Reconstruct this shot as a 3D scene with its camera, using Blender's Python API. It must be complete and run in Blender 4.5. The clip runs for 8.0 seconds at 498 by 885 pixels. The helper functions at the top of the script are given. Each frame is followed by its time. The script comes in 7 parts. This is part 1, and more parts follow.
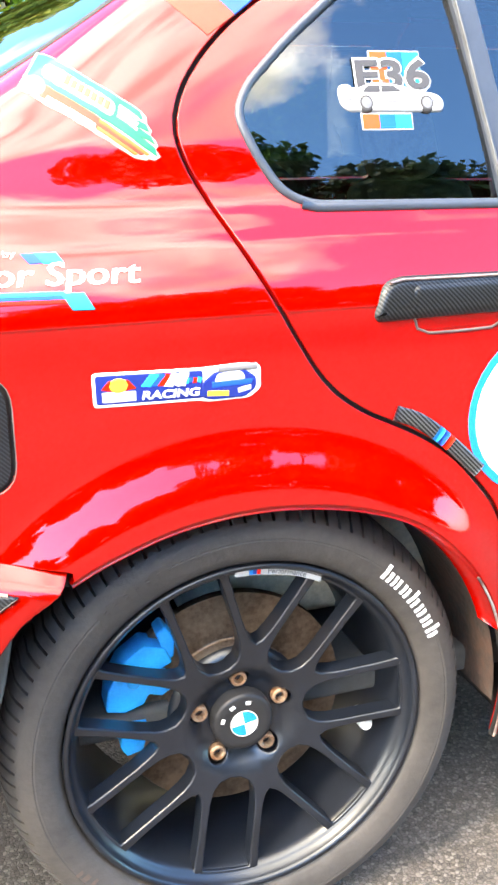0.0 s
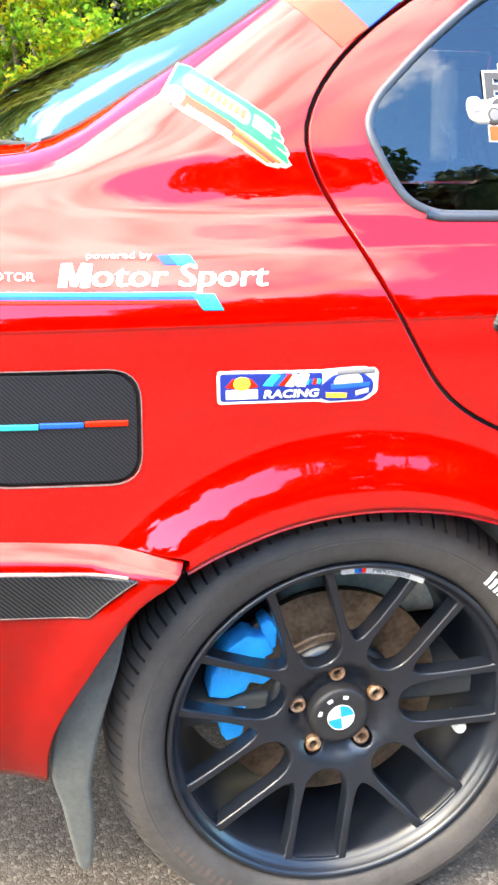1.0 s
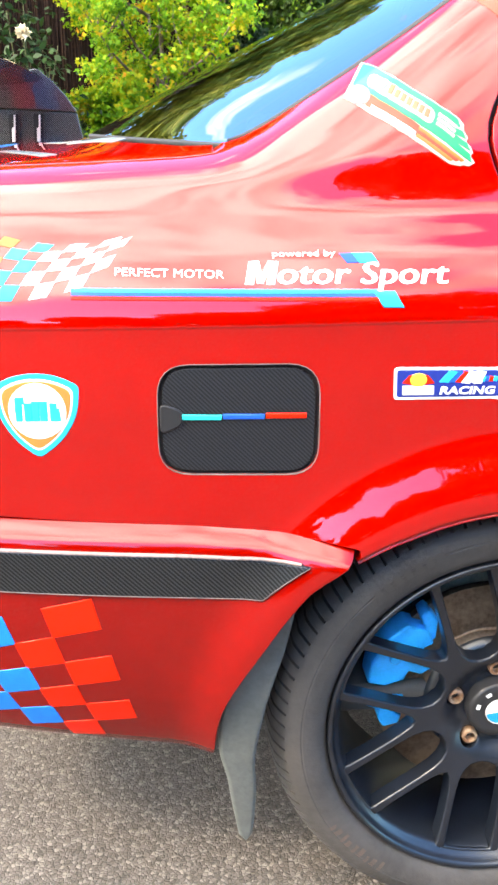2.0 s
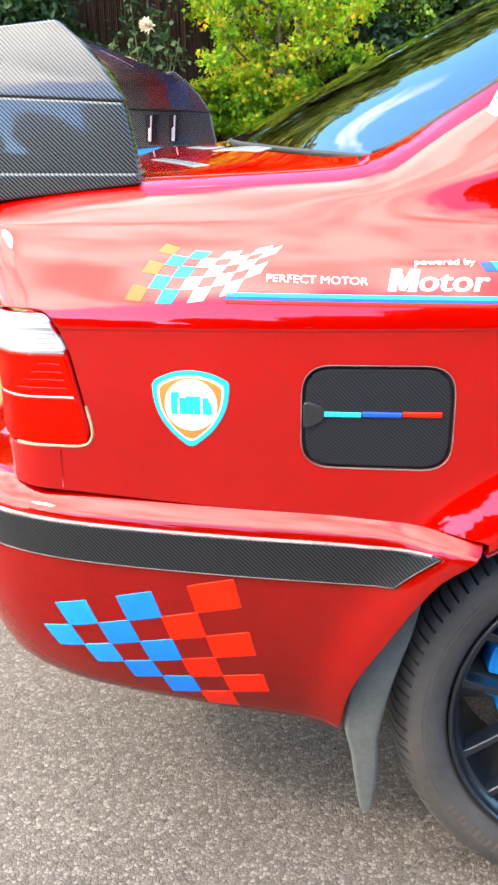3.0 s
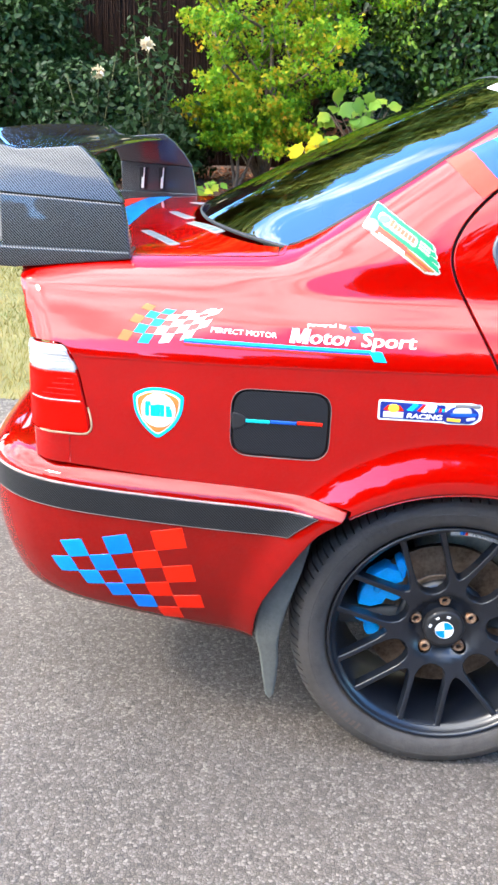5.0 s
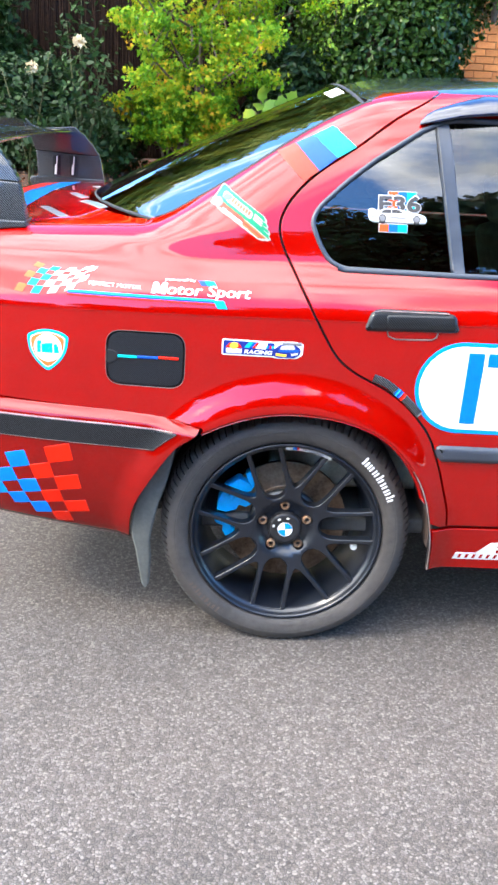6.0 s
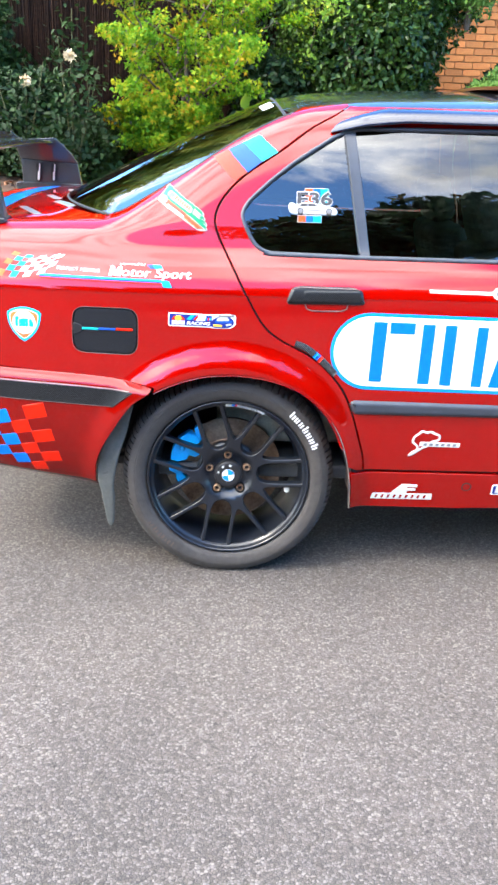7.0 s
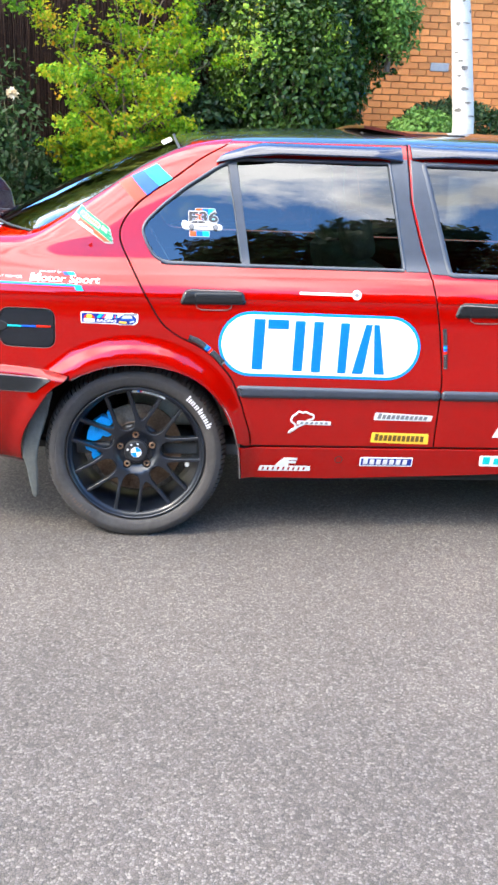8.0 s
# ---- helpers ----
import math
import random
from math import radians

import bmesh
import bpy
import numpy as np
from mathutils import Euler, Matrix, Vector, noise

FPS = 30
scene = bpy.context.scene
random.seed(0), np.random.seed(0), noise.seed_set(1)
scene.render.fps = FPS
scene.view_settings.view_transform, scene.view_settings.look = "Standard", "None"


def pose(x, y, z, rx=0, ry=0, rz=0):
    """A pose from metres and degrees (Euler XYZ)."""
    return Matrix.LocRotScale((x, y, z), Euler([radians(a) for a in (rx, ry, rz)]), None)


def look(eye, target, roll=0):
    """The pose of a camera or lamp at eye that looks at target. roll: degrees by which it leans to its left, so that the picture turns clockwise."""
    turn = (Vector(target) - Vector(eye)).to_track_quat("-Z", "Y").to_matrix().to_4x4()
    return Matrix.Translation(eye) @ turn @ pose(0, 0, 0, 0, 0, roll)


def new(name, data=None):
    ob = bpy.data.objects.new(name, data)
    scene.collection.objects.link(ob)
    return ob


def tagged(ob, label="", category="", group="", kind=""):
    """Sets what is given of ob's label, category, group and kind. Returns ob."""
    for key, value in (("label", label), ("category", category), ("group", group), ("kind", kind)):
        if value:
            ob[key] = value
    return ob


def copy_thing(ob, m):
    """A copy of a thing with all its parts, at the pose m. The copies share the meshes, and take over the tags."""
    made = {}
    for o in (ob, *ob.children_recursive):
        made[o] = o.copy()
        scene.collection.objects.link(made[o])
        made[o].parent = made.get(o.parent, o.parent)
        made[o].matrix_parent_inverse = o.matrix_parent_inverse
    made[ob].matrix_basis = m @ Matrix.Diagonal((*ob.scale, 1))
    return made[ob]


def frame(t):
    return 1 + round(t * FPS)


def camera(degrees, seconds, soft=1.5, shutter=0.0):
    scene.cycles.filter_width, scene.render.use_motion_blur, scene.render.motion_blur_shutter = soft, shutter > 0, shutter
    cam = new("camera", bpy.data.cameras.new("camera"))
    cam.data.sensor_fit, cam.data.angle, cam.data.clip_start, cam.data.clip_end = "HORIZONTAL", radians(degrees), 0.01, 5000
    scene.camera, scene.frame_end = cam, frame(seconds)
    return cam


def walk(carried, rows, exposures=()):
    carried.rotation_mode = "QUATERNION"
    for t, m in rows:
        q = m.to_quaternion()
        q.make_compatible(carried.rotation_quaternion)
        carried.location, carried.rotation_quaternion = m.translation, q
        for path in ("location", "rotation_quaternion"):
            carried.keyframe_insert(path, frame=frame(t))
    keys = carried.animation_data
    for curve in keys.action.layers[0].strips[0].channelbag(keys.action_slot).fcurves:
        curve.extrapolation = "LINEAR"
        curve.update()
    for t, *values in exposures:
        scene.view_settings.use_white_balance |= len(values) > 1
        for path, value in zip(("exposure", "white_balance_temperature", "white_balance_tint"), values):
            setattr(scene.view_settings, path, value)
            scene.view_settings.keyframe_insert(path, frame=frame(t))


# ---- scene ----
cam = camera(30.6, 8.0, soft=2.7)
PATH = [
    (0, (-0.287, -0.928, 1.011), (0.288, 0.891, 0.408), -1.0),
    (0.5, (-0.3, -0.943, 1.014), (0.155, 0.911, 0.419), -0.9),
    (1, (-0.332, -0.95, 1.023), (0.068, 0.914, 0.417), 0.1),
    (1.5, (-0.365, -0.955, 1.028), (-0.097, 0.929, 0.411), -0.3),
    (2.8, (-0.431, -1.018, 1.071), (-0.483, 0.868, 0.407), -1.2),
    (3, (-0.44, -1.035, 1.076), (-0.533, 0.85, 0.414), -1.3),
    (3.5, (-0.459, -1.079, 1.1), (-0.649, 0.798, 0.439), -1.2),
    (4, (-0.436, -1.176, 1.151), (-0.664, 0.695, 0.484), -0.5),
    (4.2, (-0.424, -1.222, 1.176), (-0.654, 0.647, 0.502), -0.3),
    (5.3, (-0.317, -1.708, 1.281), (-0.296, 0.175, 0.607), 2.9),
    (5.5, (-0.288, -1.803, 1.287), (-0.231, 0.08, 0.614), 3.2),
    (5.6, (-0.254, -1.855, 1.293), (-0.197, 0.028, 0.622), 2.5),
    (6, (-0.15, -2.018, 1.279), (-0.096, -0.138, 0.599), 2.7),
    (6.5, (-0.025, -2.233, 1.292), (0.009, -0.358, 0.595), 2.2),
    (7, (0.013, -2.462, 1.301), (0.055, -0.578, 0.631), 1.8),
    (7.5, (0.088, -2.729, 1.306), (0.173, -0.83, 0.682), 1.8),
    (8, (0.181, -2.968, 1.297), (0.32, -1.066, 0.696), 2.0),
]
walk(cam, [(t, look(eye, target, roll)) for t, eye, target, roll in PATH],
     [(0, .72, 7800, 9), (1.5, .47, 7700, 9), (3.0, .13, 7450, 10), (4.2, .02, 7050, 10), (5.5, .0, 6500, 10), (7.0, .04, 6650, 10), (8.0, -.06, 6750, 10)])

# ---------------------------------------------------------------- light
SUN_EL, SUN_AZ = 46.0, 243.0   # degrees; azimuth counted from +y towards +x
world = bpy.data.worlds.new("world")
scene.world = world
world.use_nodes = True
wn, wl = world.node_tree.nodes, world.node_tree.links
wn.clear()
w_out = wn.new("ShaderNodeOutputWorld")
w_bg = wn.new("ShaderNodeBackground")
w_sky = wn.new("ShaderNodeTexSky")
w_sky.sky_type, w_sky.sun_disc = "NISHITA", False
w_sky.sun_elevation, w_sky.sun_rotation = radians(SUN_EL), radians(SUN_AZ)
w_co = wn.new("ShaderNodeTexCoord")
w_map = wn.new("ShaderNodeMapping")
w_map.inputs["Scale"].default_value, w_map.inputs["Location"].default_value = (1.0, 1.0, 1.6), (-10.25, 10.761, -4.448)
w_noise = wn.new("ShaderNodeTexNoise")
w_noise.inputs["Scale"].default_value, w_noise.inputs["Detail"].default_value = 1.7, 9.0
w_noise.inputs["Roughness"].default_value = 0.58
w_noise.inputs["Distortion"].default_value = 0.4
w_ramp = wn.new("ShaderNodeValToRGB")
w_ramp.color_ramp.elements[0].position, w_ramp.color_ramp.elements[1].position = 0.47, 0.56
w_mix = wn.new("ShaderNodeMix")
w_mix.data_type = "RGBA"
w_soft = wn.new("ShaderNodeTexNoise")      # grey and white within the clouds
w_soft.inputs["Scale"].default_value, w_soft.inputs["Detail"].default_value = 5.5, 6.0
w_tone = wn.new("ShaderNodeValToRGB")
w_tone.color_ramp.elements[0].position, w_tone.color_ramp.elements[1].position = 0.36, 0.60
w_tone.color_ramp.elements[0].color, w_tone.color_ramp.elements[1].color = (.42, .44, .475, 1), (.94, .965, 1, 1)
w_lift = wn.new("ShaderNodeVectorMath")
w_lift.operation = "SCALE"
w_bg.inputs["Strength"].default_value = 0.14
wl.new(w_co.outputs["Generated"], w_map.inputs["Vector"])
wl.new(w_map.outputs["Vector"], w_noise.inputs["Vector"])
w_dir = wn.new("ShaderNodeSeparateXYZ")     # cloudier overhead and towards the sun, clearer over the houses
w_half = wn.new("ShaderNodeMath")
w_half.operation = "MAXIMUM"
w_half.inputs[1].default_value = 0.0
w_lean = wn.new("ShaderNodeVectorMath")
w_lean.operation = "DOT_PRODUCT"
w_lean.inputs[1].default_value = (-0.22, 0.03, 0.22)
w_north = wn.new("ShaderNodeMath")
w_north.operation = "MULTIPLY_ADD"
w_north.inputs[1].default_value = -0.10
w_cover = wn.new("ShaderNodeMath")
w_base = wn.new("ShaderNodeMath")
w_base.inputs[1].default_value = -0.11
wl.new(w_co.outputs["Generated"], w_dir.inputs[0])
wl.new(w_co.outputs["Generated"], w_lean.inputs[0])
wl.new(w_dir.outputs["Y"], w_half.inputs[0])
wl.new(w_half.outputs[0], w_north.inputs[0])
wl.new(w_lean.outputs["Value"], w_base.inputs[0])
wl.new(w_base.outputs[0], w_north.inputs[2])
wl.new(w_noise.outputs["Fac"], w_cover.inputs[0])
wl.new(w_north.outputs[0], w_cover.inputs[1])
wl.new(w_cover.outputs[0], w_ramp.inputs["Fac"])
wl.new(w_ramp.outputs["Color"], w_mix.inputs["Factor"])
wl.new(w_map.outputs["Vector"], w_soft.inputs["Vector"])
wl.new(w_soft.outputs["Fac"], w_tone.inputs["Fac"])
wl.new(w_tone.outputs["Color"], w_lift.inputs[0])
w_near = wn.new("ShaderNodeVectorMath")     # clouds are brighter towards the sun
w_near.operation = "DOT_PRODUCT"
w_near.inputs[1].default_value = (math.sin(radians(SUN_AZ)) * math.cos(radians(SUN_EL)), math.cos(radians(SUN_AZ)) * math.cos(radians(SUN_EL)), math.sin(radians(SUN_EL)))
w_pos = wn.new("ShaderNodeMath")
w_pos.operation = "MAXIMUM"
w_pos.inputs[1].default_value = 0.0
w_pow = wn.new("ShaderNodeMath")
w_pow.operation = "POWER"
w_pow.inputs[1].default_value = 4.0
w_glow = wn.new("ShaderNodeMath")
w_glow.operation = "MULTIPLY_ADD"
w_glow.inputs[1].default_value, w_glow.inputs[2].default_value = 22.0, 80.0
wl.new(w_co.outputs["Generated"], w_near.inputs[0])
wl.new(w_near.outputs["Value"], w_pos.inputs[0])
wl.new(w_pos.outputs[0], w_pow.inputs[0])
wl.new(w_pow.outputs[0], w_glow.inputs[0])
wl.new(w_glow.outputs[0], w_lift.inputs["Scale"])
wl.new(w_lift.outputs["Vector"], w_mix.inputs["B"])
w_gain = wn.new("ShaderNodeVectorMath")
w_gain.operation = "MULTIPLY"
w_gain.inputs[1].default_value = (4.0, 7.2, 10.6)
wl.new(w_sky.outputs["Color"], w_gain.inputs[0])
wl.new(w_gain.outputs["Vector"], w_mix.inputs["A"])
wl.new(w_mix.outputs["Result"], w_bg.inputs["Color"])
wl.new(w_bg.outputs["Background"], w_out.inputs["Surface"])
sun = new("sun", bpy.data.lights.new("sun", "SUN"))
sun.data.energy, sun.data.angle, sun.data.color = 4.4, radians(9.0), (1.0, 0.91, 0.79)
sa, se = radians(SUN_AZ), radians(SUN_EL)
sun.matrix_world = look((math.sin(sa) * math.cos(se) * 30, math.cos(sa) * math.cos(se) * 30, math.sin(se) * 30), (0, 0, 0))


# ---------------------------------------------------------------- materials
def material(name, rgb, rough=0.5, metal=0.0, coat=0.0, coat_rough=0.03, vary=0.0, scale=20.0, bump=0.0, bump_scale=200.0,
             rgb2=None, spec=0.5, rand=0.0, coat_ior=1.5):
    m = bpy.data.materials.new(name)
    m.use_nodes = True
    nodes, links = m.node_tree.nodes, m.node_tree.links
    p = nodes["Principled BSDF"]
    p.inputs["Base Color"].default_value = (*rgb, 1)
    p.inputs["Roughness"].default_value, p.inputs["Metallic"].default_value = rough, metal
    p.inputs["Coat Weight"].default_value, p.inputs["Coat Roughness"].default_value = coat, coat_rough
    p.inputs["Specular IOR Level"].default_value = spec
    p.inputs["Coat IOR"].default_value = coat_ior
    co = nodes.new("ShaderNodeTexCoord")
    color = None
    if vary or rgb2:
        n1 = nodes.new("ShaderNodeTexNoise")
        n1.inputs["Scale"].default_value, n1.inputs["Detail"].default_value = scale, 6
        links.new(co.outputs["Object"], n1.inputs["Vector"])
        n2 = nodes.new("ShaderNodeTexNoise")
        n2.inputs["Scale"].default_value, n2.inputs["Detail"].default_value = scale * 7.3, 4
        links.new(co.outputs["Object"], n2.inputs["Vector"])
        add = nodes.new("ShaderNodeMath")
        add.operation = "MULTIPLY_ADD"
        links.new(n2.outputs["Fac"], add.inputs[0])
        add.inputs[1].default_value = 0.6
        links.new(n1.outputs["Fac"], add.inputs[2])
        ramp = nodes.new("ShaderNodeValToRGB")
        ramp.color_ramp.elements[0].position, ramp.color_ramp.elements[1].position = 0.55, 1.05
        lo = rgb2 or tuple(c * (1 - vary) for c in rgb)
        hi = rgb if rgb2 else tuple(min(1, c * (1 + vary)) for c in rgb)
        ramp.color_ramp.elements[0].color, ramp.color_ramp.elements[1].color = (*lo, 1), (*hi, 1)
        links.new(add.outputs[0], ramp.inputs["Fac"])
        color = ramp.outputs["Color"]
    if rand:
        info = nodes.new("ShaderNodeObjectInfo")
        geo = nodes.new("ShaderNodeNewGeometry")
        both = nodes.new("ShaderNodeMath")
        both.operation = "ADD"
        links.new(info.outputs["Random"], both.inputs[0])
        links.new(geo.outputs["Random Per Island"], both.inputs[1])
        fr = nodes.new("ShaderNodeMath")
        fr.operation = "FRACT"
        links.new(both.outputs[0], fr.inputs[0])
        mr = nodes.new("ShaderNodeMapRange")
        mr.inputs["To Min"].default_value, mr.inputs["To Max"].default_value = 1 - rand, 1 + rand
        links.new(fr.outputs[0], mr.inputs["Value"])
        hsv = nodes.new("ShaderNodeHueSaturation")
        hsv.inputs["Color"].default_value = (*rgb, 1)
        if color:
            links.new(color, hsv.inputs["Color"])
        links.new(mr.outputs["Result"], hsv.inputs["Value"])
        color = hsv.outputs["Color"]
    if color:
        links.new(color, p.inputs["Base Color"])
    if bump:
        n3 = nodes.new("ShaderNodeTexNoise")
        n3.inputs["Scale"].default_value, n3.inputs["Detail"].default_value = bump_scale, 5
        links.new(co.outputs["Object"], n3.inputs["Vector"])
        b = nodes.new("ShaderNodeBump")
        b.inputs["Strength"].default_value, b.inputs["Distance"].default_value = bump, 0.01
        links.new(n3.outputs["Fac"], b.inputs["Height"])
        links.new(b.outputs["Normal"], p.inputs["Normal"])
    return m


def carbon_material(name, size=0.006, dark=(0.012, 0.013, 0.015), light=(0.10, 0.105, 0.115), coat=1.0, turn=45.0):
    """Woven carbon foil: diagonal twill of two greys under a clear coat."""
    m = material(name, dark, 0.35, 0.0, coat, 0.04, coat_ior=1.4, spec=.2)
    nodes, links = m.node_tree.nodes, m.node_tree.links
    p = nodes["Principled BSDF"]
    co = nodes.new("ShaderNodeTexCoord")
    mp = nodes.new("ShaderNodeMapping")
    mp.inputs["Rotation"].default_value = (0, radians(turn), 0)
    w = nodes.new("ShaderNodeTexWave")
    w.wave_type, w.bands_direction = "BANDS", "X"
    w.inputs["Scale"].default_value = 0.314 / size
    w.inputs["Distortion"].default_value = 0.0
    ramp = nodes.new("ShaderNodeValToRGB")
    ramp.color_ramp.elements[0].color, ramp.color_ramp.elements[1].color = (*dark, 1), (*light, 1)
    ramp.color_ramp.elements[0].position, ramp.color_ramp.elements[1].position = 0.3, 0.8
    links.new(co.outputs["Object"], mp.inputs["Vector"])
    links.new(mp.outputs["Vector"], w.inputs["Vector"])
    links.new(w.outputs["Fac"], ramp.inputs["Fac"])
    links.new(ramp.outputs["Color"], p.inputs["Base Color"])
    return m


def glass_material(name, tint, ior=1.5, sheets=1):
    m = bpy.data.materials.new(name)
    m.use_nodes = True
    nodes, links = m.node_tree.nodes, m.node_tree.links
    nodes.remove(nodes["Principled BSDF"])
    tr, gl = nodes.new("ShaderNodeBsdfTransparent"), nodes.new("ShaderNodeBsdfGlossy")
    tr.inputs["Color"].default_value = (*tint, 1)
    gl.inputs["Roughness"].default_value = 0.0
    fr = nodes.new("ShaderNodeFresnel")
    fr.inputs["IOR"].default_value = ior
    mix = nodes.new("ShaderNodeMixShader")
    links.new(fr.outputs["Fac"], mix.inputs["Fac"])
    if sheets == 2:      # both faces of the sheet reflect: 2 F / (1 + F)
        twice, more, share = nodes.new("ShaderNodeMath"), nodes.new("ShaderNodeMath"), nodes.new("ShaderNodeMath")
        twice.operation, more.operation, share.operation = "MULTIPLY", "ADD", "DIVIDE"
        twice.inputs[1].default_value, more.inputs[1].default_value = 2.0, 1.0
        links.new(fr.outputs["Fac"], twice.inputs[0])
        links.new(fr.outputs["Fac"], more.inputs[0])
        links.new(twice.outputs[0], share.inputs[0])
        links.new(more.outputs[0], share.inputs[1])
        links.new(share.outputs[0], mix.inputs["Fac"])
    links.new(tr.outputs["BSDF"], mix.inputs[1])
    links.new(gl.outputs["BSDF"], mix.inputs[2])
    links.new(mix.outputs["Shader"], nodes["Material Output"].inputs["Surface"])
    return m


RED = material("red_paint", (0.275, 0.0008, 0.0002), 0.5, 0.0, 1.0, 0.012, vary=0.06, scale=3.0, spec=0.0, coat_ior=1.53)
BLACK_TRIM = material("black_trim", (0.035, 0.040, 0.048), 0.45, vary=0.2, scale=40)
GREY_PILLAR = material("grey_pillar", (0.036, 0.043, 0.058), 0.36, vary=0.12, scale=30, bump=0.05, bump_scale=600)
RUBBER = material("rubber", (0.012, 0.012, 0.013), 0.75, vary=0.25, scale=40, bump=0.08, bump_scale=300)
DARK = material("dark_gap", (0.008, 0.006, 0.006), 0.9)
GLASS = glass_material("tinted_glass", (0.24, 0.265, 0.25), 1.9)
REAR_GLASS = glass_material("dark_rear_glass", (0.13, 0.145, 0.14), 2.3, 2)
CARBON = carbon_material("carbon_foil", 0.0040, (0.0015, 0.0018, 0.0022), (0.026, 0.027, 0.030), coat=.35)
# the weave's pale threads are lightened to carry the sky's sheen
CARBON_FINE = carbon_material("carbon_gloss", 0.0040, (0.0015, 0.0018, 0.0022), (0.080, 0.084, 0.090), coat=1.0)
CARBON_FLAP = carbon_material("carbon_flap_foil", 0.0036, (0.0035, 0.0042, 0.006), (0.016, 0.018, 0.023), coat=.8)


# ---------------------------------------------------------------- mesh helpers
def part(name, bm_or_mesh, mat, parent=None, label="", smooth=True):
    """Links a bmesh or a mesh as one object under its thing."""
    if isinstance(bm_or_mesh, bmesh.types.BMesh):
        me = bpy.data.meshes.new(name)
        bm_or_mesh.to_mesh(me)
        bm_or_mesh.free()
    else:
        me = bm_or_mesh
    for m in (mat if isinstance(mat, (list, tuple)) else [mat]):
        me.materials.append(m)
    if smooth and not me.has_custom_normals:
        for p in me.polygons:
            p.use_smooth = True
    ob = new(name, me)
    if parent is not None:
        ob.parent = parent
    if label:
        tagged(ob, label)
    return ob


def empty(name, label, category, group="", kind="", at=(0, 0, 0)):
    ob = new(name)
    ob.location = at
    return tagged(ob, label, category, group, kind)


def pchip(xs, ys, x):
    """Monotone cubic through (xs, ys); ys may be 2D (a row for each x)."""
    xs, ys, x = np.asarray(xs, float), np.asarray(ys, float), np.asarray(x, float)
    h = np.diff(xs)
    d = np.diff(ys, axis=0) / (h if ys.ndim == 1 else h[:, None])
    m = np.zeros_like(ys)
    same = d[:-1] * d[1:] > 0
    with np.errstate(divide="ignore", invalid="ignore"):
        hm = 2 * d[:-1] * d[1:] / (d[:-1] + d[1:])
    m[1:-1] = np.where(same, hm, 0)
    m[0], m[-1] = d[0], d[-1]
    i = np.clip(np.searchsorted(xs, x) - 1, 0, len(xs) - 2)
    t = (x - xs[i]) / h[i]
    hi = h[i]
    if ys.ndim == 2:
        t, hi = t[:, None], hi[:, None]
    return ((2 * t**3 - 3 * t**2 + 1) * ys[i] + (t**3 - 2 * t**2 + t) * hi * m[i]
            + (-2 * t**3 + 3 * t**2) * ys[i + 1] + (t**3 - t**2) * hi * m[i + 1])


# ---------------------------------------------------------------- the car's skin
# Sections at stations along the car: (y, z) from the sill up to the middle line, y counted from the widest side plane.
LOW = [(.045, .20), (.018, .345), (.004, .50), (.0, .60), (.0, .75), (.0042, .8440), (.0034, .8462), (.0310, .912), (.068, .965)]
UP = {
    -.92: [(.095, .970), (.120, .980), (.155, .990), (.25, 1.000), (.85, 1.014)],
    -.70: [(.095, .985), (.120, .998), (.155, 1.008), (.25, 1.018), (.85, 1.034)],
    -.56: [(.096, .988), (.120, 1.001), (.155, 1.012), (.25, 1.022), (.85, 1.042)],
    -.45: [(.098, .990), (.120, 1.003), (.152, 1.015), (.24, 1.030), (.85, 1.105)],
    -.33: [(.088, .995), (.110, 1.009), (.143, 1.022), (.20, 1.034), (.85, 1.163)],
    -.30: [(.088, 1.001), (.111, 1.020), (.144, 1.038), (.200, 1.052), (.85, 1.177)],
    -.15: [(.089, 1.028), (.119, 1.078), (.152, 1.115), (.204, 1.142), (.85, 1.247)],
    .05: [(.094, 1.035), (.156, 1.183), (.200, 1.243), (.245, 1.268), (.85, 1.333)],
    .20: [(.098, 1.045), (.178, 1.245), (.228, 1.305), (.285, 1.332), (.85, 1.382)],
    .45: [(.100, 1.050), (.184, 1.262), (.235, 1.326), (.33, 1.365), (.85, 1.402)],
    1.00: [(.100, 1.050), (.186, 1.268), (.240, 1.336), (.33, 1.372), (.85, 1.412)],
    2.20: [(.100, 1.050), (.186, 1.265), (.240, 1.330), (.33, 1.362), (.85, 1.400)],
}
STX = sorted(UP)
STY = np.array([[p[0] for p in LOW + UP[x]] for x in STX])
STZ = np.array([[p[1] for p in LOW + UP[x]] for x in STX])
KW = np.cumsum([0, .145, .155, .10, .15, .0942, .0040, .0690, .064, .11, .17, .085, .10, .52])
HALF = 0.85   # half of the car's width


def section(x):
    x = np.atleast_1d(np.asarray(x, float))
    ys, zs = 0, 0
    for d, k in ((-.056, .10), (-.028, .23), (0, .34), (.028, .23), (.056, .10)):   # ironed between the stations
        ys, zs = ys + k * pchip(STX, STY, np.clip(x + d, STX[0], STX[-1])), zs + k * pchip(STX, STZ, np.clip(x + d, STX[0], STX[-1]))
    back = np.clip(-x - .2, 0, None) / .6
    ys = ys + (.05 * back**2)[:, None] * np.clip(1 - ys / HALF, 0, 1)
    turn = np.clip((-x[:, None] - .755 - .36 * np.clip(zs - .87, 0, None)) / .060, 0, .985)
    ys = ys + .055 * (1 - np.sqrt(1 - turn**2)) * np.clip(1 - ys / HALF, 0, 1)
    return ys, zs


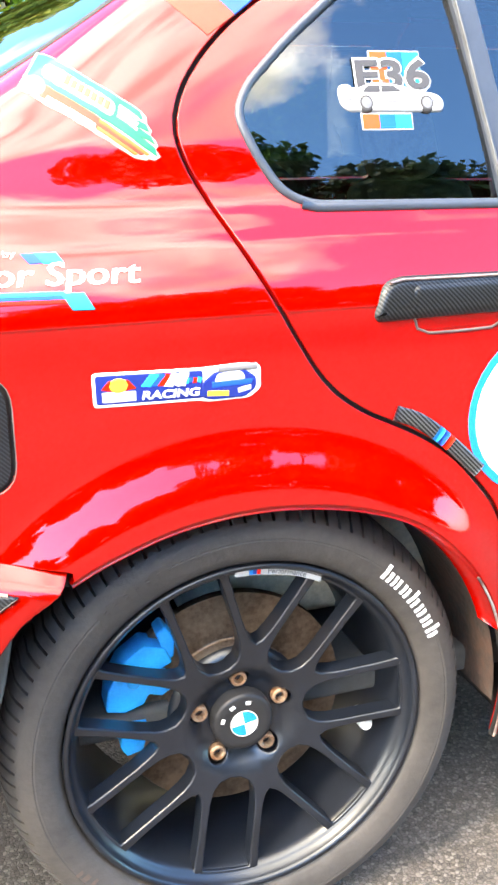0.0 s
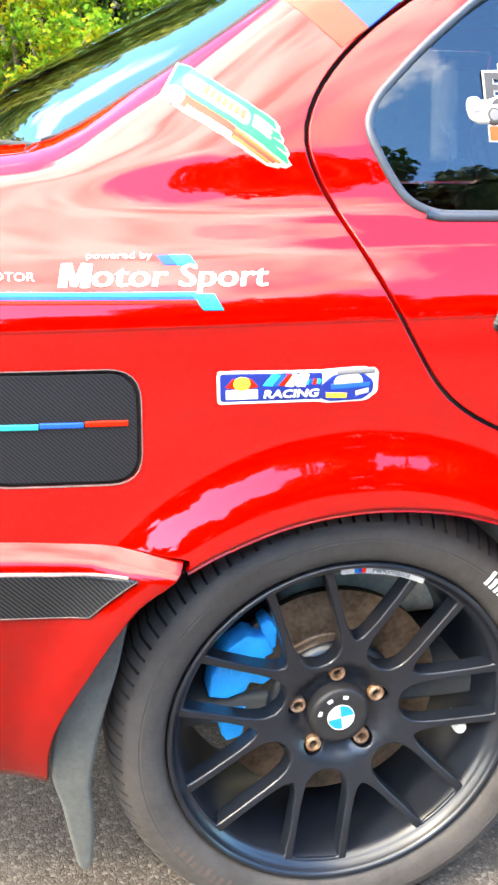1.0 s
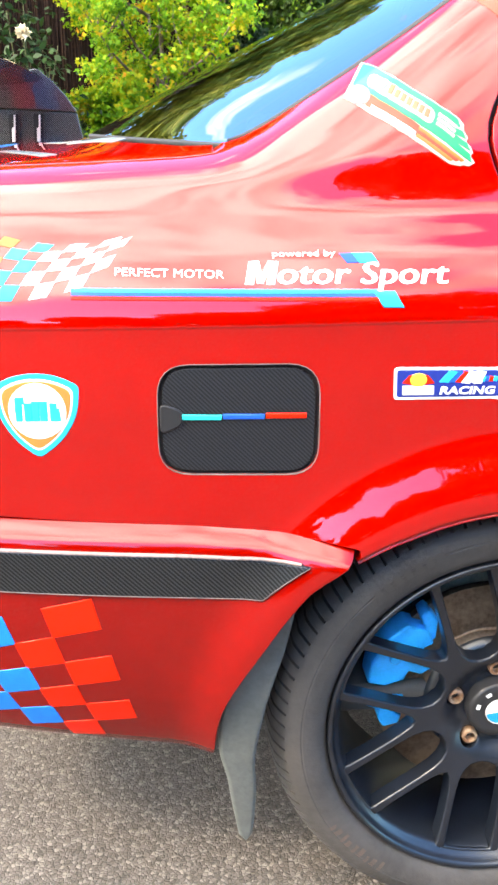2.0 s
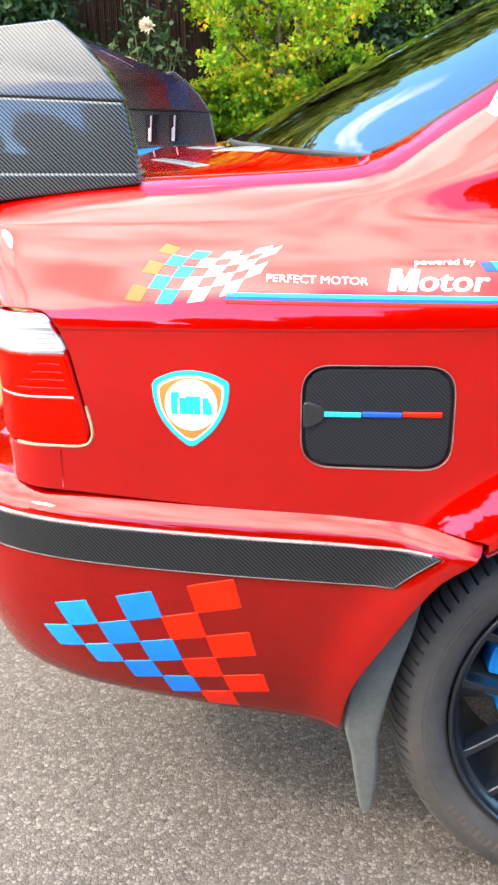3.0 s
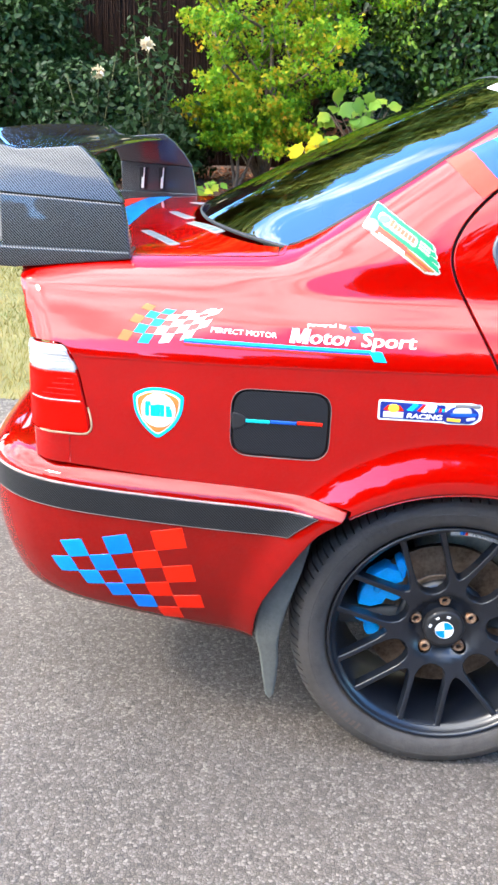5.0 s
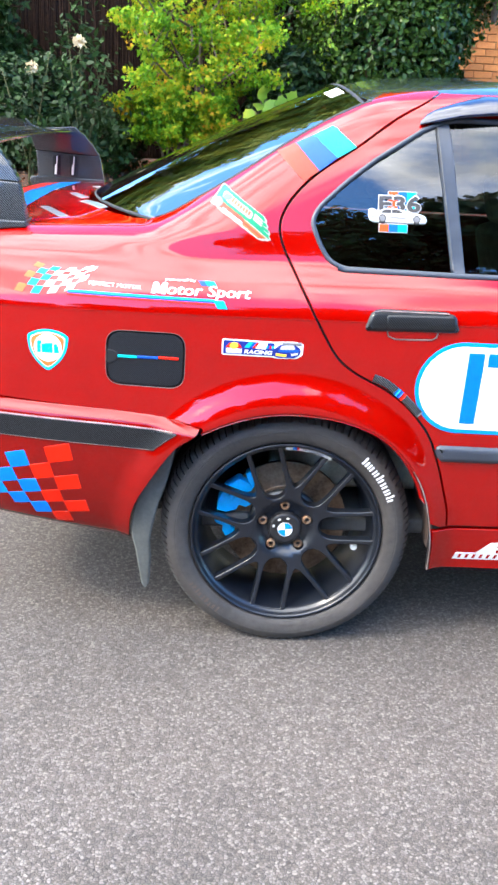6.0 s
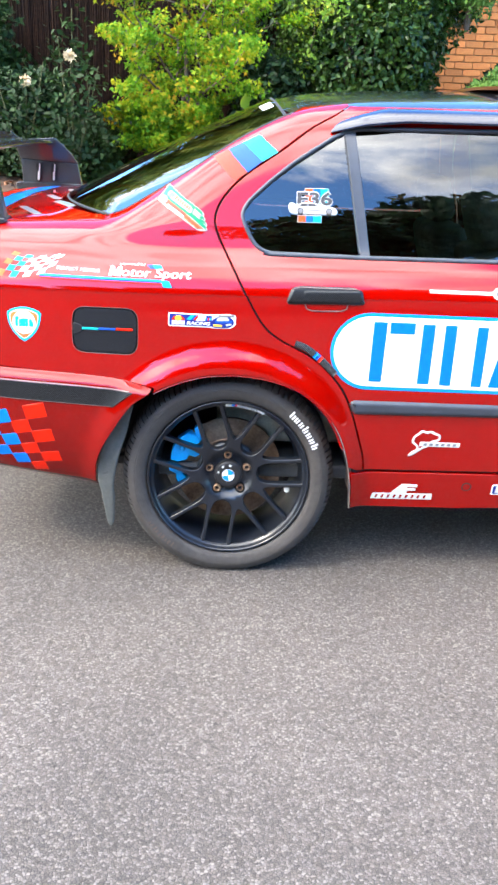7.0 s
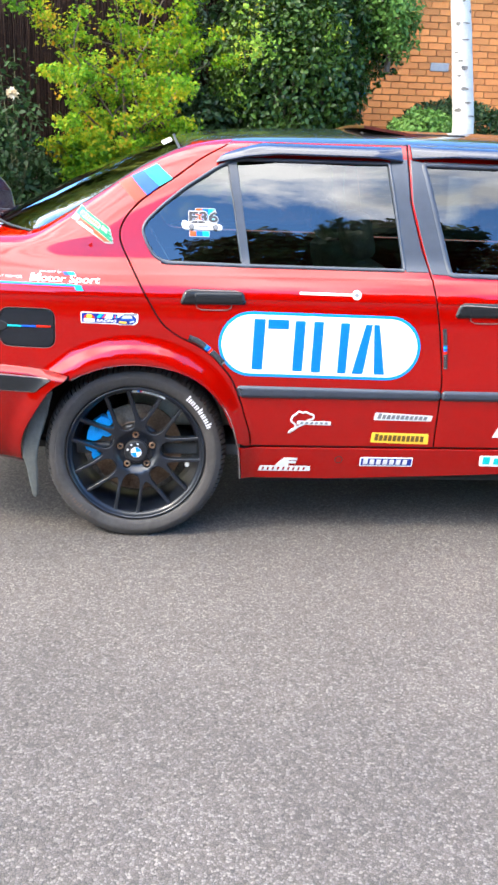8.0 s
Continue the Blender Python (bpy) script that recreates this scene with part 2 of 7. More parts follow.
def rows_pchip(ws, rows, w):
    """Each row's own monotone cubic over ws, at one w a row."""
    h = np.diff(ws)
    d = np.diff(rows, axis=1) / h
    m = np.zeros_like(rows)
    with np.errstate(divide="ignore", invalid="ignore"):
        hm = 2 * d[:, :-1] * d[:, 1:] / (d[:, :-1] + d[:, 1:])
    m[:, 1:-1] = np.where(d[:, :-1] * d[:, 1:] > 0, hm, 0)
    m[:, 0], m[:, -1] = d[:, 0], d[:, -1]
    i = np.clip(np.searchsorted(ws, w) - 1, 0, len(ws) - 2)
    r = np.arange(len(w))
    t = (w - ws[i]) / h[i]
    return ((2 * t**3 - 3 * t**2 + 1) * rows[r, i] + (t**3 - 2 * t**2 + t) * h[i] * m[r, i]
            + (-2 * t**3 + 3 * t**2) * rows[r, i + 1] + (t**3 - t**2) * h[i] * m[r, i + 1])


HUB = (0.0, 0.311)


def skin(x, w):
    """Points of the car's near side at x and at w along the section."""
    x, w = np.atleast_1d(np.asarray(x, float)), np.atleast_1d(np.asarray(w, float))
    ys, zs = section(x)
    y, z = rows_pchip(KW, ys, w), rows_pchip(KW, zs, w)
    r = np.hypot(x - HUB[0], (z - HUB[1] + .015))
    t = np.clip((.436 - r) / .092, 0, 1)
    y = y - .027 * t**3 * (10 - 15 * t + 6 * t * t) * (z < .9)
    return np.stack([x, y, z], 1)


def w_of(x, v, axis=2):
    """The w at which the section at x has z (axis 2) or y (axis 1) equal to v."""
    x, v = np.atleast_1d(np.asarray(x, float)), np.atleast_1d(np.asarray(v, float))
    ys, zs = section(x)
    rows = zs if axis == 2 else ys
    lo, hi = np.full(len(x), KW[0] if axis == 2 else KW[4]), np.full(len(x), KW[-1])
    for _ in range(40):
        mid = (lo + hi) / 2
        up = rows_pchip(KW, rows, mid) < v
        lo, hi = np.where(up, mid, lo), np.where(up, hi, mid)
    return (lo + hi) / 2


def skin_frame(xw, f=skin):
    """Points and outward normals."""
    xw = np.asarray(xw, float)
    e = 1e-3
    p = f(xw[:, 0], xw[:, 1])
    a = f(xw[:, 0] + e, xw[:, 1]) - f(xw[:, 0] - e, xw[:, 1])
    b = f(xw[:, 0], xw[:, 1] + e) - f(xw[:, 0], xw[:, 1] - e)
    n = np.cross(a, b)
    n /= np.maximum(np.linalg.norm(n, axis=1, keepdims=True), 1e-9)
    return p, n


def smooth_line(pts, closed=False, step=.02, tension=.5):
    """A Catmull-Rom line through pts, resampled."""
    P = [np.array(p, float) for p in pts]
    n = len(P)
    out = []
    for i in range(n if closed else n - 1):
        p0, p1, p2, p3 = (P[(i - 1) % n] if closed or i > 0 else P[i], P[i], P[(i + 1) % n],
                          P[(i + 2) % n] if closed or i + 2 < n else P[min(i + 1, n - 1)])
        k = max(1, int(math.ceil(np.linalg.norm(p2 - p1) / step)))
        for j in range(k):
            t = j / k
            m1, m2 = (p2 - p0) * tension, (p3 - p1) * tension
            out.append((2 * t**3 - 3 * t**2 + 1) * p1 + (t**3 - 2 * t**2 + t) * m1 + (-2 * t**3 + 3 * t**2) * p2 + (t**3 - t**2) * m2)
    if not closed:
        out.append(P[-1])
    return np.array(out)


def straight(pts, closed=True, step=.02):
    P = [np.array(p, float) for p in pts]
    out = []
    for i in range(len(P) if closed else len(P) - 1):
        a, b = P[i], P[(i + 1) % len(P)]
        k = max(1, int(math.ceil(np.linalg.norm(b - a) / step)))
        out += [a + (b - a) * j / k for j in range(k)]
    if not closed:
        out.append(P[-1])
    return np.array(out)


def rounded(pts, r, n=5):
    """A closed outline with its corners rounded; r a number or one a corner."""
    P = [np.array(p, float) for p in pts]
    out = []
    for i, p in enumerate(P):
        a, b = P[i - 1] - p, P[(i + 1) % len(P)] - p
        rr = min(r[i] if isinstance(r, (list, tuple)) else r, np.linalg.norm(a) * .49, np.linalg.norm(b) * .49)
        if rr <= 0:
            out.append(p)
            continue
        q0, q2 = p + a / np.linalg.norm(a) * rr, p + b / np.linalg.norm(b) * rr
        for j in range(n + 1):
            t = j / n
            out.append((1 - t)**2 * q0 + 2 * t * (1 - t) * p + t * t * q2)
    return np.array(out)


def inside(poly, pts):
    x, y = pts[:, 0], pts[:, 1]
    res = np.zeros(len(pts), bool)
    a, b = poly, np.roll(poly, -1, 0)
    for (x0, y0), (x1, y1) in zip(a, b):
        c = (y0 > y) != (y1 > y)
        with np.errstate(divide="ignore", invalid="ignore"):
            res ^= c & (x < (x1 - x0) * (y - y0) / (y1 - y0) + x0)
    return res


def near_edge(polys, pts, d):
    res = np.zeros(len(pts), bool)
    for poly in polys:
        for p in poly:
            res |= (abs(pts[:, 0] - p[0]) < d) & (abs(pts[:, 1] - p[1]) < d)
    return res


def to_w(xz):
    xz = np.asarray(xz, float)
    return np.stack([xz[:, 0], w_of(xz[:, 0], xz[:, 1])], 1)


def area(poly):
    a, b = poly, np.roll(poly, -1, 0)
    return .5 * np.sum(a[:, 0] * b[:, 1] - b[:, 0] * a[:, 1])


def panel_mesh(name, outline, holes=(), f=skin, cell=.02, gap=.0025, lift=0.0, depth=.014, edge=.0015, mirror=False, flip=False):
    """A sheet over the surface f inside an outline in its two parameters, with rolled edges turned inwards."""
    from mathutils.geometry import delaunay_2d_cdt
    loops = [np.asarray(outline, float)] + [np.asarray(h, float) for h in holes]
    loops = [l if (area(l) > 0) == (k == 0) else l[::-1] for k, l in enumerate(loops)]
    loops = [straight(l, True, cell) for l in loops]
    lo, hi = loops[0].min(0), loops[0].max(0)
    gx, gy = np.meshgrid(np.arange(lo[0] + cell / 2, hi[0], cell), np.arange(lo[1] + cell / 2, hi[1], cell))
    g = np.stack([gx.ravel(), gy.ravel()], 1)
    if f is skin and lo[1] < KW[5] and hi[1] > KW[6]:      # fine rows along the waist crease
        rows = np.array([KW[5] - .006, KW[5] - .001, KW[5] + .001, KW[6] - .001, KW[6] + .001, KW[6] + .006])
        cx, cy = np.meshgrid(np.arange(lo[0] + .004, hi[0], .008), rows)
        g = np.concatenate([g[(g[:, 1] < rows[0] - .005) | (g[:, 1] > rows[-1] + .005)], np.stack([cx.ravel(), cy.ravel()], 1)])
    if len(g):
        keep = inside(loops[0], g) & ~near_edge(loops, g, max(cell * .55, gap + edge + .0025))
        for h in loops[1:]:
            keep &= ~inside(h, g)
        g = g[keep]
    verts, edges = [], []
    for l in loops:
        k = len(verts)
        verts += [Vector(p) for p in l]
        edges += [(k + i, k + (i + 1) % len(l)) for i in range(len(l))]
    verts += [Vector(p) for p in g]
    v2, _, f2, origin, _, _ = delaunay_2d_cdt(verts, edges, [], 0, 1e-7)
    P2 = np.array([tuple(v) for v in v2])
    tri = np.array([t for t in f2 if len(t) == 3])
    cen = P2[tri].mean(1)
    ok = inside(loops[0], cen)
    for h in loops[1:]:
        ok &= ~inside(h, cen)
    tri = tri[ok]
    s = -1 if flip else 1
    pos, nor = skin_frame(P2, f)
    nor = nor * s
    # the boundary's outward way
    place = {}
    for j, o in enumerate(origin):
        for q in o:
            place[q] = j
    allp, alln, faces = list(pos), list(nor), [tuple(t) for t in tri]
    k = 0
    for l in loops:
        n = len(l)
        idx = [place.get(k + i, None) for i in range(n)]
        k += n
        idx = [i for i in idx if i is not None]
        n = len(idx)
        if n < 3:
            continue
        B, N = pos[idx], nor[idx]
        tang = np.roll(B, -1, 0) - np.roll(B, 1, 0)
        tang /= np.maximum(np.linalg.norm(tang, axis=1, keepdims=True), 1e-9)
        out = np.cross(tang, N) * s
        first = len(allp)
        for i, j in enumerate(idx):
            allp[j] = B[i] - out[i] * (gap + edge)
        ring1 = B - out * gap - N * edge
        ring2 = B - out * gap - N * depth
        mid = (out + N) / np.sqrt(2)
        allp += list(B - out * (gap + edge * .3) - N * edge * .3) + list(ring1) + list(ring2)
        alln += list(mid) + list(out) + list(out)
        r0, r1, r2 = first, first + n, first + 2 * n
        for i in range(n):
            j = (i + 1) % n
            faces += [(idx[i], r0 + i, r0 + j, idx[j]), (r0 + i, r1 + i, r1 + j, r0 + j), (r1 + i, r2 + i, r2 + j, r1 + j)]
    A, N = np.array(allp), np.array(alln)
    A = A + N * lift
    if flip:
        faces = [t[::-1] for t in faces]
    if mirror:
        A = A * [1, -1, 1] + [0, 2 * HALF, 0]
        N = N * [1, -1, 1]
        faces = [t[::-1] for t in faces]
    me = bpy.data.meshes.new(name)
    me.from_pydata([tuple(p) for p in A], [], [tuple(int(i) for i in t) for t in faces])
    me.update()
    for p in me.polygons:
        p.use_smooth = True
    me.normals_split_custom_set_from_vertices([tuple(v) for v in N])
    return me


def strip_mesh(name, line, width, lift=.002, thick=.006, f=skin, closed=False, mirror=False, crown=0.0):
    """A flat bead that follows a line on the surface f."""
    line = np.asarray(line, float)
    p, n = skin_frame(line, f)
    if closed:
        t = np.roll(p, -1, 0) - np.roll(p, 1, 0)
    else:
        t = np.gradient(p, axis=0)
    t /= np.maximum(np.linalg.norm(t, axis=1, keepdims=True), 1e-9)
    side = np.cross(n, t)
    w = np.asarray(width) / 2 * np.ones(len(p))
    prof = [(-1, -thick), (-1, lift * .4), (-.75, lift), (0, lift + crown), (.75, lift), (1, lift * .4), (1, -thick)]
    V = []
    for a, h in prof:
        V.append(p + side * (a * w)[:, None] + n * h)
    V = np.array(V)
    m, k = V.shape[0], V.shape[1]
    verts = V.transpose(1, 0, 2).reshape(-1, 3)
    faces = []
    for i in range(k if closed else k - 1):
        j = (i + 1) % k
        for a in range(m - 1):
            faces.append((i * m + a, i * m + a + 1, j * m + a + 1, j * m + a))
    if not closed:
        faces += [tuple(range(m)), tuple(reversed(range((k - 1) * m, k * m)))]
    if mirror:
        verts = verts * [1, -1, 1] + [0, 2 * HALF, 0]
        faces = [q[::-1] for q in faces]
    me = bpy.data.meshes.new(name)
    me.from_pydata([tuple(v) for v in verts], [], faces)
    me.update()
    return me


# ---------------------------------------------------------------- the car
car = empty("car", "dark red four-door saloon with racing stickers parked at the kerb", "car")

SHUT_REAR = [(.330, 1.345), (.290, 1.320), (.219, 1.281), (.132, 1.218), (.046, 1.161), (-.006, 1.113), (-.034, 1.071), (-.042, 1.035),
             (-.031, .995), (-.005, .946), (.026, .889), (.057, .832), (.099, .765), (.145, .727), (.211, .694), (.263, .660),
             (.306, .615), (.334, .576), (.362, .510), (.384, .440), (.400, .385), (.404, .342)]
SHUT_B = [(.925, 1.352), (.918, 1.315), (.926, 1.163), (.963, 1.020), (.992, .926), (1.014, .819), (1.029, .732), (1.047, .602),
          (1.049, .547), (1.046, .406), (1.046, .342)]
ARCH = [(.372, .216), (.366, .30), (.352, .375), (.328, .450), (.290, .512), (.235, .567), (.177, .600), (.096, .6225), (.006, .630),
        (-.083, .6195), (-.162, .593), (-.204, .572)]
shut_rear, shut_b, arch = smooth_line(SHUT_REAR), smooth_line(SHUT_B), smooth_line(ARCH)
BUMPER_TOP = [(-.204, .586), (-.27, .597), (-.419, .612), (-.509, .617), (-.606, .624), (-.72, .632), (-.810, .637)]


def w_line(xs, ws):
    return straight([(x, w) for x, w in zip(xs, ws)], False, .015)


LAMP = rounded([(-.90, .866), (-.735, .866), (-.712, .815), (-.690, .715), (-.700, .697), (-.90, .697)], [0, .022, .01, .012, .02, 0], 4)
FUEL = rounded([(-.424, .803), (-.249, .801), (-.251, .676), (-.426, .681)], .034, 6)
GAP_W = KW[11] + .012           # the boot lid's side gap
GLASS_W = KW[12] - .012         # the rear window's side edge

quarter_outline = np.concatenate([
    to_w(np.concatenate([shut_rear[:-1], straight([(.404, .342), (.370, .342)], False)[:-1], arch[arch[:, 1] > .345], smooth_line(BUMPER_TOP)])),
    to_w(straight([(-.811, .645), (-.811, .697)], False)[1:]),
    to_w(LAMP[LAMP[:, 0] > -.80][::-1]),
    to_w(straight([(-.811, .866), (-.842, .970)], False)),
    w_line([-.848, -.345], [GAP_W, GAP_W]),
    w_line([-.340, .160], [GLASS_W - .004, GLASS_W - .004]),
    to_w(straight([(.20, 1.338), (.325, 1.350)], False)),
])
def clean(line):
    keep = [line[0]]
    for p in line[1:]:
        if np.linalg.norm(p - keep[-1]) > .004:
            keep.append(p)
    if np.linalg.norm(keep[0] - keep[-1]) < .004:
        keep.pop()
    return np.array(keep)


door_hole = rounded([(.283, 1.262), (.172, 1.192), (.105, 1.140), (.046, 1.085), (.030, 1.055), (.046, 1.013), (.072, .971), (.105, .956),
                     (.384, .951), (.904, .949), (.852, 1.288), (.345, 1.285)], [.02, .02, .03, .03, .02, .02, .03, .02, .01, .012, .012, .03], 4)
top_rear_door = straight([(.918, 1.347), (.335, 1.344)], False)
rear_door_outline = clean(np.concatenate([
    to_w(shut_rear), to_w(straight([(.404, .342), (1.046, .342)], False)), to_w(shut_b[::-1]), to_w(top_rear_door)]))
front_hole = rounded([(.968, 1.288), (1.057, .937), (2.10, .925), (1.75, 1.285)], [.012, .012, .01, .03], 4)
front_door_outline = clean(np.concatenate([
    to_w(shut_b), to_w(straight([(1.046, .342), (2.05, .342)], False)), to_w(straight([(2.05, .342), (2.12, .60), (2.14, .93), (1.80, 1.34), (.93, 1.350)], False))]))

quarter_outline = clean(quarter_outline)
sill_outline = clean(to_w(straight([(.366, .338), (.374, .216), (.69, .214), (1.02, .226), (1.30, .238), (2.1, .25), (2.1, .338)])))

quarter = part("quarter_panel", panel_mesh("quarter_panel", quarter_outline, [to_w(straight(FUEL))], cell=.010), RED, car)
rear_door = part("rear_door", panel_mesh("rear_door", rear_door_outline, [to_w(straight(door_hole))], cell=.013), RED, car)
front_door = part("front_door", panel_mesh("front_door", front_door_outline, [to_w(straight(front_hole))]), RED, car)
sill = part("sill", panel_mesh("sill", sill_outline), RED, car)


def full_top(x, v):
    """The upper skin from the near side over the middle line to the far side; v is 0 on the middle line."""
    x, v = np.atleast_1d(np.asarray(x, float)), np.atleast_1d(np.asarray(v, float))
    p = skin(x, KW[-1] - abs(v))
    y = np.where(v <= 0, p[:, 1], 2 * HALF - p[:, 1])
    return np.stack([p[:, 0], y, p[:, 2]], 1)


VG, VT = GLASS_W - KW[-1], GAP_W - KW[-1]
glass_half = smooth_line([(-.338, VG), (-.40, VG + .03), (-.46, VG + .09), (-.515, VG + .20), (-.545, VG + .36), (-.552, 0)], step=.03)
glass_top = smooth_line([(.150, VG + .004), (.125, VG + .2), (.118, 0)], step=.03)
boot_half = glass_half + [-.012, 0]
boot_outline = clean(np.concatenate([straight([(-.352, VT), (-.848, VT)], False), straight([(-.848, VT), (-.875, 0), (-.848, -VT), (-.352, -VT)], False),
                                     (boot_half * [1, -1]), boot_half[::-1]]))
roof_side = smooth_line([(.165, VG + .004), (.25, VG - .035), (.345, VG - .062), (.6, VG - .066), (1.9, VG - .066)], step=.05)
roof_outline = clean(np.concatenate([roof_side, straight([(1.9, VG - .066), (2.0, 0), (1.9, -VG + .066)], False), (roof_side * [1, -1])[::-1],
                                     glass_top * [1, -1] + [.012, 0], glass_top[::-1] + [.012, 0]]))
BLACK_GLOSS = material("black_gloss", (0.012, 0.013, 0.014), 0.25, 0, 1.0, 0.03, vary=0.1, scale=5)


def rear_glass(r, t):
    """The bent rear window: r from its lower to its upper edge, t across from -1 to 1."""
    r, t = np.atleast_1d(np.asarray(r, float)), np.atleast_1d(np.asarray(t, float))
    e = skin(-.338 + .488 * r, np.full(len(r), GLASS_W + .004)) - [0, 0, .003]
    xc, zc = -.552 + .670 * r, 1.050 + .318 * r + .030 * r * (1 - r)
    a = np.clip(abs(t), 0, 1.05)
    return np.stack([xc + (e[:, 0] - xc) * a**2.4, np.where(t < 0, HALF + (e[:, 1] - HALF) * a, HALF - (e[:, 1] - HALF) * a), zc + (e[:, 2] - zc) * a**2.2], 1)


def glass_uv(pts):
    return np.asarray(pts, float)


rear_window = part("rear_window", panel_mesh("rear_window", straight([(0, -1), (1, -1), (1, 1), (0, 1)], True, .05), f=rear_glass, cell=.05, gap=0, depth=.005), REAR_GLASS, car)
boot_lid = part("boot_lid", panel_mesh("boot_lid", boot_outline, f=full_top, cell=.03), RED, car)
roof = part("roof", panel_mesh("roof", roof_outline, f=full_top, cell=.05), BLACK_GLOSS, car)



def join_meshes(name, items):
    """One mesh out of (mesh, material) pairs; keeps the shading normals."""
    V, F, N, M, mats = [], [], [], [], []
    for me, mat in items:
        if mat not in mats:
            mats.append(mat)
        k = len(V)
        V += [tuple(v.co) for v in me.vertices]
        nn = np.zeros((len(me.vertices), 3))
        for lp, cn in zip(me.loops, me.corner_normals):
            nn[lp.vertex_index] = cn.vector
        N += [tuple(v) for v in nn]
        for p in me.polygons:
            F.append(tuple(k + i for i in p.vertices))
            M.append(mats.index(mat))
        bpy.data.meshes.remove(me)
    out = bpy.data.meshes.new(name)
    out.from_pydata(V, [], F)
    out.update()
    for p, m in zip(out.polygons, M):
        p.material_index, p.use_smooth = m, True
    out.normals_split_custom_set_from_vertices(N)
    return out, mats


def text_mesh(text, a, b, height, slant=0.0, bold=0.0, f=skin, conv=None, lift=.002, fit_width=True):
    """Lettering from a to b (both on the baseline, in the plan of the side), pressed onto the surface."""
    cu = bpy.data.curves.new("lettering", "FONT")
    cu.body, cu.offset, cu.resolution_u = text, bold, 3
    ob = bpy.data.objects.new("lettering", cu)
    scene.collection.objects.link(ob)
    dg = bpy.context.evaluated_depsgraph_get()
    me = bpy.data.meshes.new_from_object(ob.evaluated_get(dg))
    bpy.data.objects.remove(ob)
    bpy.data.curves.remove(cu)
    co = np.array([tuple(v.co) for v in me.vertices])[:, :2]
    wide, tall = co[:, 0].max() - co[:, 0].min(), .70
    u = (co[:, 0] - co[:, 0].min()) / wide
    v = co[:, 1] / tall * height
    a, b = np.array(a, float), np.array(b, float)
    way = (b - a) / np.linalg.norm(b - a)
    up = np.array([-way[1], way[0]])
    P = a + np.outer(u, b - a) + np.outer(v, up + way * slant)
    xw = (conv or to_w)(P)
    p, n = skin_frame(xw, f)
    q = p + n * lift
    faces = [tuple(t.vertices) for t in me.polygons]
    # letters face outwards
    out = bpy.data.meshes.new("lettering")
    t0 = faces[0]
    c = np.cross(q[t0[1]] - q[t0[0]], q[t0[2]] - q[t0[0]])
    if np.dot(c, n[t0[0]]) < 0:
        faces = [t[::-1] for t in faces]
    out.from_pydata([tuple(x) for x in q], [], faces)
    out.update()
    for pl in out.polygons:
        pl.use_smooth = True
    out.normals_split_custom_set_from_vertices([tuple(x) for x in n])
    bpy.data.meshes.remove(me)
    return out


def foil(outline, level=0, f=skin, conv=None, base=.0009, cell=.03, step=.025):
    """One thin layer of sticker foil; level lifts it over the layers below."""
    line = straight(outline, True, step)
    return panel_mesh("foil", clean2((conv or to_w)(line)), f=f, gap=0, depth=.0012, edge=.0002, lift=base + .0006 * level, cell=cell)


def clean2(line):
    keep = [line[0]]
    for p in line[1:]:
        if np.linalg.norm(p - keep[-1]) > .0008:
            keep.append(p)
    if np.linalg.norm(keep[0] - keep[-1]) < .0008:
        keep.pop()
    return np.array(keep)


def sticker(parent, label, layers, name="sticker"):
    me, mats = join_meshes(name, layers)
    return part(name, me, mats, parent, label)


def box_line(a, b, w):
    """A quad of width w along a to b."""
    a, b = np.array(a, float), np.array(b, float)
    d = (b - a) / np.linalg.norm(b - a)
    n = np.array([-d[1], d[0]]) * w / 2
    return [a - n, b - n, b + n, a + n]


def ellipse(c, rx, rz, n=28):
    return [(c[0] + rx * math.cos(2 * math.pi * i / n), c[1] + rz * math.sin(2 * math.pi * i / n)) for i in range(n)]


def ink(name, rgb, rough=0.35):
    return material(name, rgb, rough, 0, 0.22, 0.04, vary=0.06, scale=60, spec=.1)


WHITE, CYAN, BLUE = ink("white_foil", (.80, .80, .80)), ink("cyan_foil", (.0, .42, .72)), ink("blue_foil", (.008, .075, .40))
SKYBLUE, ORANGE, SCARLET = ink("sky_blue_foil", (.0, .22, .66)), ink("orange_foil", (.75, .16, .04)), ink("scarlet_foil", (.70, .014, .003))
NAVY, YELLOW, GREY = ink("navy_foil", (.012, .026, .19)), ink("yellow_foil", (.85, .50, .05)), ink("grey_foil", (.16, .16, .17))
PALE, INKBLACK, TEAL = ink("pale_foil", (.60, .60, .58)), ink("black_ink", (.02, .02, .022)), ink("teal_foil", (.0, .46, .46))
MIDBLUE = ink("mid_blue_foil", (.0, .16, .66))
GOLD = ink("gold_foil", (.28, .125, .035))

# ---- wells and gaps behind the panels
def ribbon_gap(line, parent, width=.02):
    part("door_seal", strip_mesh("door_seal", to_w(line), width, lift=-.012, thick=.02), DARK, parent)


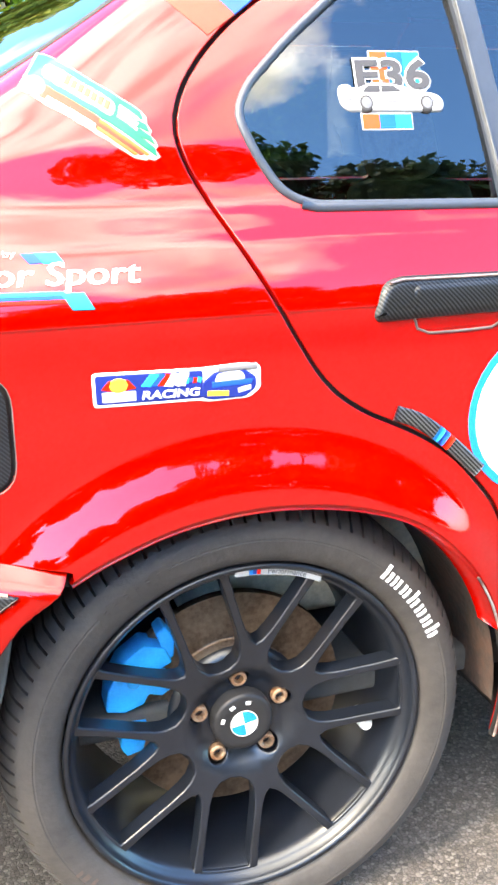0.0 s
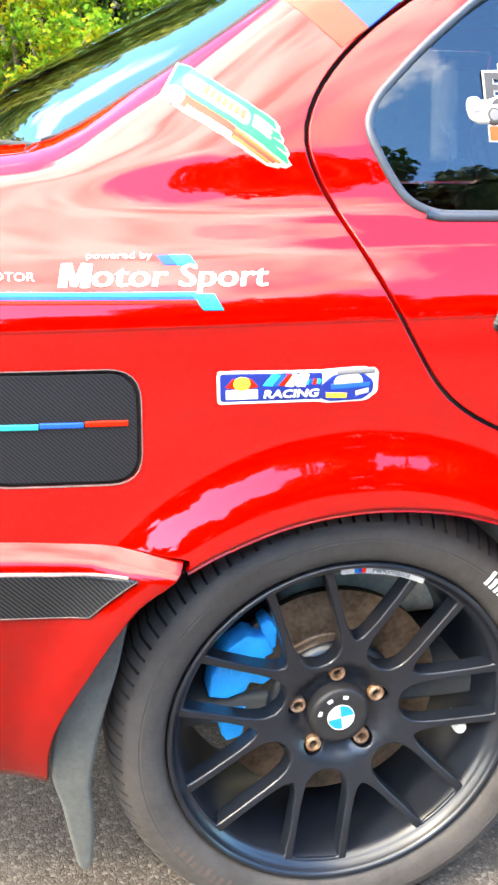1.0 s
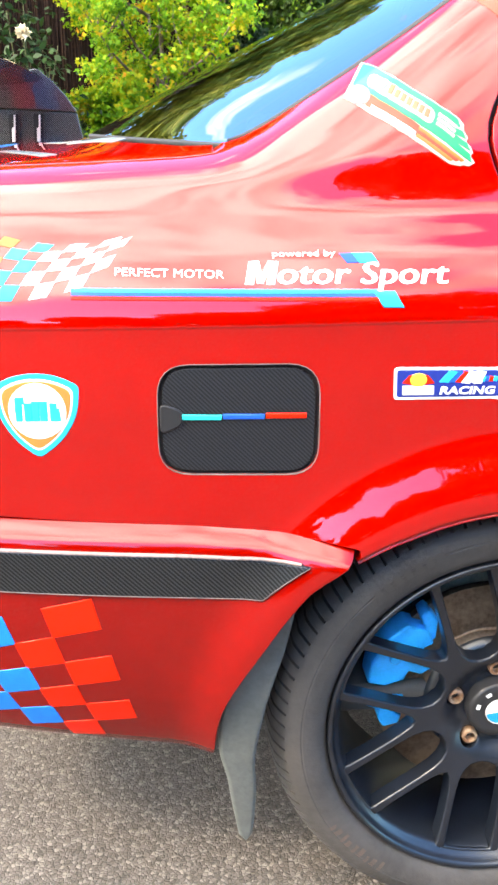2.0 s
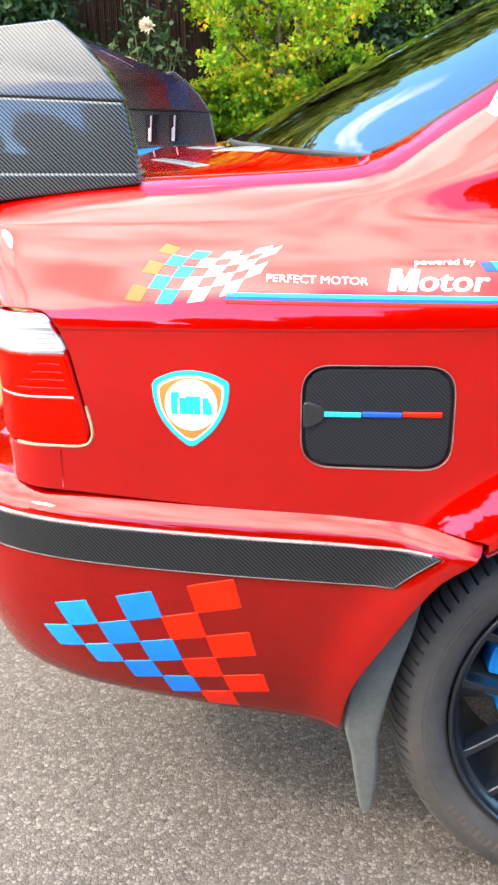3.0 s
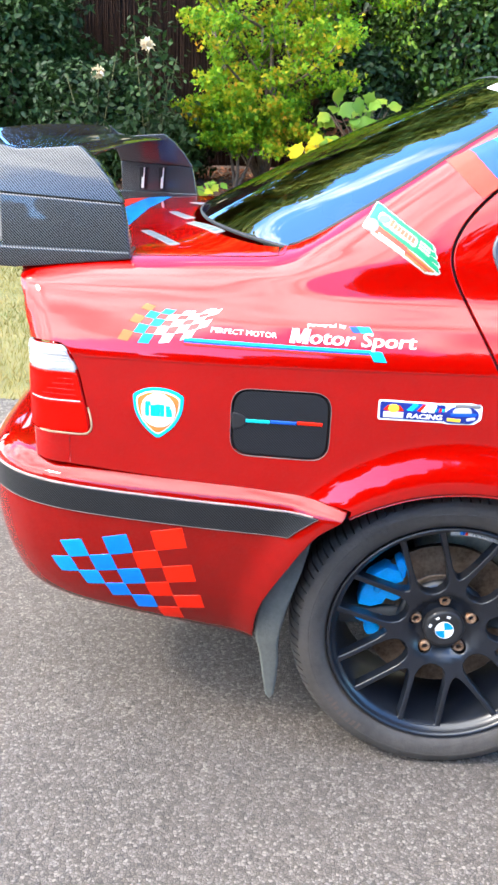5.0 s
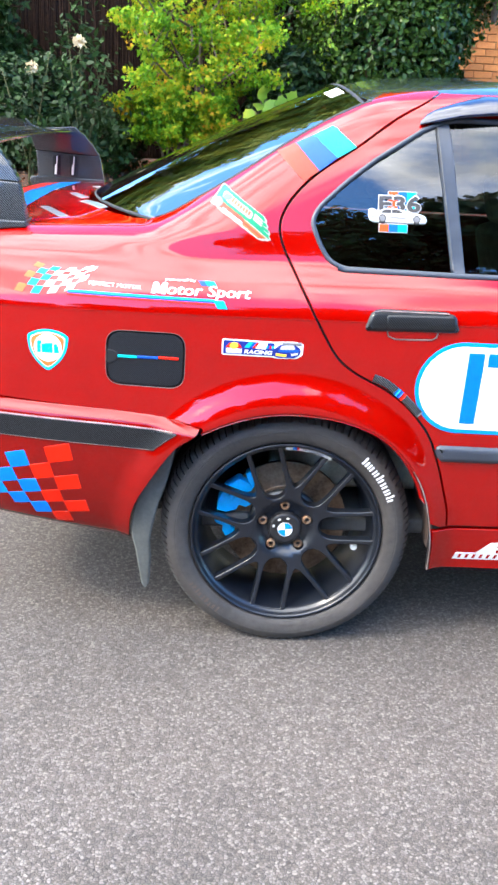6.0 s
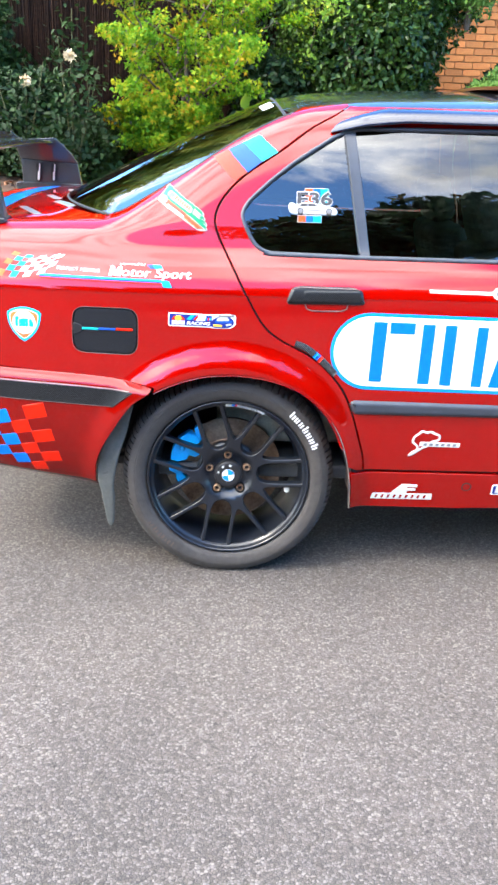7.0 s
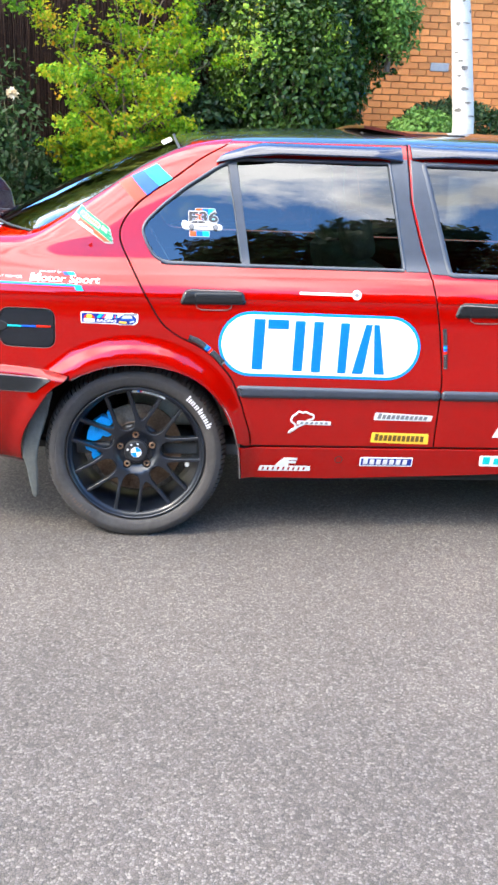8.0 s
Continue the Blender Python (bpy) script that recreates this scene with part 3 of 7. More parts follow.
ribbon_gap(shut_rear, rear_door)
ribbon_gap(shut_b, front_door)
ribbon_gap(straight([(.372, .341), (2.05, .341)], False), sill)
ribbon_gap(smooth_line(BUMPER_TOP), quarter, .03)
part("boot_seal", strip_mesh("boot_seal", w_line([-.86, -.385], [GAP_W, GAP_W]), .022, lift=-.012, thick=.02), DARK, boot_lid)
part("window_seal", strip_mesh("window_seal", w_line([-.318, .165], [GLASS_W - .001, GLASS_W - .001]), .013, lift=.001, thick=.03), RUBBER, rear_window)
part("window_seal", strip_mesh("window_seal", straight([(0, -1), (1, -1), (1, 1), (0, 1)], True, .05), .009, lift=.0, thick=.006, f=rear_glass, closed=True), RUBBER, rear_window)
part("boot_gutter", strip_mesh("boot_gutter", straight([(-.46, GAP_W), (-.375, GAP_W), (-.345, GAP_W + .02), (-.325, GLASS_W)], False, .015), .034, lift=-.0035, thick=.004), RED, boot_lid)
part("side_seal", strip_mesh("side_seal", straight([(-.335, GLASS_W - .002), (.150, GLASS_W - .002)], False, .02), .008, lift=.0015, thick=.008), RUBBER, roof, "black rubber seal beside the rear window")
part("roof_seal", strip_mesh("roof_seal", roof_side, .016, lift=-.006, thick=.02, f=full_top), DARK, roof)

# ---- rear bumper
PLAN_B = np.array([(-.17, .0), (-.30, .0015), (-.45, .009), (-.60, .023), (-.72, .042), (-.80, .070), (-.862, .120), (-.905, .20), (-.928, .34), (-.940, .58), (-.942, .85)])
SB = np.concatenate([[0], np.cumsum(np.linalg.norm(np.diff(PLAN_B, axis=0), axis=1))])
PROF_B = np.array([(-.110, .630), (-.010, .620), (-.004, .616), (.020, .594), (.024, .584), (.024, .530), (.022, .49), (.013, .42), (-.004, .36), (-.028, .315), (-.075, .288)])
QB = np.concatenate([[0], np.cumsum(np.linalg.norm(np.diff(PROF_B, axis=0), axis=1))])


def bumper(s_, q_):
    s_, q_ = np.atleast_1d(np.asarray(s_, float)), np.atleast_1d(np.asarray(q_, float))
    p = pchip(SB, PLAN_B, s_)
    t = pchip(SB, PLAN_B, s_ + .002) - pchip(SB, PLAN_B, s_ - .002)
    t /= np.linalg.norm(t, axis=1, keepdims=True)
    d = pchip(QB, PROF_B, q_)
    n = np.stack([t[:, 1] * -1, t[:, 0]], 1)
    xy = p + n * d[:, :1]
    fore = np.clip((p[:, 0] + .42) / .216, 0, 1.2)**2
    z = d[:, 1] - .026 * fore * np.clip((d[:, 1] - .54) / .07, 0, 1) + .022 * np.clip((-p[:, 0] - .35) / .5, 0, 1)
    z = z - .028 * np.clip((p[:, 0] + .80) / .42, 0, 1) * np.clip((.50 - d[:, 1]) / .20, 0, 1)
    r = np.hypot(xy[:, 0] - HUB[0], z - HUB[1] + .015)
    t = np.clip((.436 - r) / .092, 0, 1)
    return np.stack([xy[:, 0], xy[:, 1] - .022 * t**3 * (10 - 15 * t + 6 * t * t), z], 1)


def to_b(xz):
    xz = np.asarray(xz, float)
    s_ = np.interp(-xz[:, 0], -PLAN_B[:, 0], SB)
    zz = xz[:, 1] - .022 * np.clip((-xz[:, 0] - .35) / .5, 0, 1)
    zz = zz + .028 * np.clip((xz[:, 0] + .80) / .42, 0, 1) * np.clip((.50 - zz) / .225, 0, 1)
    q_ = np.interp(-zz, -PROF_B[:, 1], QB)
    return np.stack([s_, q_], 1)


qz = lambda z: float(np.interp(-z, -PROF_B[:, 1], QB))
b_edge = np.concatenate([[(.030, .002), (.034, .095)], to_b([(-.218, .588), (-.244, .560), (-.272, .530), (-.322, .456), (-.352, .404), (-.369, .359), (-.376, .310)]), [(.210, QB[-1] - .001)]])
bumper_outline = clean(np.concatenate([smooth_line(b_edge), straight([(.210, QB[-1] - .001), (SB[-1], QB[-1] - .001)], False, .03)[1:],
                                       straight([(SB[-1], QB[-1] - .001), (SB[-1], .002), (.030, .002)], False, .03)[1:-1]]))
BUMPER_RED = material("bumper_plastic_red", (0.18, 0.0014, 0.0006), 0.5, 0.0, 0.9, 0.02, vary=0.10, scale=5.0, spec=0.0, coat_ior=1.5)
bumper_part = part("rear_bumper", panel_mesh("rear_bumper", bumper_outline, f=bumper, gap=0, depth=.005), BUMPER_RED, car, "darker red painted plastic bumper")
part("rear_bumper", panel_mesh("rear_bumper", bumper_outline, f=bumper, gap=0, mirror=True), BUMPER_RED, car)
strip_out = clean(straight([(.092, qz(.582)), (.145, qz(.533)), (SB[-1], qz(.531)), (SB[-1], qz(.578))]))
part("bumper_strip", panel_mesh("bumper_strip", strip_out, f=bumper, gap=0, lift=.003, depth=.004), CARBON, bumper_part, "carbon-look foil strip along the bumper")
RIM_LINE = material("dull_edge", (.13, .095, .09), .6, vary=.4, scale=40, spec=.2)
LIP_LINE = material("pale_edge", (.22, .16, .15), .5, vary=.4, scale=30)
part("bumper_lip", strip_mesh("bumper_lip", straight([(.091, qz(.582)), (.1445, qz(.5325)), (SB[-1], qz(.5300))], False), .0011, .0034, .0012, f=bumper), RIM_LINE, bumper_part, "dull edge line")
part("bumper_lip", strip_mesh("bumper_lip", straight([(.100, qz(.585)), (SB[-1], qz(.581))], False), .0034, .0035, .0015, f=bumper), LIP_LINE, bumper_part, "pale edge line")

# ---- tail lamp
CLEAR_LENS = material("clear_lens", (.40, .41, .42), .25, 0, 1, .02, vary=.12, scale=30)
RED_LENS = material("red_lens", (.74, .003, .001), .35, 0, .25, .03, vary=.08, scale=25, spec=.0)
DARK_RED_LENS = material("dark_red_lens", (.30, .002, .002), .3, 0, .4, .03, vary=.1, scale=25, spec=0)
lamp = part("tail_lamp", panel_mesh("tail_lamp", to_w(straight(LAMP[LAMP[:, 0] > -.80].tolist() + [(-.812, .699), (-.812, .864)])), lift=.001, gap=.001), DARK_RED_LENS, car,
            "red tail lamp with a clear upper lens")


def lens(name, z0, z1, x1a, x1b, mat):
    out = rounded([(-.812, z1), (x1b, z1), (x1a, z0), (-.812, z0)], [0, .008, .008, 0], 3)
    part(name, panel_mesh(name, clean2(to_w(straight(out, True, .012))), lift=.003, gap=.0005, depth=.008, edge=.002), mat, lamp)


lens("clear_lens", .817, .862, -.714, -.738, CLEAR_LENS)
lens("red_lens", .762, .814, -.704, -.716, RED_LENS)
lens("red_lens", .701, .759, -.696, -.704, RED_LENS)
for i in range(4):
    z = .772 + .010 * i
    part("rib", strip_mesh("rib", to_w(straight([(-.78 + .01 * i, z), (-.716 - .002 * i, z)], False)), .002, .004, .001), DARK_RED_LENS, lamp)

LENS_LINE = material("lens_prism_line", (.33, .34, .35), .3, 0, .6, .05, vary=.1, scale=30)
for i in range(6):
    z = .8225 + .0062 * i
    part("rib", strip_mesh("rib", to_w(straight([(-.806, z), (-.722 - .0022 * i, z)], False)), .0014, .0038, .001), LENS_LINE, lamp)
part("lens_seam", strip_mesh("lens_seam", to_w(straight([(-.806, .7605), (-.708, .7605)], False)), .0022, .0030, .002), CLEAR_LENS, lamp, "pale seam between the lenses")
part("lens_seam", strip_mesh("lens_seam", to_w(straight([(-.806, .8155), (-.716, .8155)], False)), .0024, .0026, .002), GREY, lamp)
SEALANT = material("old_sealant", (.50, .33, .20), .7, rgb2=(.33, .17, .10), scale=40)
part("lamp_sealant", strip_mesh("lamp_sealant", to_w(smooth_line([(-.792, .6965), (-.745, .6962), (-.704, .6970), (-.6905, .706), (-.6885, .722), (-.694, .750)], step=.008)), .0036, .0012, .002), SEALANT, lamp, "cream line of old sealant under the lamp")
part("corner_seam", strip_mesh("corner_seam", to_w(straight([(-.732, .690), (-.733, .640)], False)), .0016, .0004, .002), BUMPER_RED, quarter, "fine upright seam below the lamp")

# ---- fuel flap
flap = part("fuel_flap", panel_mesh("fuel_flap", to_w(straight(FUEL)), gap=.0012, lift=-.0012), CARBON_FLAP, car, "carbon-look fuel flap with three coloured stripes")
part("flap_rim", strip_mesh("flap_rim", to_w(straight(rounded([(-.4270, .8055), (-.2460, .8035), (-.2480, .6735), (-.4290, .6785)], .036, 6))), .0011, .0004, .002, closed=True), RIM_LINE, flap)
part("flap_seal", strip_mesh("flap_seal", to_w(straight(FUEL)), .006, -.006, .01, closed=True), DARK, flap)
for a, b, m in ((-.402, -.357, TEAL), (-.355, -.309, BLUE), (-.307, -.262, SCARLET)):
    part("stripe", foil(box_line((a, .7455), (b, .7445), .0034), 1), m, flap)
part("thumb_notch", foil(rounded([(-.424, .760), (-.402, .752), (-.402, .738), (-.424, .728)], .006), 2), INKBLACK, flap)

# ---- windows and trim of the doors
def pane_skin(x, w):
    """The side glass: bowed evenly from the sill up, just inside the frame."""
    p = skin(x, w)
    dz = p[:, 2] - .965
    y = .070 + .30 * dz + .275 * dz * dz
    p[:, 1] = np.maximum(y, p[:, 1] - .007) + .009
    return p


part("window_trim", strip_mesh("window_trim", clean(to_w(straight(door_hole, True, .02))), .0105, .003, .010, closed=True, crown=.002), GREY_PILLAR, rear_door)
BEAD = material("pale_bead", (.060, .062, .066), .5, vary=.3, scale=40)
part("waist_strip", strip_mesh("waist_strip", to_w(straight([(.094, .9570), (.110, .9535), (.384, .950), (.900, .948)], False)), .0135, .0034, .010, crown=.002), GREY_PILLAR, rear_door, "grey rubber strip below the window")
part("division_bead", strip_mesh("division_bead", to_w(straight([(.311, 1.270), (.358, .960)], False)), .0036, .0040, .004, crown=.001), BEAD, rear_door, "pale edge of the division bar")
rear_pane = part("window_pane", panel_mesh("window_pane", clean(to_w(straight(door_hole, True, .03))), f=pane_skin, gap=0, depth=.003, cell=.05), GLASS, rear_door, "dark tinted side window glass")
part("division_bar", panel_mesh("division_bar", to_w(straight([(.309, 1.272), (.357, .957), (.386, .951), (.339, 1.276)])), lift=.001, gap=0, depth=.012), GREY_PILLAR, rear_door)
part("pillar_cover", panel_mesh("pillar_cover", to_w(straight([(.856, 1.296), (.908, .945), (.984, .944), (.956, 1.020), (.920, 1.163), (.913, 1.300)])), lift=.002, gap=0, depth=.004), GREY_PILLAR, rear_door, "matt grey pillar cover")
part("pillar_cover", panel_mesh("pillar_cover", to_w(straight([(.926, 1.300), (.933, 1.163), (.970, 1.020), (.994, .940), (1.058, .936), (.968, 1.292)])), lift=.002, gap=0, depth=.004), GREY_PILLAR, front_door, "matt grey pillar cover")
part("window_trim", strip_mesh("window_trim", clean(to_w(straight(front_hole, True, .02))), .018, .003, .010, closed=True, crown=.002), GREY_PILLAR, front_door)
part("window_pane", panel_mesh("window_pane", clean(to_w(straight(front_hole, True, .03))), f=pane_skin, gap=0, depth=.003, cell=.05), GLASS, front_door, "dark tinted side window glass")
VISOR = material("smoked_plastic", (.006, .008, .022), .18, 0, .5, .02, vary=.1, scale=10)


def visor(x0, x1, bottom, top, parent):
    """A bowed rain guard: a curved sheet with a rolled lower lip."""
    n, m = 40, 6
    V = []
    for i in range(n + 1):
        t = i / n
        x = x0 + (x1 - x0) * t
        zb, zt = bottom(t), top(t)
        row = []
        for j in range(m + 1):
            k = j / m
            z = zb + (zt - zb) * k
            p, nn = skin_frame(to_w([(x, z)]))
            lift = .004 + .022 * math.sin((1 - k) * math.pi / 2)**.8 * min(1, 6 * min(t + .02, 1.02 - t))
            row.append(p[0] + nn[0] * lift)
        V.append(row)
    verts, faces = [], []
    for row in V:
        for p in row:
            verts.append(tuple(p))
    for row in V:
        for p in row:
            verts.append((p[0], p[1] + .003, p[2] - .001))
    o, w = len(V) * (m + 1), m + 1
    for i in range(n):
        for j in range(m):
            a = i * w + j
            faces += [(a, a + w, a + w + 1, a + 1), (o + a, o + a + 1, o + a + w + 1, o + a + w)]
        a, b = i * w, (i + 1) * w
        faces += [(a, o + a, o + b, b), (a + m, b + m, o + b + m, o + a + m)]
    me = bpy.data.meshes.new("rain_visor")
    me.from_pydata(verts, [], faces)
    me.update()
    part("rain_visor", me, VISOR, parent, "smoked plastic rain visor over the window")


visor(.272, .898, lambda t: 1.268 + .020 * min(1, t * 3), lambda t: 1.275 + .062 * min(1, (t / .25))**.55, rear_door)
visor(.930, 1.90, lambda t: 1.298 - .01 * t, lambda t: 1.345 - .004 * t, front_door)


def door_handle(x0, x1, z, parent):
    h = part("door_handle", panel_mesh("door_handle", clean2(to_w(straight(rounded([(x0, z - .004), (x0 + .012, z + .030), (x0 + .03, z + .035), (x1 - .022, z + .034), (x1, z - .001)], [.004, .012, .01, .012, .004], 3), True, .015))),
                                     lift=.008, gap=0, depth=.014, edge=.006), CARBON, parent, "carbon-look pull handle")
    part("handle_grip", panel_mesh("handle_grip", clean2(to_w(straight(rounded([(x0 + .045, z + .001), (x0 + .045, z + .024), (x1 - .012, z + .026), (x1 - .008, z + .002)], .005, 3), True, .015))),
                                   lift=.0105, gap=0, depth=.006, edge=.003), CARBON, h)
    part("handle_edge", strip_mesh("handle_edge", to_w(straight([(x0 + .014, z + .031), (x0 + .03, z + .034), (x1 - .022, z + .033)], False)), .003, .0095, .002), LIP_LINE, h)
    part("scoop", strip_mesh("scoop", to_w(smooth_line([(x0 + .045, z - .004), (x0 + .05, z - .020), (x0 + .065, z - .026), (x1 - .058, z - .025), (x1 - .046, z - .019), (x1 - .042, z - .003)])), .0032, .0015, .001, crown=.001), RIM_LINE, h, "pale rim of the finger scoop")
    part("scoop_dish", panel_mesh("scoop_dish", clean2(to_w(straight(rounded([(x0 + .047, z), (x0 + .052, z - .022), (x1 - .054, z - .022), (x1 - .044, z)], .008, 3), True, .015))), lift=.0008, gap=0, depth=.001), RED, h)


door_handle(.163, .369, .837, rear_door)
door_handle(1.078, 1.285, .812, front_door)
for a, b, par in ((.358, 1.040, rear_door), (1.060, 2.04, front_door)):
    mo = panel_mesh("side_moulding", clean2(to_w(straight(rounded([(a, .551), (a + .010, .5265), (b, .5255), (b - .001, .543)] if par is rear_door else [(a, .543), (a, .5255), (b, .5265), (b, .541)], .004, 2), True, .02))),
                    lift=.011, gap=0, depth=.014, edge=.006)
    part("side_moulding", mo, GREY_PILLAR, par, "blue-grey rubbing strip along the door")
# door sill: jacking cover
part("jack_cover", strip_mesh("jack_cover", clean2(to_w(ellipse((.716, .2925), .013, .0125))), .003, .0006, .0005, closed=True), DARK, sill)

# ---- far side of the car, seen through the glass
# unseen sill, added to keep light from the far side out from under the car
part("far_sill", panel_mesh("far_sill", sill_outline, mirror=True, cell=.05), RED, car)
far_hole = [to_w(straight(door_hole))]
part("far_rear_door", panel_mesh("far_rear_door", rear_door_outline, far_hole, mirror=True, cell=.05), RED, car)
part("far_front_door", panel_mesh("far_front_door", front_door_outline, [to_w(straight(front_hole))], mirror=True, cell=.05), RED, car)
part("far_quarter_panel", panel_mesh("far_quarter_panel", quarter_outline, mirror=True, cell=.05), RED, car)
part("far_pane", panel_mesh("far_pane", clean(to_w(straight(door_hole, True, .03))), lift=-.009, gap=0, depth=.003, cell=.06, mirror=True), GLASS, car)
part("far_pane", panel_mesh("far_pane", clean(to_w(straight(front_hole, True, .03))), lift=-.009, gap=0, depth=.003, cell=.06, mirror=True), GLASS, car)


def solid(name, mat, parent, pts_lo, pts_hi, bevel=.01, label=""):
    """A bevelled block between two rings of points."""
    bm = bmesh.new()
    lo = [bm.verts.new(p) for p in pts_lo]
    hi = [bm.verts.new(p) for p in pts_hi]
    n = len(lo)
    bm.faces.new(lo[::-1])
    bm.faces.new(hi)
    for i in range(n):
        bm.faces.new((lo[i], lo[(i + 1) % n], hi[(i + 1) % n], hi[i]))
    bmesh.ops.recalc_face_normals(bm, faces=bm.faces)
    if bevel:
        bmesh.ops.bevel(bm, geom=bm.edges[:], offset=bevel, segments=3, profile=.6, affect="EDGES")
    return part(name, bm, mat, parent, label)


def block(name, mat, parent, c, size, bevel=.01, label="", turn=None):
    x, y, z = (s_ / 2 for s_ in size)
    lo = [Vector((-x, -y, -z)), Vector((x, -y, -z)), Vector((x, y, -z)), Vector((-x, y, -z))]
    hi = [p + Vector((0, 0, 2 * z)) for p in lo]
    m = Matrix.Translation(c) @ (turn or Matrix())
    return solid(name, mat, parent, [m @ p for p in lo], [m @ p for p in hi], bevel, label)


SEAT = material("seat_cloth", (.50, .46, .36), .85, vary=.25, scale=20, bump=.2, bump_scale=300)
CABIN = material("cabin_lining", (.06, .058, .055), .8, vary=.2, scale=15)
block("cabin_floor", CABIN, car, (.90, .85, .30), (2.3, 1.50, .04), .01)
block("rear_bulkhead", CABIN, car, (-.36, .85, .70), (.03, 1.45, .62), .01)
block("parcel_shelf", CABIN, car, (-.22, .85, .985), (.34, 1.30, .02), .005)
block("rear_panel", RED, car, (-.790, .85, .765), (.02, 1.34, .37), .01)
block("underbody", DARK, car, (-.10, .85, .44), (.90, 1.00, .05), .01)
UNDER = material("underbody_coat", (.022, .020, .019), .9, vary=.3, scale=12)
block("floor_pan", UNDER, car, (1.32, .85, .215), (1.80, 1.54, .03), .01)
block("floor_pan", UNDER, car, (0, .85, .26), (.84, 1.16, .03), .01)
block("floor_pan", UNDER, car, (-.52, .85, .33), (.24, 1.16, .03), .01)
block("dashboard", CABIN, car, (1.92, .85, .84), (.36, 1.40, .20), .05)
tilt = Matrix.Rotation(radians(-14), 4, "Y")
for y in (.46, 1.24):
    seat = empty("front_seat", "", "")
    seat.parent = car
    block("seat_back", SEAT, seat, (.885, y, .66), (.13, .50, .58), .05, turn=tilt)
    block("seat_base", SEAT, seat, (1.12, y, .46), (.50, .50, .16), .05)
    block("headrest", SEAT, seat, (.800, y, 1.030), (.10, .27, .17), .045, turn=tilt)
bench = empty("rear_bench", "", "")
bench.parent = car
block("bench_back", SEAT, bench, (-.10, .85, .72), (.16, 1.30, .52), .05, turn=Matrix.Rotation(radians(-20), 4, "Y"))
block("bench_base", SEAT, bench, (.22, .85, .44), (.50, 1.30, .18), .05)
for y in (.45, 1.25):
    block("headrest", SEAT, bench, (-.19, y, 1.03), (.08, .26, .12), .035)
# steering wheel
bm = bmesh.new()
for i in range(32):
    for j in range(8):
        a, b = 2 * math.pi * i / 32, 2 * math.pi * j / 8
        r = .175 + .014 * math.cos(b)
        bm.verts.new((.014 * math.sin(b), r * math.cos(a), r * math.sin(a)))
bm.verts.ensure_lookup_table()
for i in range(32):
    for j in range(8):
        bm.faces.new([bm.verts[k] for k in (i * 8 + j, i * 8 + (j + 1) % 8, ((i + 1) % 32) * 8 + (j + 1) % 8, ((i + 1) % 32) * 8 + j)])
bmesh.ops.transform(bm, matrix=Matrix.Translation((1.50, .48, .86)) @ Matrix.Rotation(radians(-24), 4, "Y"), verts=bm.verts)
bmesh.ops.recalc_face_normals(bm, faces=bm.faces)
part("steering_wheel", bm, BLACK_TRIM, car)

# ---- front of the car, ahead of the doors
def front_side(x, z):
    """The near front wing: x along, z up; it tucks in towards the nose and above the crease."""
    x, z = np.atleast_1d(np.asarray(x, float)), np.atleast_1d(np.asarray(z, float))
    y = .030 * np.clip((.50 - z) / .3, 0, 1)**2 + .45 * np.clip(z - .845, 0, None) + .16 * np.clip((x - 2.85) / .60, 0, 1)**2.4
    r = np.hypot(x - 2.70, z - .296)
    t = np.clip((.436 - r) / .092, 0, 1)
    return np.stack([x, y - .024 * t**3 * (10 - 15 * t + 6 * t * t), z], 1)


def bonnet_top(x, y):
    x, y = np.atleast_1d(np.asarray(x, float)), np.atleast_1d(np.asarray(y, float))
    c = abs(y - HALF) / HALF
    return np.stack([x - .10 * np.clip((x - 2.42) / .96, 0, 1) * c**2.5, y, .995 - .215 * np.clip((x - 2.42) / .96, 0, 1)**1.7 - .050 * c**2.2], 1)


def screen(x, y):
    x, y = np.atleast_1d(np.asarray(x, float)), np.atleast_1d(np.asarray(y, float))
    c = abs(y - HALF) / HALF
    t = np.clip((x - 1.97) / .48, 0, 1)
    return np.stack([x - .10 * c**2.4 * t, HALF + (y - HALF) * (.80 + .15 * t), 1.405 - .36 * t - .06 * t * t - .045 * c**2.2], 1)


arch_f = [(2.70 + .338 * math.cos(radians(a)), .296 + .334 * math.sin(radians(a))) for a in range(176, 3, -8)]
wing_line = straight([(2.045, .345), (2.364, .345)] + arch_f + [(3.036, .345), (3.30, .335), (3.415, .62), (3.375, .775), (3.10, .865), (2.75, .925), (2.42, .955), (2.045, .955)], True, .03)
for far in (False, True):
    part("front_wing", panel_mesh("front_wing", clean2(wing_line), f=front_side, cell=.05, mirror=far), RED, car)
part("bonnet", panel_mesh("bonnet", clean2(straight([(2.42, .075), (3.38, .100), (3.38, 1.60), (2.42, 1.625)], True, .04)), f=bonnet_top, cell=.06, flip=True), RED, car)
part("windscreen", panel_mesh("windscreen", clean2(straight([(1.975, .05), (2.445, .05), (2.445, 1.65), (1.975, 1.65)], True, .05)), f=screen, cell=.06, gap=0, depth=.005, flip=True), GLASS, car)
for y0, y1 in ((.215, .075), (1.485, 1.625)):
    solid("front_pillar", RED, car, [(1.90, y0 - .015, 1.335), (1.98, y0 + .02, 1.375), (2.40, y1 + .03, .985), (2.32, y1, .955)],
          [(1.90, y0 + .03, 1.325), (1.98, y0 + .045, 1.36), (2.40, y1 + .06, .97), (2.32, y1 + .045, .945)], .006)
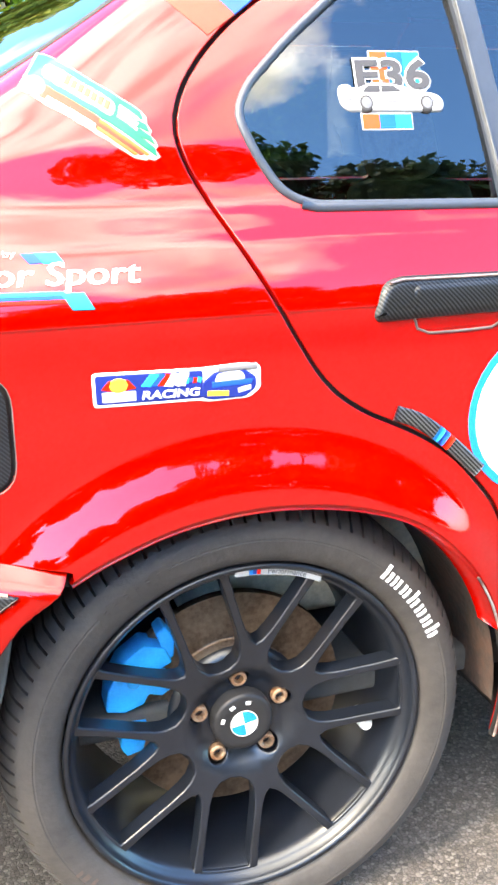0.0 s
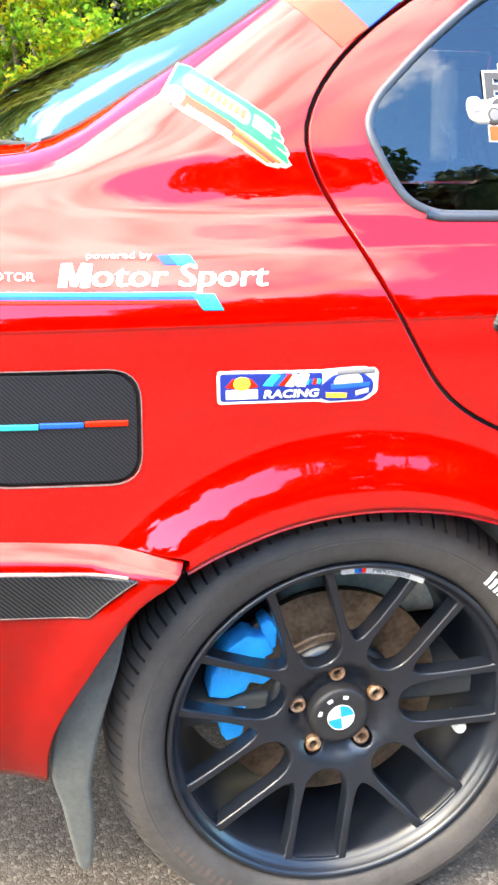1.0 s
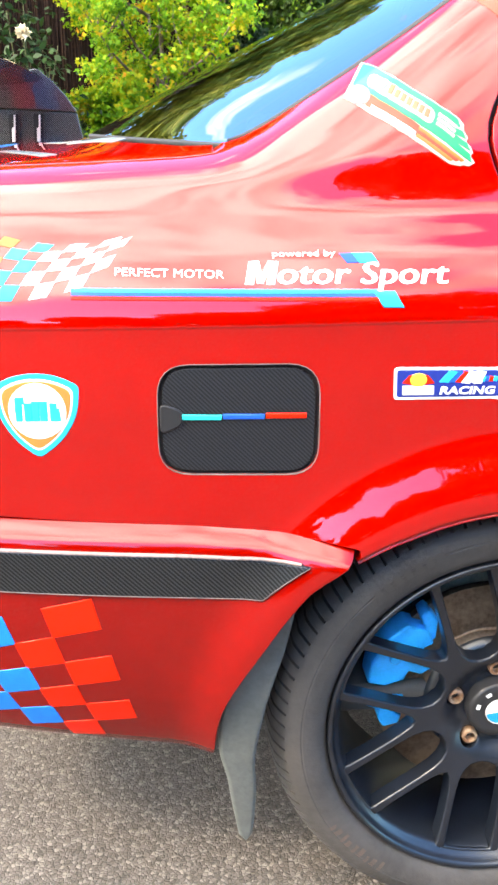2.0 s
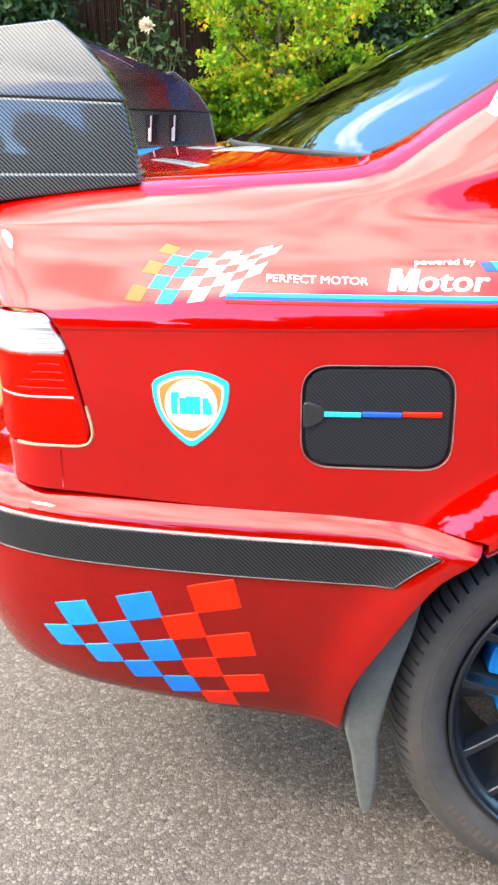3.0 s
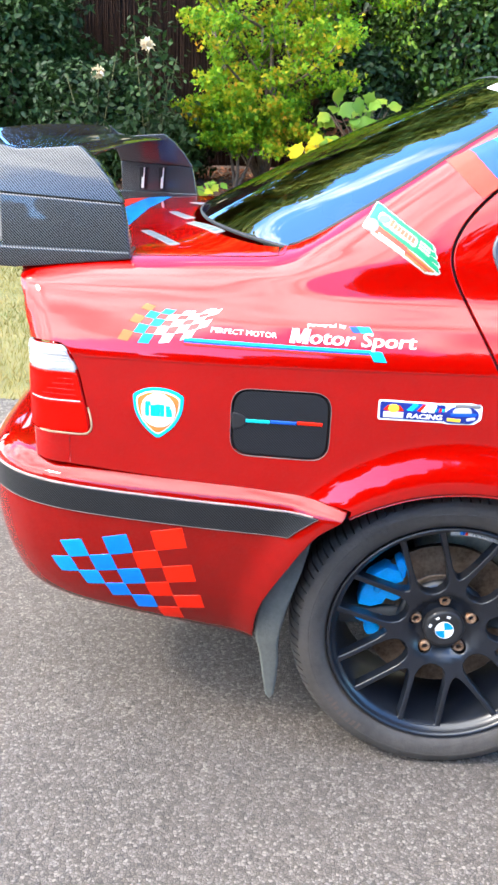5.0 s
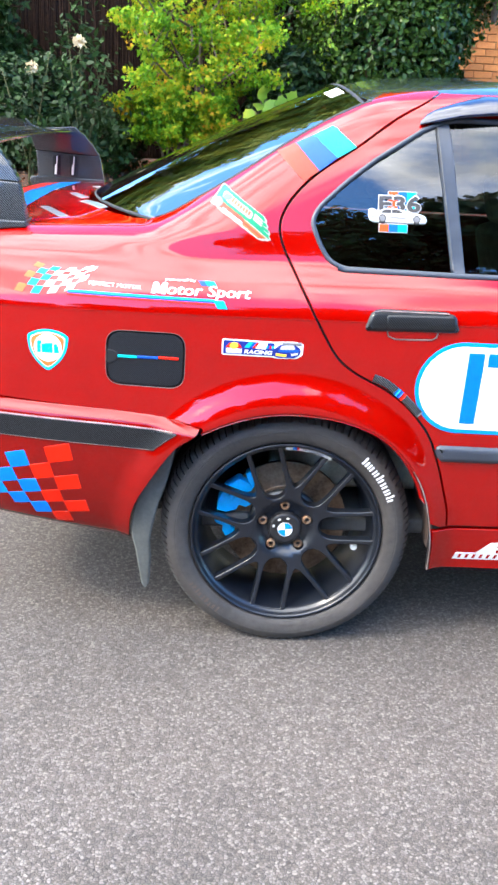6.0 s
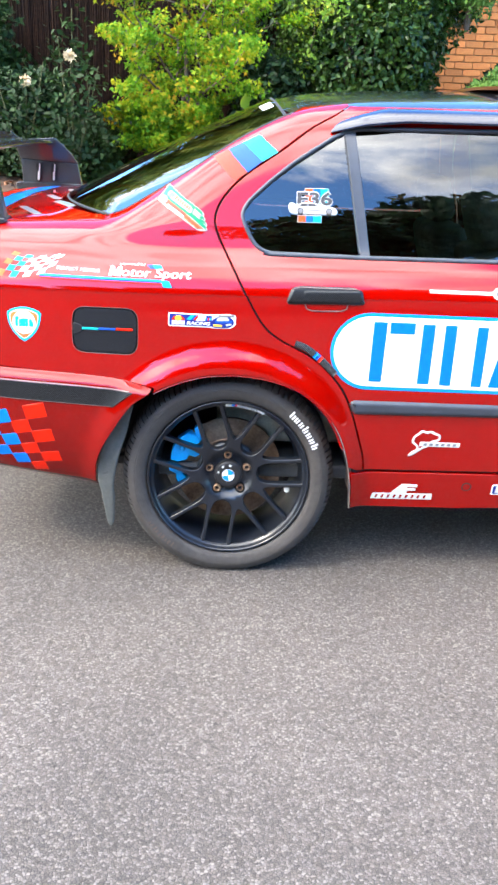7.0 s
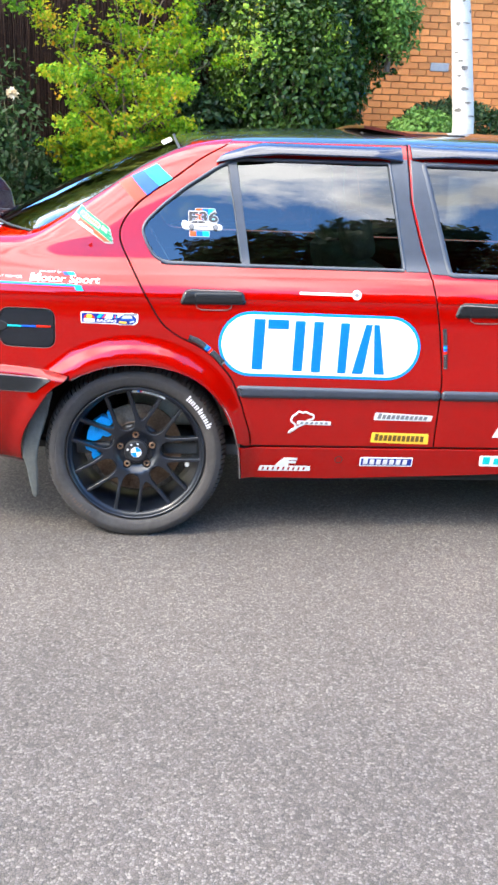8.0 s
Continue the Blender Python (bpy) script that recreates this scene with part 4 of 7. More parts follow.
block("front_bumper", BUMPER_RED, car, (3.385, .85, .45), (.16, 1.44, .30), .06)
block("grille_panel", BLACK_TRIM, car, (3.335, .85, .69), (.06, 1.30, .15), .02)
for y in (.33, 1.37):
    block("headlamp", CLEAR_LENS, car, (3.36, y, .69), (.04, .30, .115), .015)
block("front_floor", UNDER, car, (2.72, .85, .27), (1.2, 1.12, .03), .01)

# ---- wheel
def lathe(profile, n=72):
    bm = bmesh.new()
    rings = []
    for i in range(n):
        a = 2 * math.pi * i / n
        rings.append([bm.verts.new((r * math.sin(a), y, r * math.cos(a))) for r, y in profile])
    for i in range(n):
        A, B = rings[i], rings[(i + 1) % n]
        for j in range(len(profile) - 1):
            bm.faces.new((A[j], A[j + 1], B[j + 1], B[j]))
    bmesh.ops.recalc_face_normals(bm, faces=bm.faces)
    return bm


def sharpen(ob, deg=35):
    me = ob.data
    bm = bmesh.new()
    bm.from_mesh(me)
    for e in bm.edges:
        e.smooth = len(e.link_faces) == 2 and e.calc_face_angle(0) < radians(deg)
    bm.to_mesh(me)
    bm.free()
    return ob


TYRE = material("tyre_rubber", (.052, .046, .043), .70, rgb2=(.029, .026, .0245), scale=9, bump=.12, bump_scale=160)
ALLOY = material("satin_black_alloy", (.0065, .0088, .0140), .36, .0, .55, .22, vary=.25, scale=14, bump=.02, bump_scale=400, spec=.3)
DISC = material("brake_disc_steel", (.24, .165, .11), .38, .7, rgb2=(.085, .05, .03), scale=22, bump=.1, bump_scale=90)
RUST = material("rusty_bolt", (.36, .27, .20), .5, .5, rgb2=(.26, .11, .04), scale=60, bump=.2, bump_scale=300)
HUBSTEEL = material("hub_steel", (.20, .15, .11), .6, .6, rgb2=(.09, .05, .03), scale=30)
CALIPER = material("blue_caliper", (.0, .38, .90), .4, 0, .25, .08, vary=.12, scale=40, bump=.1, bump_scale=150, spec=.15)
wheel = empty("wheel", "", "")
wheel.parent = car
wheel.location = (.010, .03, .302)

# tyre: sidewalls turned, tread cut by cross grooves at the shoulders
side = [(.240, .022), (.2435, .010), (.246, -.001), (.252, -.008), (.262, -.0135), (.2735, -.0155), (.275, -.0148), (.2765, -.0155), (.286, -.013), (.293, -.007), (.298, .001)]
tread = [(.3015, .008), (.3055, .018), (.308, .030), (.3095, .046), (.3095, .052), (.303, .054), (.303, .062), (.3095, .064), (.310, .100), (.310, .104), (.303, .106), (.303, .114), (.310, .116),
         (.3095, .160), (.308, .180), (.304, .195), (.296, .206), (.26, .212), (.236, .196)]
bm = bmesh.new()
rings = []
NT = 104
for i in range(NT):
    for k, (frac, cut) in enumerate(((0, 0), (.76, 0), (.78, 1), (.98, 1))):
        a = 2 * math.pi * (i + frac) / NT
        ring = []
        for r, y in side + tread:
            rr, aa = r, a
            if y > .0005 and r > .297 and y < .19:
                aa = a + (.012 if y > .02 else 0) + .25 * min(y, .05)
                if cut and (y < .048 or y > .12):
                    rr = r - .0095
            ring.append(bm.verts.new((rr * math.sin(aa), y, rr * math.cos(aa))))
        rings.append(ring)
for i in range(len(rings)):
    A, B = rings[i], rings[(i + 1) % len(rings)]
    for j in range(len(side + tread) - 1):
        bm.faces.new((A[j], A[j + 1], B[j + 1], B[j]))
bmesh.ops.recalc_face_normals(bm, faces=bm.faces)
tyre = sharpen(part("tyre", bm, TYRE, wheel, "worn low-profile tyre with white lettering blocks"), 32)

rim = part("rim", lathe([(.2415, .020), (.2445, .004), (.2455, -.003), (.2440, -.0065), (.2400, -.0060), (.2370, -.001), (.2355, .006), (.2310, .010), (.2270, .014), (.2240, .024), (.2190, .060), (.2120, .085), (.2110, .19), (.2200, .20)], 96),
           ALLOY, wheel, "satin black multi-spoke alloy rim")


def face_y(r):
    """How deep the spokes' front lies behind the rim's lip."""
    return .011 + .022 * np.clip(1 - r / .226, 0, 1)**1.0 + .008 * np.clip((.085 - r) / .03, 0, 1)**2 + .008 * np.clip((.084 - r) / .022, 0, 1)


def wheel_face(a, b):
    a, b = np.atleast_1d(np.asarray(a, float)), np.atleast_1d(np.asarray(b, float))
    return np.stack([a, face_y(np.hypot(a, b)), b], 1)


holes = []
for k in range(7):
    mid = radians(8.9 + 360 / 7 * k)
    def put(r, off, m):
        return (r * math.sin(m) + off * math.cos(m), r * math.cos(m) - off * math.sin(m))
    # the wide opening inside a fork
    V = [(.224, -.0550), (.190, -.0410), (.155, -.0248), (.137, -.0155), (.124, -.0070), (.1190, 0)]
    ring = [put(r, o, mid) for r, o in V] + [put(r, -o, mid) for r, o in V[-2::-1]]
    arc = [put(.224 + .004 * (1 - (t / .0585)**2), t, mid) for t in (.036, .018, 0, -.018, -.036)]
    holes.append(straight(ring + arc, True, .012))
    # the narrow opening between two forks, with a round end
    m2 = mid + math.pi / 7
    U = [(.224, -.0340), (.180, -.0335), (.140, -.0328), (.120, -.0315), (.105, -.0280), (.0930, -.0200), (.0870, -.0070)]
    ring = [put(r, o, m2) for r, o in U] + [put(r, -o, m2) for r, o in U[::-1]]
    arc = [put(.226, t, m2) for t in (.012, 0, -.012)]
    holes.append(straight(ring + arc, True, .012))
lug = [radians(-2 + 72 * i) for i in range(5)]
for a in lug:
    holes.append(np.array(ellipse((.060 * math.sin(a), .060 * math.cos(a)), .0135, .0135, 16)))
rim_line = np.array([(.2335 * math.sin(2 * math.pi * i / 120), .2335 * math.cos(2 * math.pi * i / 120)) for i in range(120)])
part("spokes", panel_mesh("spokes", rim_line, holes, f=wheel_face, cell=.010, gap=0, depth=.025, edge=.0034), ALLOY, wheel)
part("rim_plate", lathe([(.098, .060), (.090, .048), (.030, .046), (.028, .075)], 48), ALLOY, wheel)
cap = part("centre_cap", lathe([(.0430, .050), (.0430, .030), (.0415, .0262), (.0370, .0235), (.0300, .0225), (.0270, .0232), (.0, .0225)], 48), INKBLACK, wheel, "domed centre cap in black, white and blue")
for i, m in enumerate((SKYBLUE, WHITE, SKYBLUE, WHITE)):
    bm = bmesh.new()
    a0 = radians(-9 + 90 * i)
    c = bm.verts.new((0, .0215, 0))
    ring = [bm.verts.new((.0180 * math.sin(a0 + radians(90) * j / 10), .0218, .0180 * math.cos(a0 + radians(90) * j / 10))) for j in range(11)]
    for j in range(10):
        bm.faces.new((c, ring[j], ring[j + 1]))
    bmesh.ops.recalc_face_normals(bm, faces=bm.faces)
    part("cap_badge", bm, m, cap)
part("cap_ring", lathe([(.0196, .0226), (.0193, .0214), (.0186, .0214), (.0182, .0224)], 40), PALE, cap)
# arc stickers on the rim and the tyre
def arc_foil(r0, r1, a0, a1, y, bow=0.0):
    n = 12
    bm = bmesh.new()
    A = [[bm.verts.new((r * math.sin(radians(a0 + (a1 - a0) * i / n)), yy, r * math.cos(radians(a0 + (a1 - a0) * i / n)))) for r, yy in ((r0, y), ((r0 + r1) / 2, y - bow), (r1, y))] for i in range(n + 1)]
    for i in range(n):
        for j in range(2):
            bm.faces.new((A[i][j], A[i][j + 1], A[i + 1][j + 1], A[i + 1][j]))
    for f_ in bm.faces:
        f_.normal_update()
        if f_.normal.y > 0:
            f_.normal_flip()
    return bm


for k in range(3):
    part("cap_mark", arc_foil(.0285, .0340, -80 + 42 * k, -66 + 42 * k, .0221), PALE, cap)
# shade of the hub's hollows, put on as small raised dark discs
for a in lug:
    d = lathe([(.0090, .0475), (.0075, .0462), (.0, .0460)], 14)
    bmesh.ops.translate(d, verts=d.verts, vec=(.058 * math.sin(a + .628), 0, .058 * math.cos(a + .628)))
    part("hub_dimple", d, DARK, wheel)
for a in lug:
    b = lathe([(.0115, .062), (.0115, .030), (.0100, .028), (.0072, .028), (.0066, .031), (.0066, .048), (.0, .049)], 18)
    bmesh.ops.translate(b, verts=b.verts, vec=(.060 * math.sin(a), .008, .060 * math.cos(a)))
    sharpen(part("wheel_bolt", b, RUST, wheel, "rusty wheel bolt"))
valve = lathe([(.0100, .040), (.0100, .008), (.0080, .004), (.0, .004)], 16)
va = radians(104)
bmesh.ops.translate(valve, verts=valve.verts, vec=(.188 * math.sin(va), .02, .188 * math.cos(va)))
sharpen(part("valve_cap", valve, PALE, wheel, "pale plastic valve cap"))
part("rim_sticker", arc_foil(.2245, .2345, -3, 27, .0095), PALE, rim, "silver strip with small grey lettering")
for a, m in ((1.5, SKYBLUE), (2.8, BLUE), (4.1, SCARLET)):
    part("rim_stripe", arc_foil(.2255, .2335, a, a + 1.3, .0085), m, rim)
cu = bpy.data.curves.new("lettering", "FONT")
cu.body, cu.size, cu.align_x, cu.offset = "Performance", .0105, "CENTER", .0002
tob = bpy.data.objects.new("lettering", cu)
scene.collection.objects.link(tob)
tme = bpy.data.meshes.new_from_object(tob.evaluated_get(bpy.context.evaluated_depsgraph_get()))
bpy.data.objects.remove(tob)
for v in tme.vertices:
    a = radians(14.5) + v.co.x / .229
    r = .2262 + v.co.y
    v.co = (r * math.sin(a), .0082, r * math.cos(a))
part("rim_lettering", tme, GREY, rim, smooth=False)
# white blocks round the tyre in place of the maker's lettering
for k, (w0, hgt) in enumerate(((3.6, 1.0), (3.0, .72), (3.0, .72), (3.2, 1.0), (3.2, .72), (3.2, .72), (3.2, 1.0))):
    a0 = 40.5 + 4.05 * k
    for s0, s1, h0, h1 in ((0, .34, 0, hgt), (.56, .90, 0, .70)):
        part("tyre_lettering", arc_foil(.2655 + .0185 * h0, .2655 + .0185 * h1, a0 + w0 * s0, a0 + w0 * s1, -.0158, .0012), WHITE, tyre)
OLD = material("worn_orange_print", (.095, .062, .046), .7, rgb2=(.045, .040, .036), scale=60)
for k in range(9):
    part("worn_print", arc_foil(.263 + .002 * (k % 3), .2785 - .003 * (k % 2), 217 + 2.6 * k, 218.1 + 2.6 * k + .5 * (k % 2), -.0150, .0010), OLD, tyre)
DARKPRINT = material("moulded_print", (.036, .032, .030), .5)
for k in range(7):
    part("moulded_print", arc_foil(.268, .280, 318 + 3.1 * k, 320 + 3.1 * k, -.0155, .0010), DARKPRINT, tyre)

part("brake_disc", lathe([(.163, .085), (.163, .098), (.163, .085), (.162, .0845), (.098, .0845), (.094, .082), (.090, .070), (.086, .068), (.040, .068)], 72), DISC, wheel, "rust-streaked ventilated brake disc")
part("disc_hat", lathe([(.094, .081), (.090, .0665), (.060, .064), (.028, .064)], 48), HUBSTEEL, wheel)
part("splash_plate", lathe([(.112, .118), (.108, .122), (.03, .122)], 48), HUBSTEEL, wheel)


def caliper_piece(name, ring, y0, y1, parent):
    ring = [(x / RIM_SIZE, z / RIM_SIZE) for x, z in ring]
    lo, hi = [(x, y1, z) for x, z in ring], [(x, y0, z) for x, z in ring]
    return solid(name, CALIPER, parent, lo, hi, .0045)


RIM_SIZE = .97
cal = part("brake_caliper", lathe([(.001, .09), (.0, .09)], 4), CALIPER, wheel, "bright blue painted brake caliper")
caliper_piece("caliper_body", [(-.092, .108), (-.084, .088), (-.098, .082), (-.101, .068), (-.087, .064), (-.086, .050), (-.100, .041), (-.117, .047), (-.124, .034), (-.150, .026), (-.174, .032), (-.170, .062), (-.152, .096), (-.121, .118)], .056, .100, cal)
caliper_piece("caliper_lug", [(-.079, .122), (-.081, .093), (-.091, .089), (-.097, .110), (-.104, .129), (-.093, .138)], .060, .095, cal)
caliper_piece("caliper_bridge", [(-.119, .003), (-.133, -.003), (-.136, -.015), (-.124, -.021), (-.128, -.036), (-.150, -.041), (-.158, -.027), (-.156, -.013), (-.177, -.004), (-.179, .011), (-.150, .005)], .058, .100, cal)
caliper_piece("caliper_bolt", [(-.137 + .009 * math.cos(.785 * k), .070 + .009 * math.sin(.785 * k)) for k in range(8)], .050, .058, cal)

# the rim and all behind it, to size; the tyre's wall, tall enough to meet it, flat where it stands
for ob in wheel.children_recursive:
    if ob is tyre or ob.parent is tyre:
        for v in ob.data.vertices:
            r0 = math.hypot(v.co.x, v.co.z)
            k = (.2325 + (r0 - .2395) * 1.155) / r0
            v.co.x, v.co.z = v.co.x * k, max(v.co.z * k, -.3010)
    elif ob.type == "MESH":
        ob.data.transform(Matrix.Diagonal((RIM_SIZE, 1, RIM_SIZE, 1)))
# wheel well
bm = bmesh.new()
n = 40
pr = []
for i in range(n + 1):
    a = radians(-92 + 186 * i / n)
    pr.append([bm.verts.new((.365 * math.sin(a), y, .300 + .345 * math.cos(a))) for y in (.026, .12, .30)])
for i in range(n):
    for j in range(2):
        bm.faces.new((pr[i][j], pr[i + 1][j], pr[i + 1][j + 1], pr[i][j + 1]))
LINER = material("wheel_well", (.035, .030, .027), .85, rgb2=(.09, .045, .03), scale=12, bump=.3, bump_scale=80)
part("wheel_well", bm, LINER, car)
bm = bmesh.new()
vs = [bm.verts.new((.365 * math.sin(radians(-92 + 186 * i / n)), .30, .300 + .345 * math.cos(radians(-92 + 186 * i / n)))) for i in range(n + 1)]
bm.faces.new(vs)
part("wheel_well_back", bm, DARK, car)
LIP = material("mottled_arch_edge", (.30, .27, .25), .7, rgb2=(.18, .07, .05), scale=30)
arch_r = arch[(arch[:, 0] > .30)]
part("arch_lip", strip_mesh("arch_lip", to_w(arch_r), .0022, -.0005, .003), LIP, quarter, "mottled grey edge of the wheel arch")
part("arch_inner", strip_mesh("arch_inner", to_w(arch_r), .0018, -.004, .010), DARK, quarter)
arch_in = arch[(arch[:, 0] < .345)]
part("arch_inner", strip_mesh("arch_inner", to_w(arch_in), .006, -.004, .04), RED, quarter)
# other wheels and axle, out of the camera's sight but under the car
copy_thing(wheel, Matrix.Translation((.010, 1.67, .302)) @ Matrix.Rotation(math.pi, 4, "Z"))
for y, t in ((.03, 0), (1.67, math.pi)):
    copy_thing(wheel, Matrix.Translation((2.70, y, .302)) @ Matrix.Rotation(t, 4, "Z"))

# ---- mud flap
def mud(a, b):
    a, b = np.atleast_1d(np.asarray(a, float)), np.atleast_1d(np.asarray(b, float))
    y = .006 + .10 * np.clip(.330 - b, 0, None) + .10 * np.clip(a + .33, 0, None)
    x = a
    return np.stack([x, y, b], 1)


MUD = material("weathered_rubber_flap", (.095, .099, .092), .6, rgb2=(.06, .063, .058), scale=18, bump=.1, bump_scale=120)
mud_out = smooth_line([(-.268, .527), (-.287, .518), (-.310, .480), (-.332, .441), (-.350, .400), (-.361, .363), (-.366, .320), (-.365, .290), (-.357, .255), (-.353, .225),
                       (-.348, .190), (-.342, .152), (-.337, .144), (-.332, .152), (-.328, .190), (-.326, .235), (-.327, .285), (-.316, .347), (-.303, .394), (-.288, .440), (-.275, .495)], True, .015)
part("mud_flap", panel_mesh("mud_flap", mud_out, f=mud, cell=.012, gap=0, depth=.006, edge=.002, lift=.004), MUD, car, "grey weathered rubber mud flap behind the wheel")

# ---- rear wing
wing = empty("rear_wing", "", "")
wing.parent = car


def plate(far):
    """An end plate: an upright lower box, an upper cheek that leans in, and a foot along the boot's edge."""
    fy = (lambda y: 2 * HALF - y) if far else (lambda y: y)
    low = [(-.876, 1.022), (-.880, 1.119), (-.648, 1.104), (-.632, 1.018)]
    solid("end_plate", CARBON_FINE, wing, [(x, fy(.162 + .13 * (z - 1.02)), z) for x, z in low], [(x, fy(.205), z) for x, z in low], .004, "glossy carbon end plate")
    cheek_lo = [(-.881, 1.1195), (-.646, 1.1045)]
    up = [(-.906, 1.228), (-.880, 1.203), (-.850, 1.196), (-.790, 1.200), (-.733, 1.205), (-.700, 1.178), (-.672, 1.145)]
    lo_ring = [(x, fy(.175), z) for x, z in cheek_lo[::-1]]
    outer = lo_ring[::-1] + [(x, fy(.174 + .42 * (z - 1.115)), z) for x, z in up[::-1]]
    inner = [(x, y + (-.035 if far else .035), z) for x, y, z in outer]
    solid("end_cheek", CARBON_FINE, wing, outer, inner, .004, "glossy carbon cheek under the blade")
    foot = [(-.902, 1.008), (-.896, .995), (-.878, .986), (-.850, .985), (-.700, .999), (-.630, 1.006), (-.631, 1.019), (-.884, 1.024), (-.899, 1.020)]
    solid("end_foot", CARBON_FINE, wing, [(x, fy(.150), z) for x, z in foot], [(x, fy(.225), z + .004) for x, z in foot], .004)
    for x in (-.806, -.744):
        hole = ((-.014, 1.034), (.010, 1.034), (.014, 1.102), (-.012, 1.102))
        pin = ((-.007, 1.036), (.001, 1.036), (.006, 1.100), (.002, 1.100), (.000, 1.072), (-.005, 1.068))
        solid("slot", INKBLACK, wing, [(x + dx, fy(.204), z) for dx, z in hole], [(x + dx, fy(.210), z) for dx, z in hole], .001, "black slot in the end plate")
        solid("slot_pin", PALE, wing, [(x + dx, fy(.209), z) for dx, z in pin], [(x + dx, fy(.214), z) for dx, z in pin], .001, "bright metal pin in the slot")


plate(False)
plate(True)
# blade
n, V = 28, []
PROFILE = [(-.925, 1.236), (-.880, 1.212), (-.800, 1.207), (-.735, 1.206), (-.722, 1.198), (-.735, 1.190), (-.800, 1.184), (-.880, 1.190), (-.925, 1.228)]
bm = bmesh.new()
rings = []
for i in range(n + 1):
    y = .232 + (2 * HALF - .464) * i / n
    c = math.sin(math.pi * i / n)
    rings.append([bm.verts.new((x - .030 * c * (1 if x < -.85 else .4), y, z - .014 + .010 * c**.6)) for x, z in PROFILE])
for i in range(n):
    for j in range(len(PROFILE)):
        k = (j + 1) % len(PROFILE)
        bm.faces.new((rings[i][j], rings[i][k], rings[i + 1][k], rings[i + 1][j]))
bm.faces.new(rings[0])
bm.faces.new(rings[-1][::-1])
bmesh.ops.recalc_face_normals(bm, faces=bm.faces)
sharpen(part("blade", bm, BLACK_GLOSS, wing, "glossy black blade across the boot"), 40)

# ---- sunroof, tilted open
bm = bmesh.new()
nx, ny = 6, 14
for lv, off in ((0, 0), (1, -.010)):
    for i in range(nx + 1):
        for j in range(ny + 1):
            x, y = .80 + .42 * i / nx, .42 + .86 * j / ny
            rise = .031 - .055 * i / nx - .010 * (1 - math.sin(math.pi * j / ny))
            bm.verts.new((x, y, 1.392 + rise + off))
bm.verts.ensure_lookup_table()
w = ny + 1
tot = (nx + 1) * w
for i in range(nx):
    for j in range(ny):
        a = i * w + j
        bm.faces.new([bm.verts[k] for k in (a, a + w, a + w + 1, a + 1)])
        bm.faces.new([bm.verts[k + tot] for k in (a, a + 1, a + w + 1, a + w)])
edge = [i * w for i in range(nx + 1)] + [nx * w + j for j in range(1, ny + 1)] + [i * w + ny for i in range(nx - 1, -1, -1)] + [j for j in range(ny - 1, 0, -1)]
for a, b in zip(edge, edge[1:] + edge[:1]):
    bm.faces.new([bm.verts[k] for k in (a, a + tot, b + tot, b)])
bmesh.ops.recalc_face_normals(bm, faces=bm.faces)
sharpen(part("sunroof_panel", bm, material("sunroof_brown", (.085, .016, .012), .3, 0, .8, .05, vary=.2, scale=12), car, "dark red-brown sunroof panel tilted open"), 50)
block("sunroof_gap", DARK, car, (1.0, .85, 1.388), (.38, .70, .010), .002)
part("aerial_sticker", foil([(.93, -.68), (.98, -.68), (.98, -.50), (.93, -.50)], 1, f=rear_glass, conv=glass_uv), WHITE, rear_window)

# ---------------------------------------------------------------- stickers on the car
# club lettering with three lines and a chequered flag
lay = []
SLANT = (.0050, .0008)
def club(u, v):
    """A point of the club lettering's first capital: u along, v up."""
    return (-.326 + .030 * u + SLANT[0] * v, .8895 - .00054 * u + .0225 * v)


lay.append((foil([club(*p) for p in ((0, 0), (.24, 0), (.24, .60), (.42, .06), (.58, .06), (.76, .60), (.76, 0), (1, 0), (1, 1), (.70, 1), (.50, .42), (.30, 1), (0, 1))], 1), WHITE))
for k in range(3):
    lay.append((text_mesh("otor Sport", (-.2935 + .0009 * k, .8890), (-.106 + .0009 * k, .8855), .0225, slant=.22, lift=.0013 + .0001 * k), WHITE))
lay.append((text_mesh("powered by", (-.296, .9165), (-.227, .9160), .0062, bold=.0, lift=.0014), WHITE))
for (za, zb), m in (((.8865, .8795), CYAN), ((.8825, .8755), BLUE), ((.8785, .8715), SCARLET)):
    lay.append((foil(box_line((-.516, za), (-.178, zb), .0030), 0), m))
lay.append((foil([(-.187, .8795), (-.164, .8785), (-.155, .8630), (-.176, .8640)], 1), CYAN))
lay.append((foil([(-.208, .9185), (-.187, .9180), (-.180, .9090), (-.200, .9095)], 1), CYAN))
lay.append((foil([(-.222, .9185), (-.208, .9185), (-.200, .9095), (-.214, .9095)], 0), BLUE))
lay.append((text_mesh("PERFECT MOTOR", (-.468, .9000), (-.350, .8955), .0082, bold=.0, lift=.0014), WHITE))
FLAG_X = (-0.62736, 0.01853, 0.01009, 6e-05, -0.00012, -7e-05)
FLAG_Z = (0.89665, -0.00382, 0.01534, 0.00068, -0.00032, -0.00106)


def flag_corner(i, j):
    """A corner of the small waving flag: column i, row j."""
    t = (1, i, j, i * i, i * j, j * j)
    return (sum(a * b for a, b in zip(FLAG_X, t)), sum(a * b for a, b in zip(FLAG_Z, t)))


for i in range(8):
    for j in range(5):
        if (i + j) % 2 or (i > 6 and j > 3):
            continue
        m = GOLD if i == 0 else CYAN if i < 3 else WHITE
        lay.append((foil([flag_corner(i + a, j + b) for a, b in ((0, -.98), (.98, -.98), (.98, 0), (0, 0))], 0), m))
sticker(quarter, "white club lettering, colour lines and chequered flag", lay)

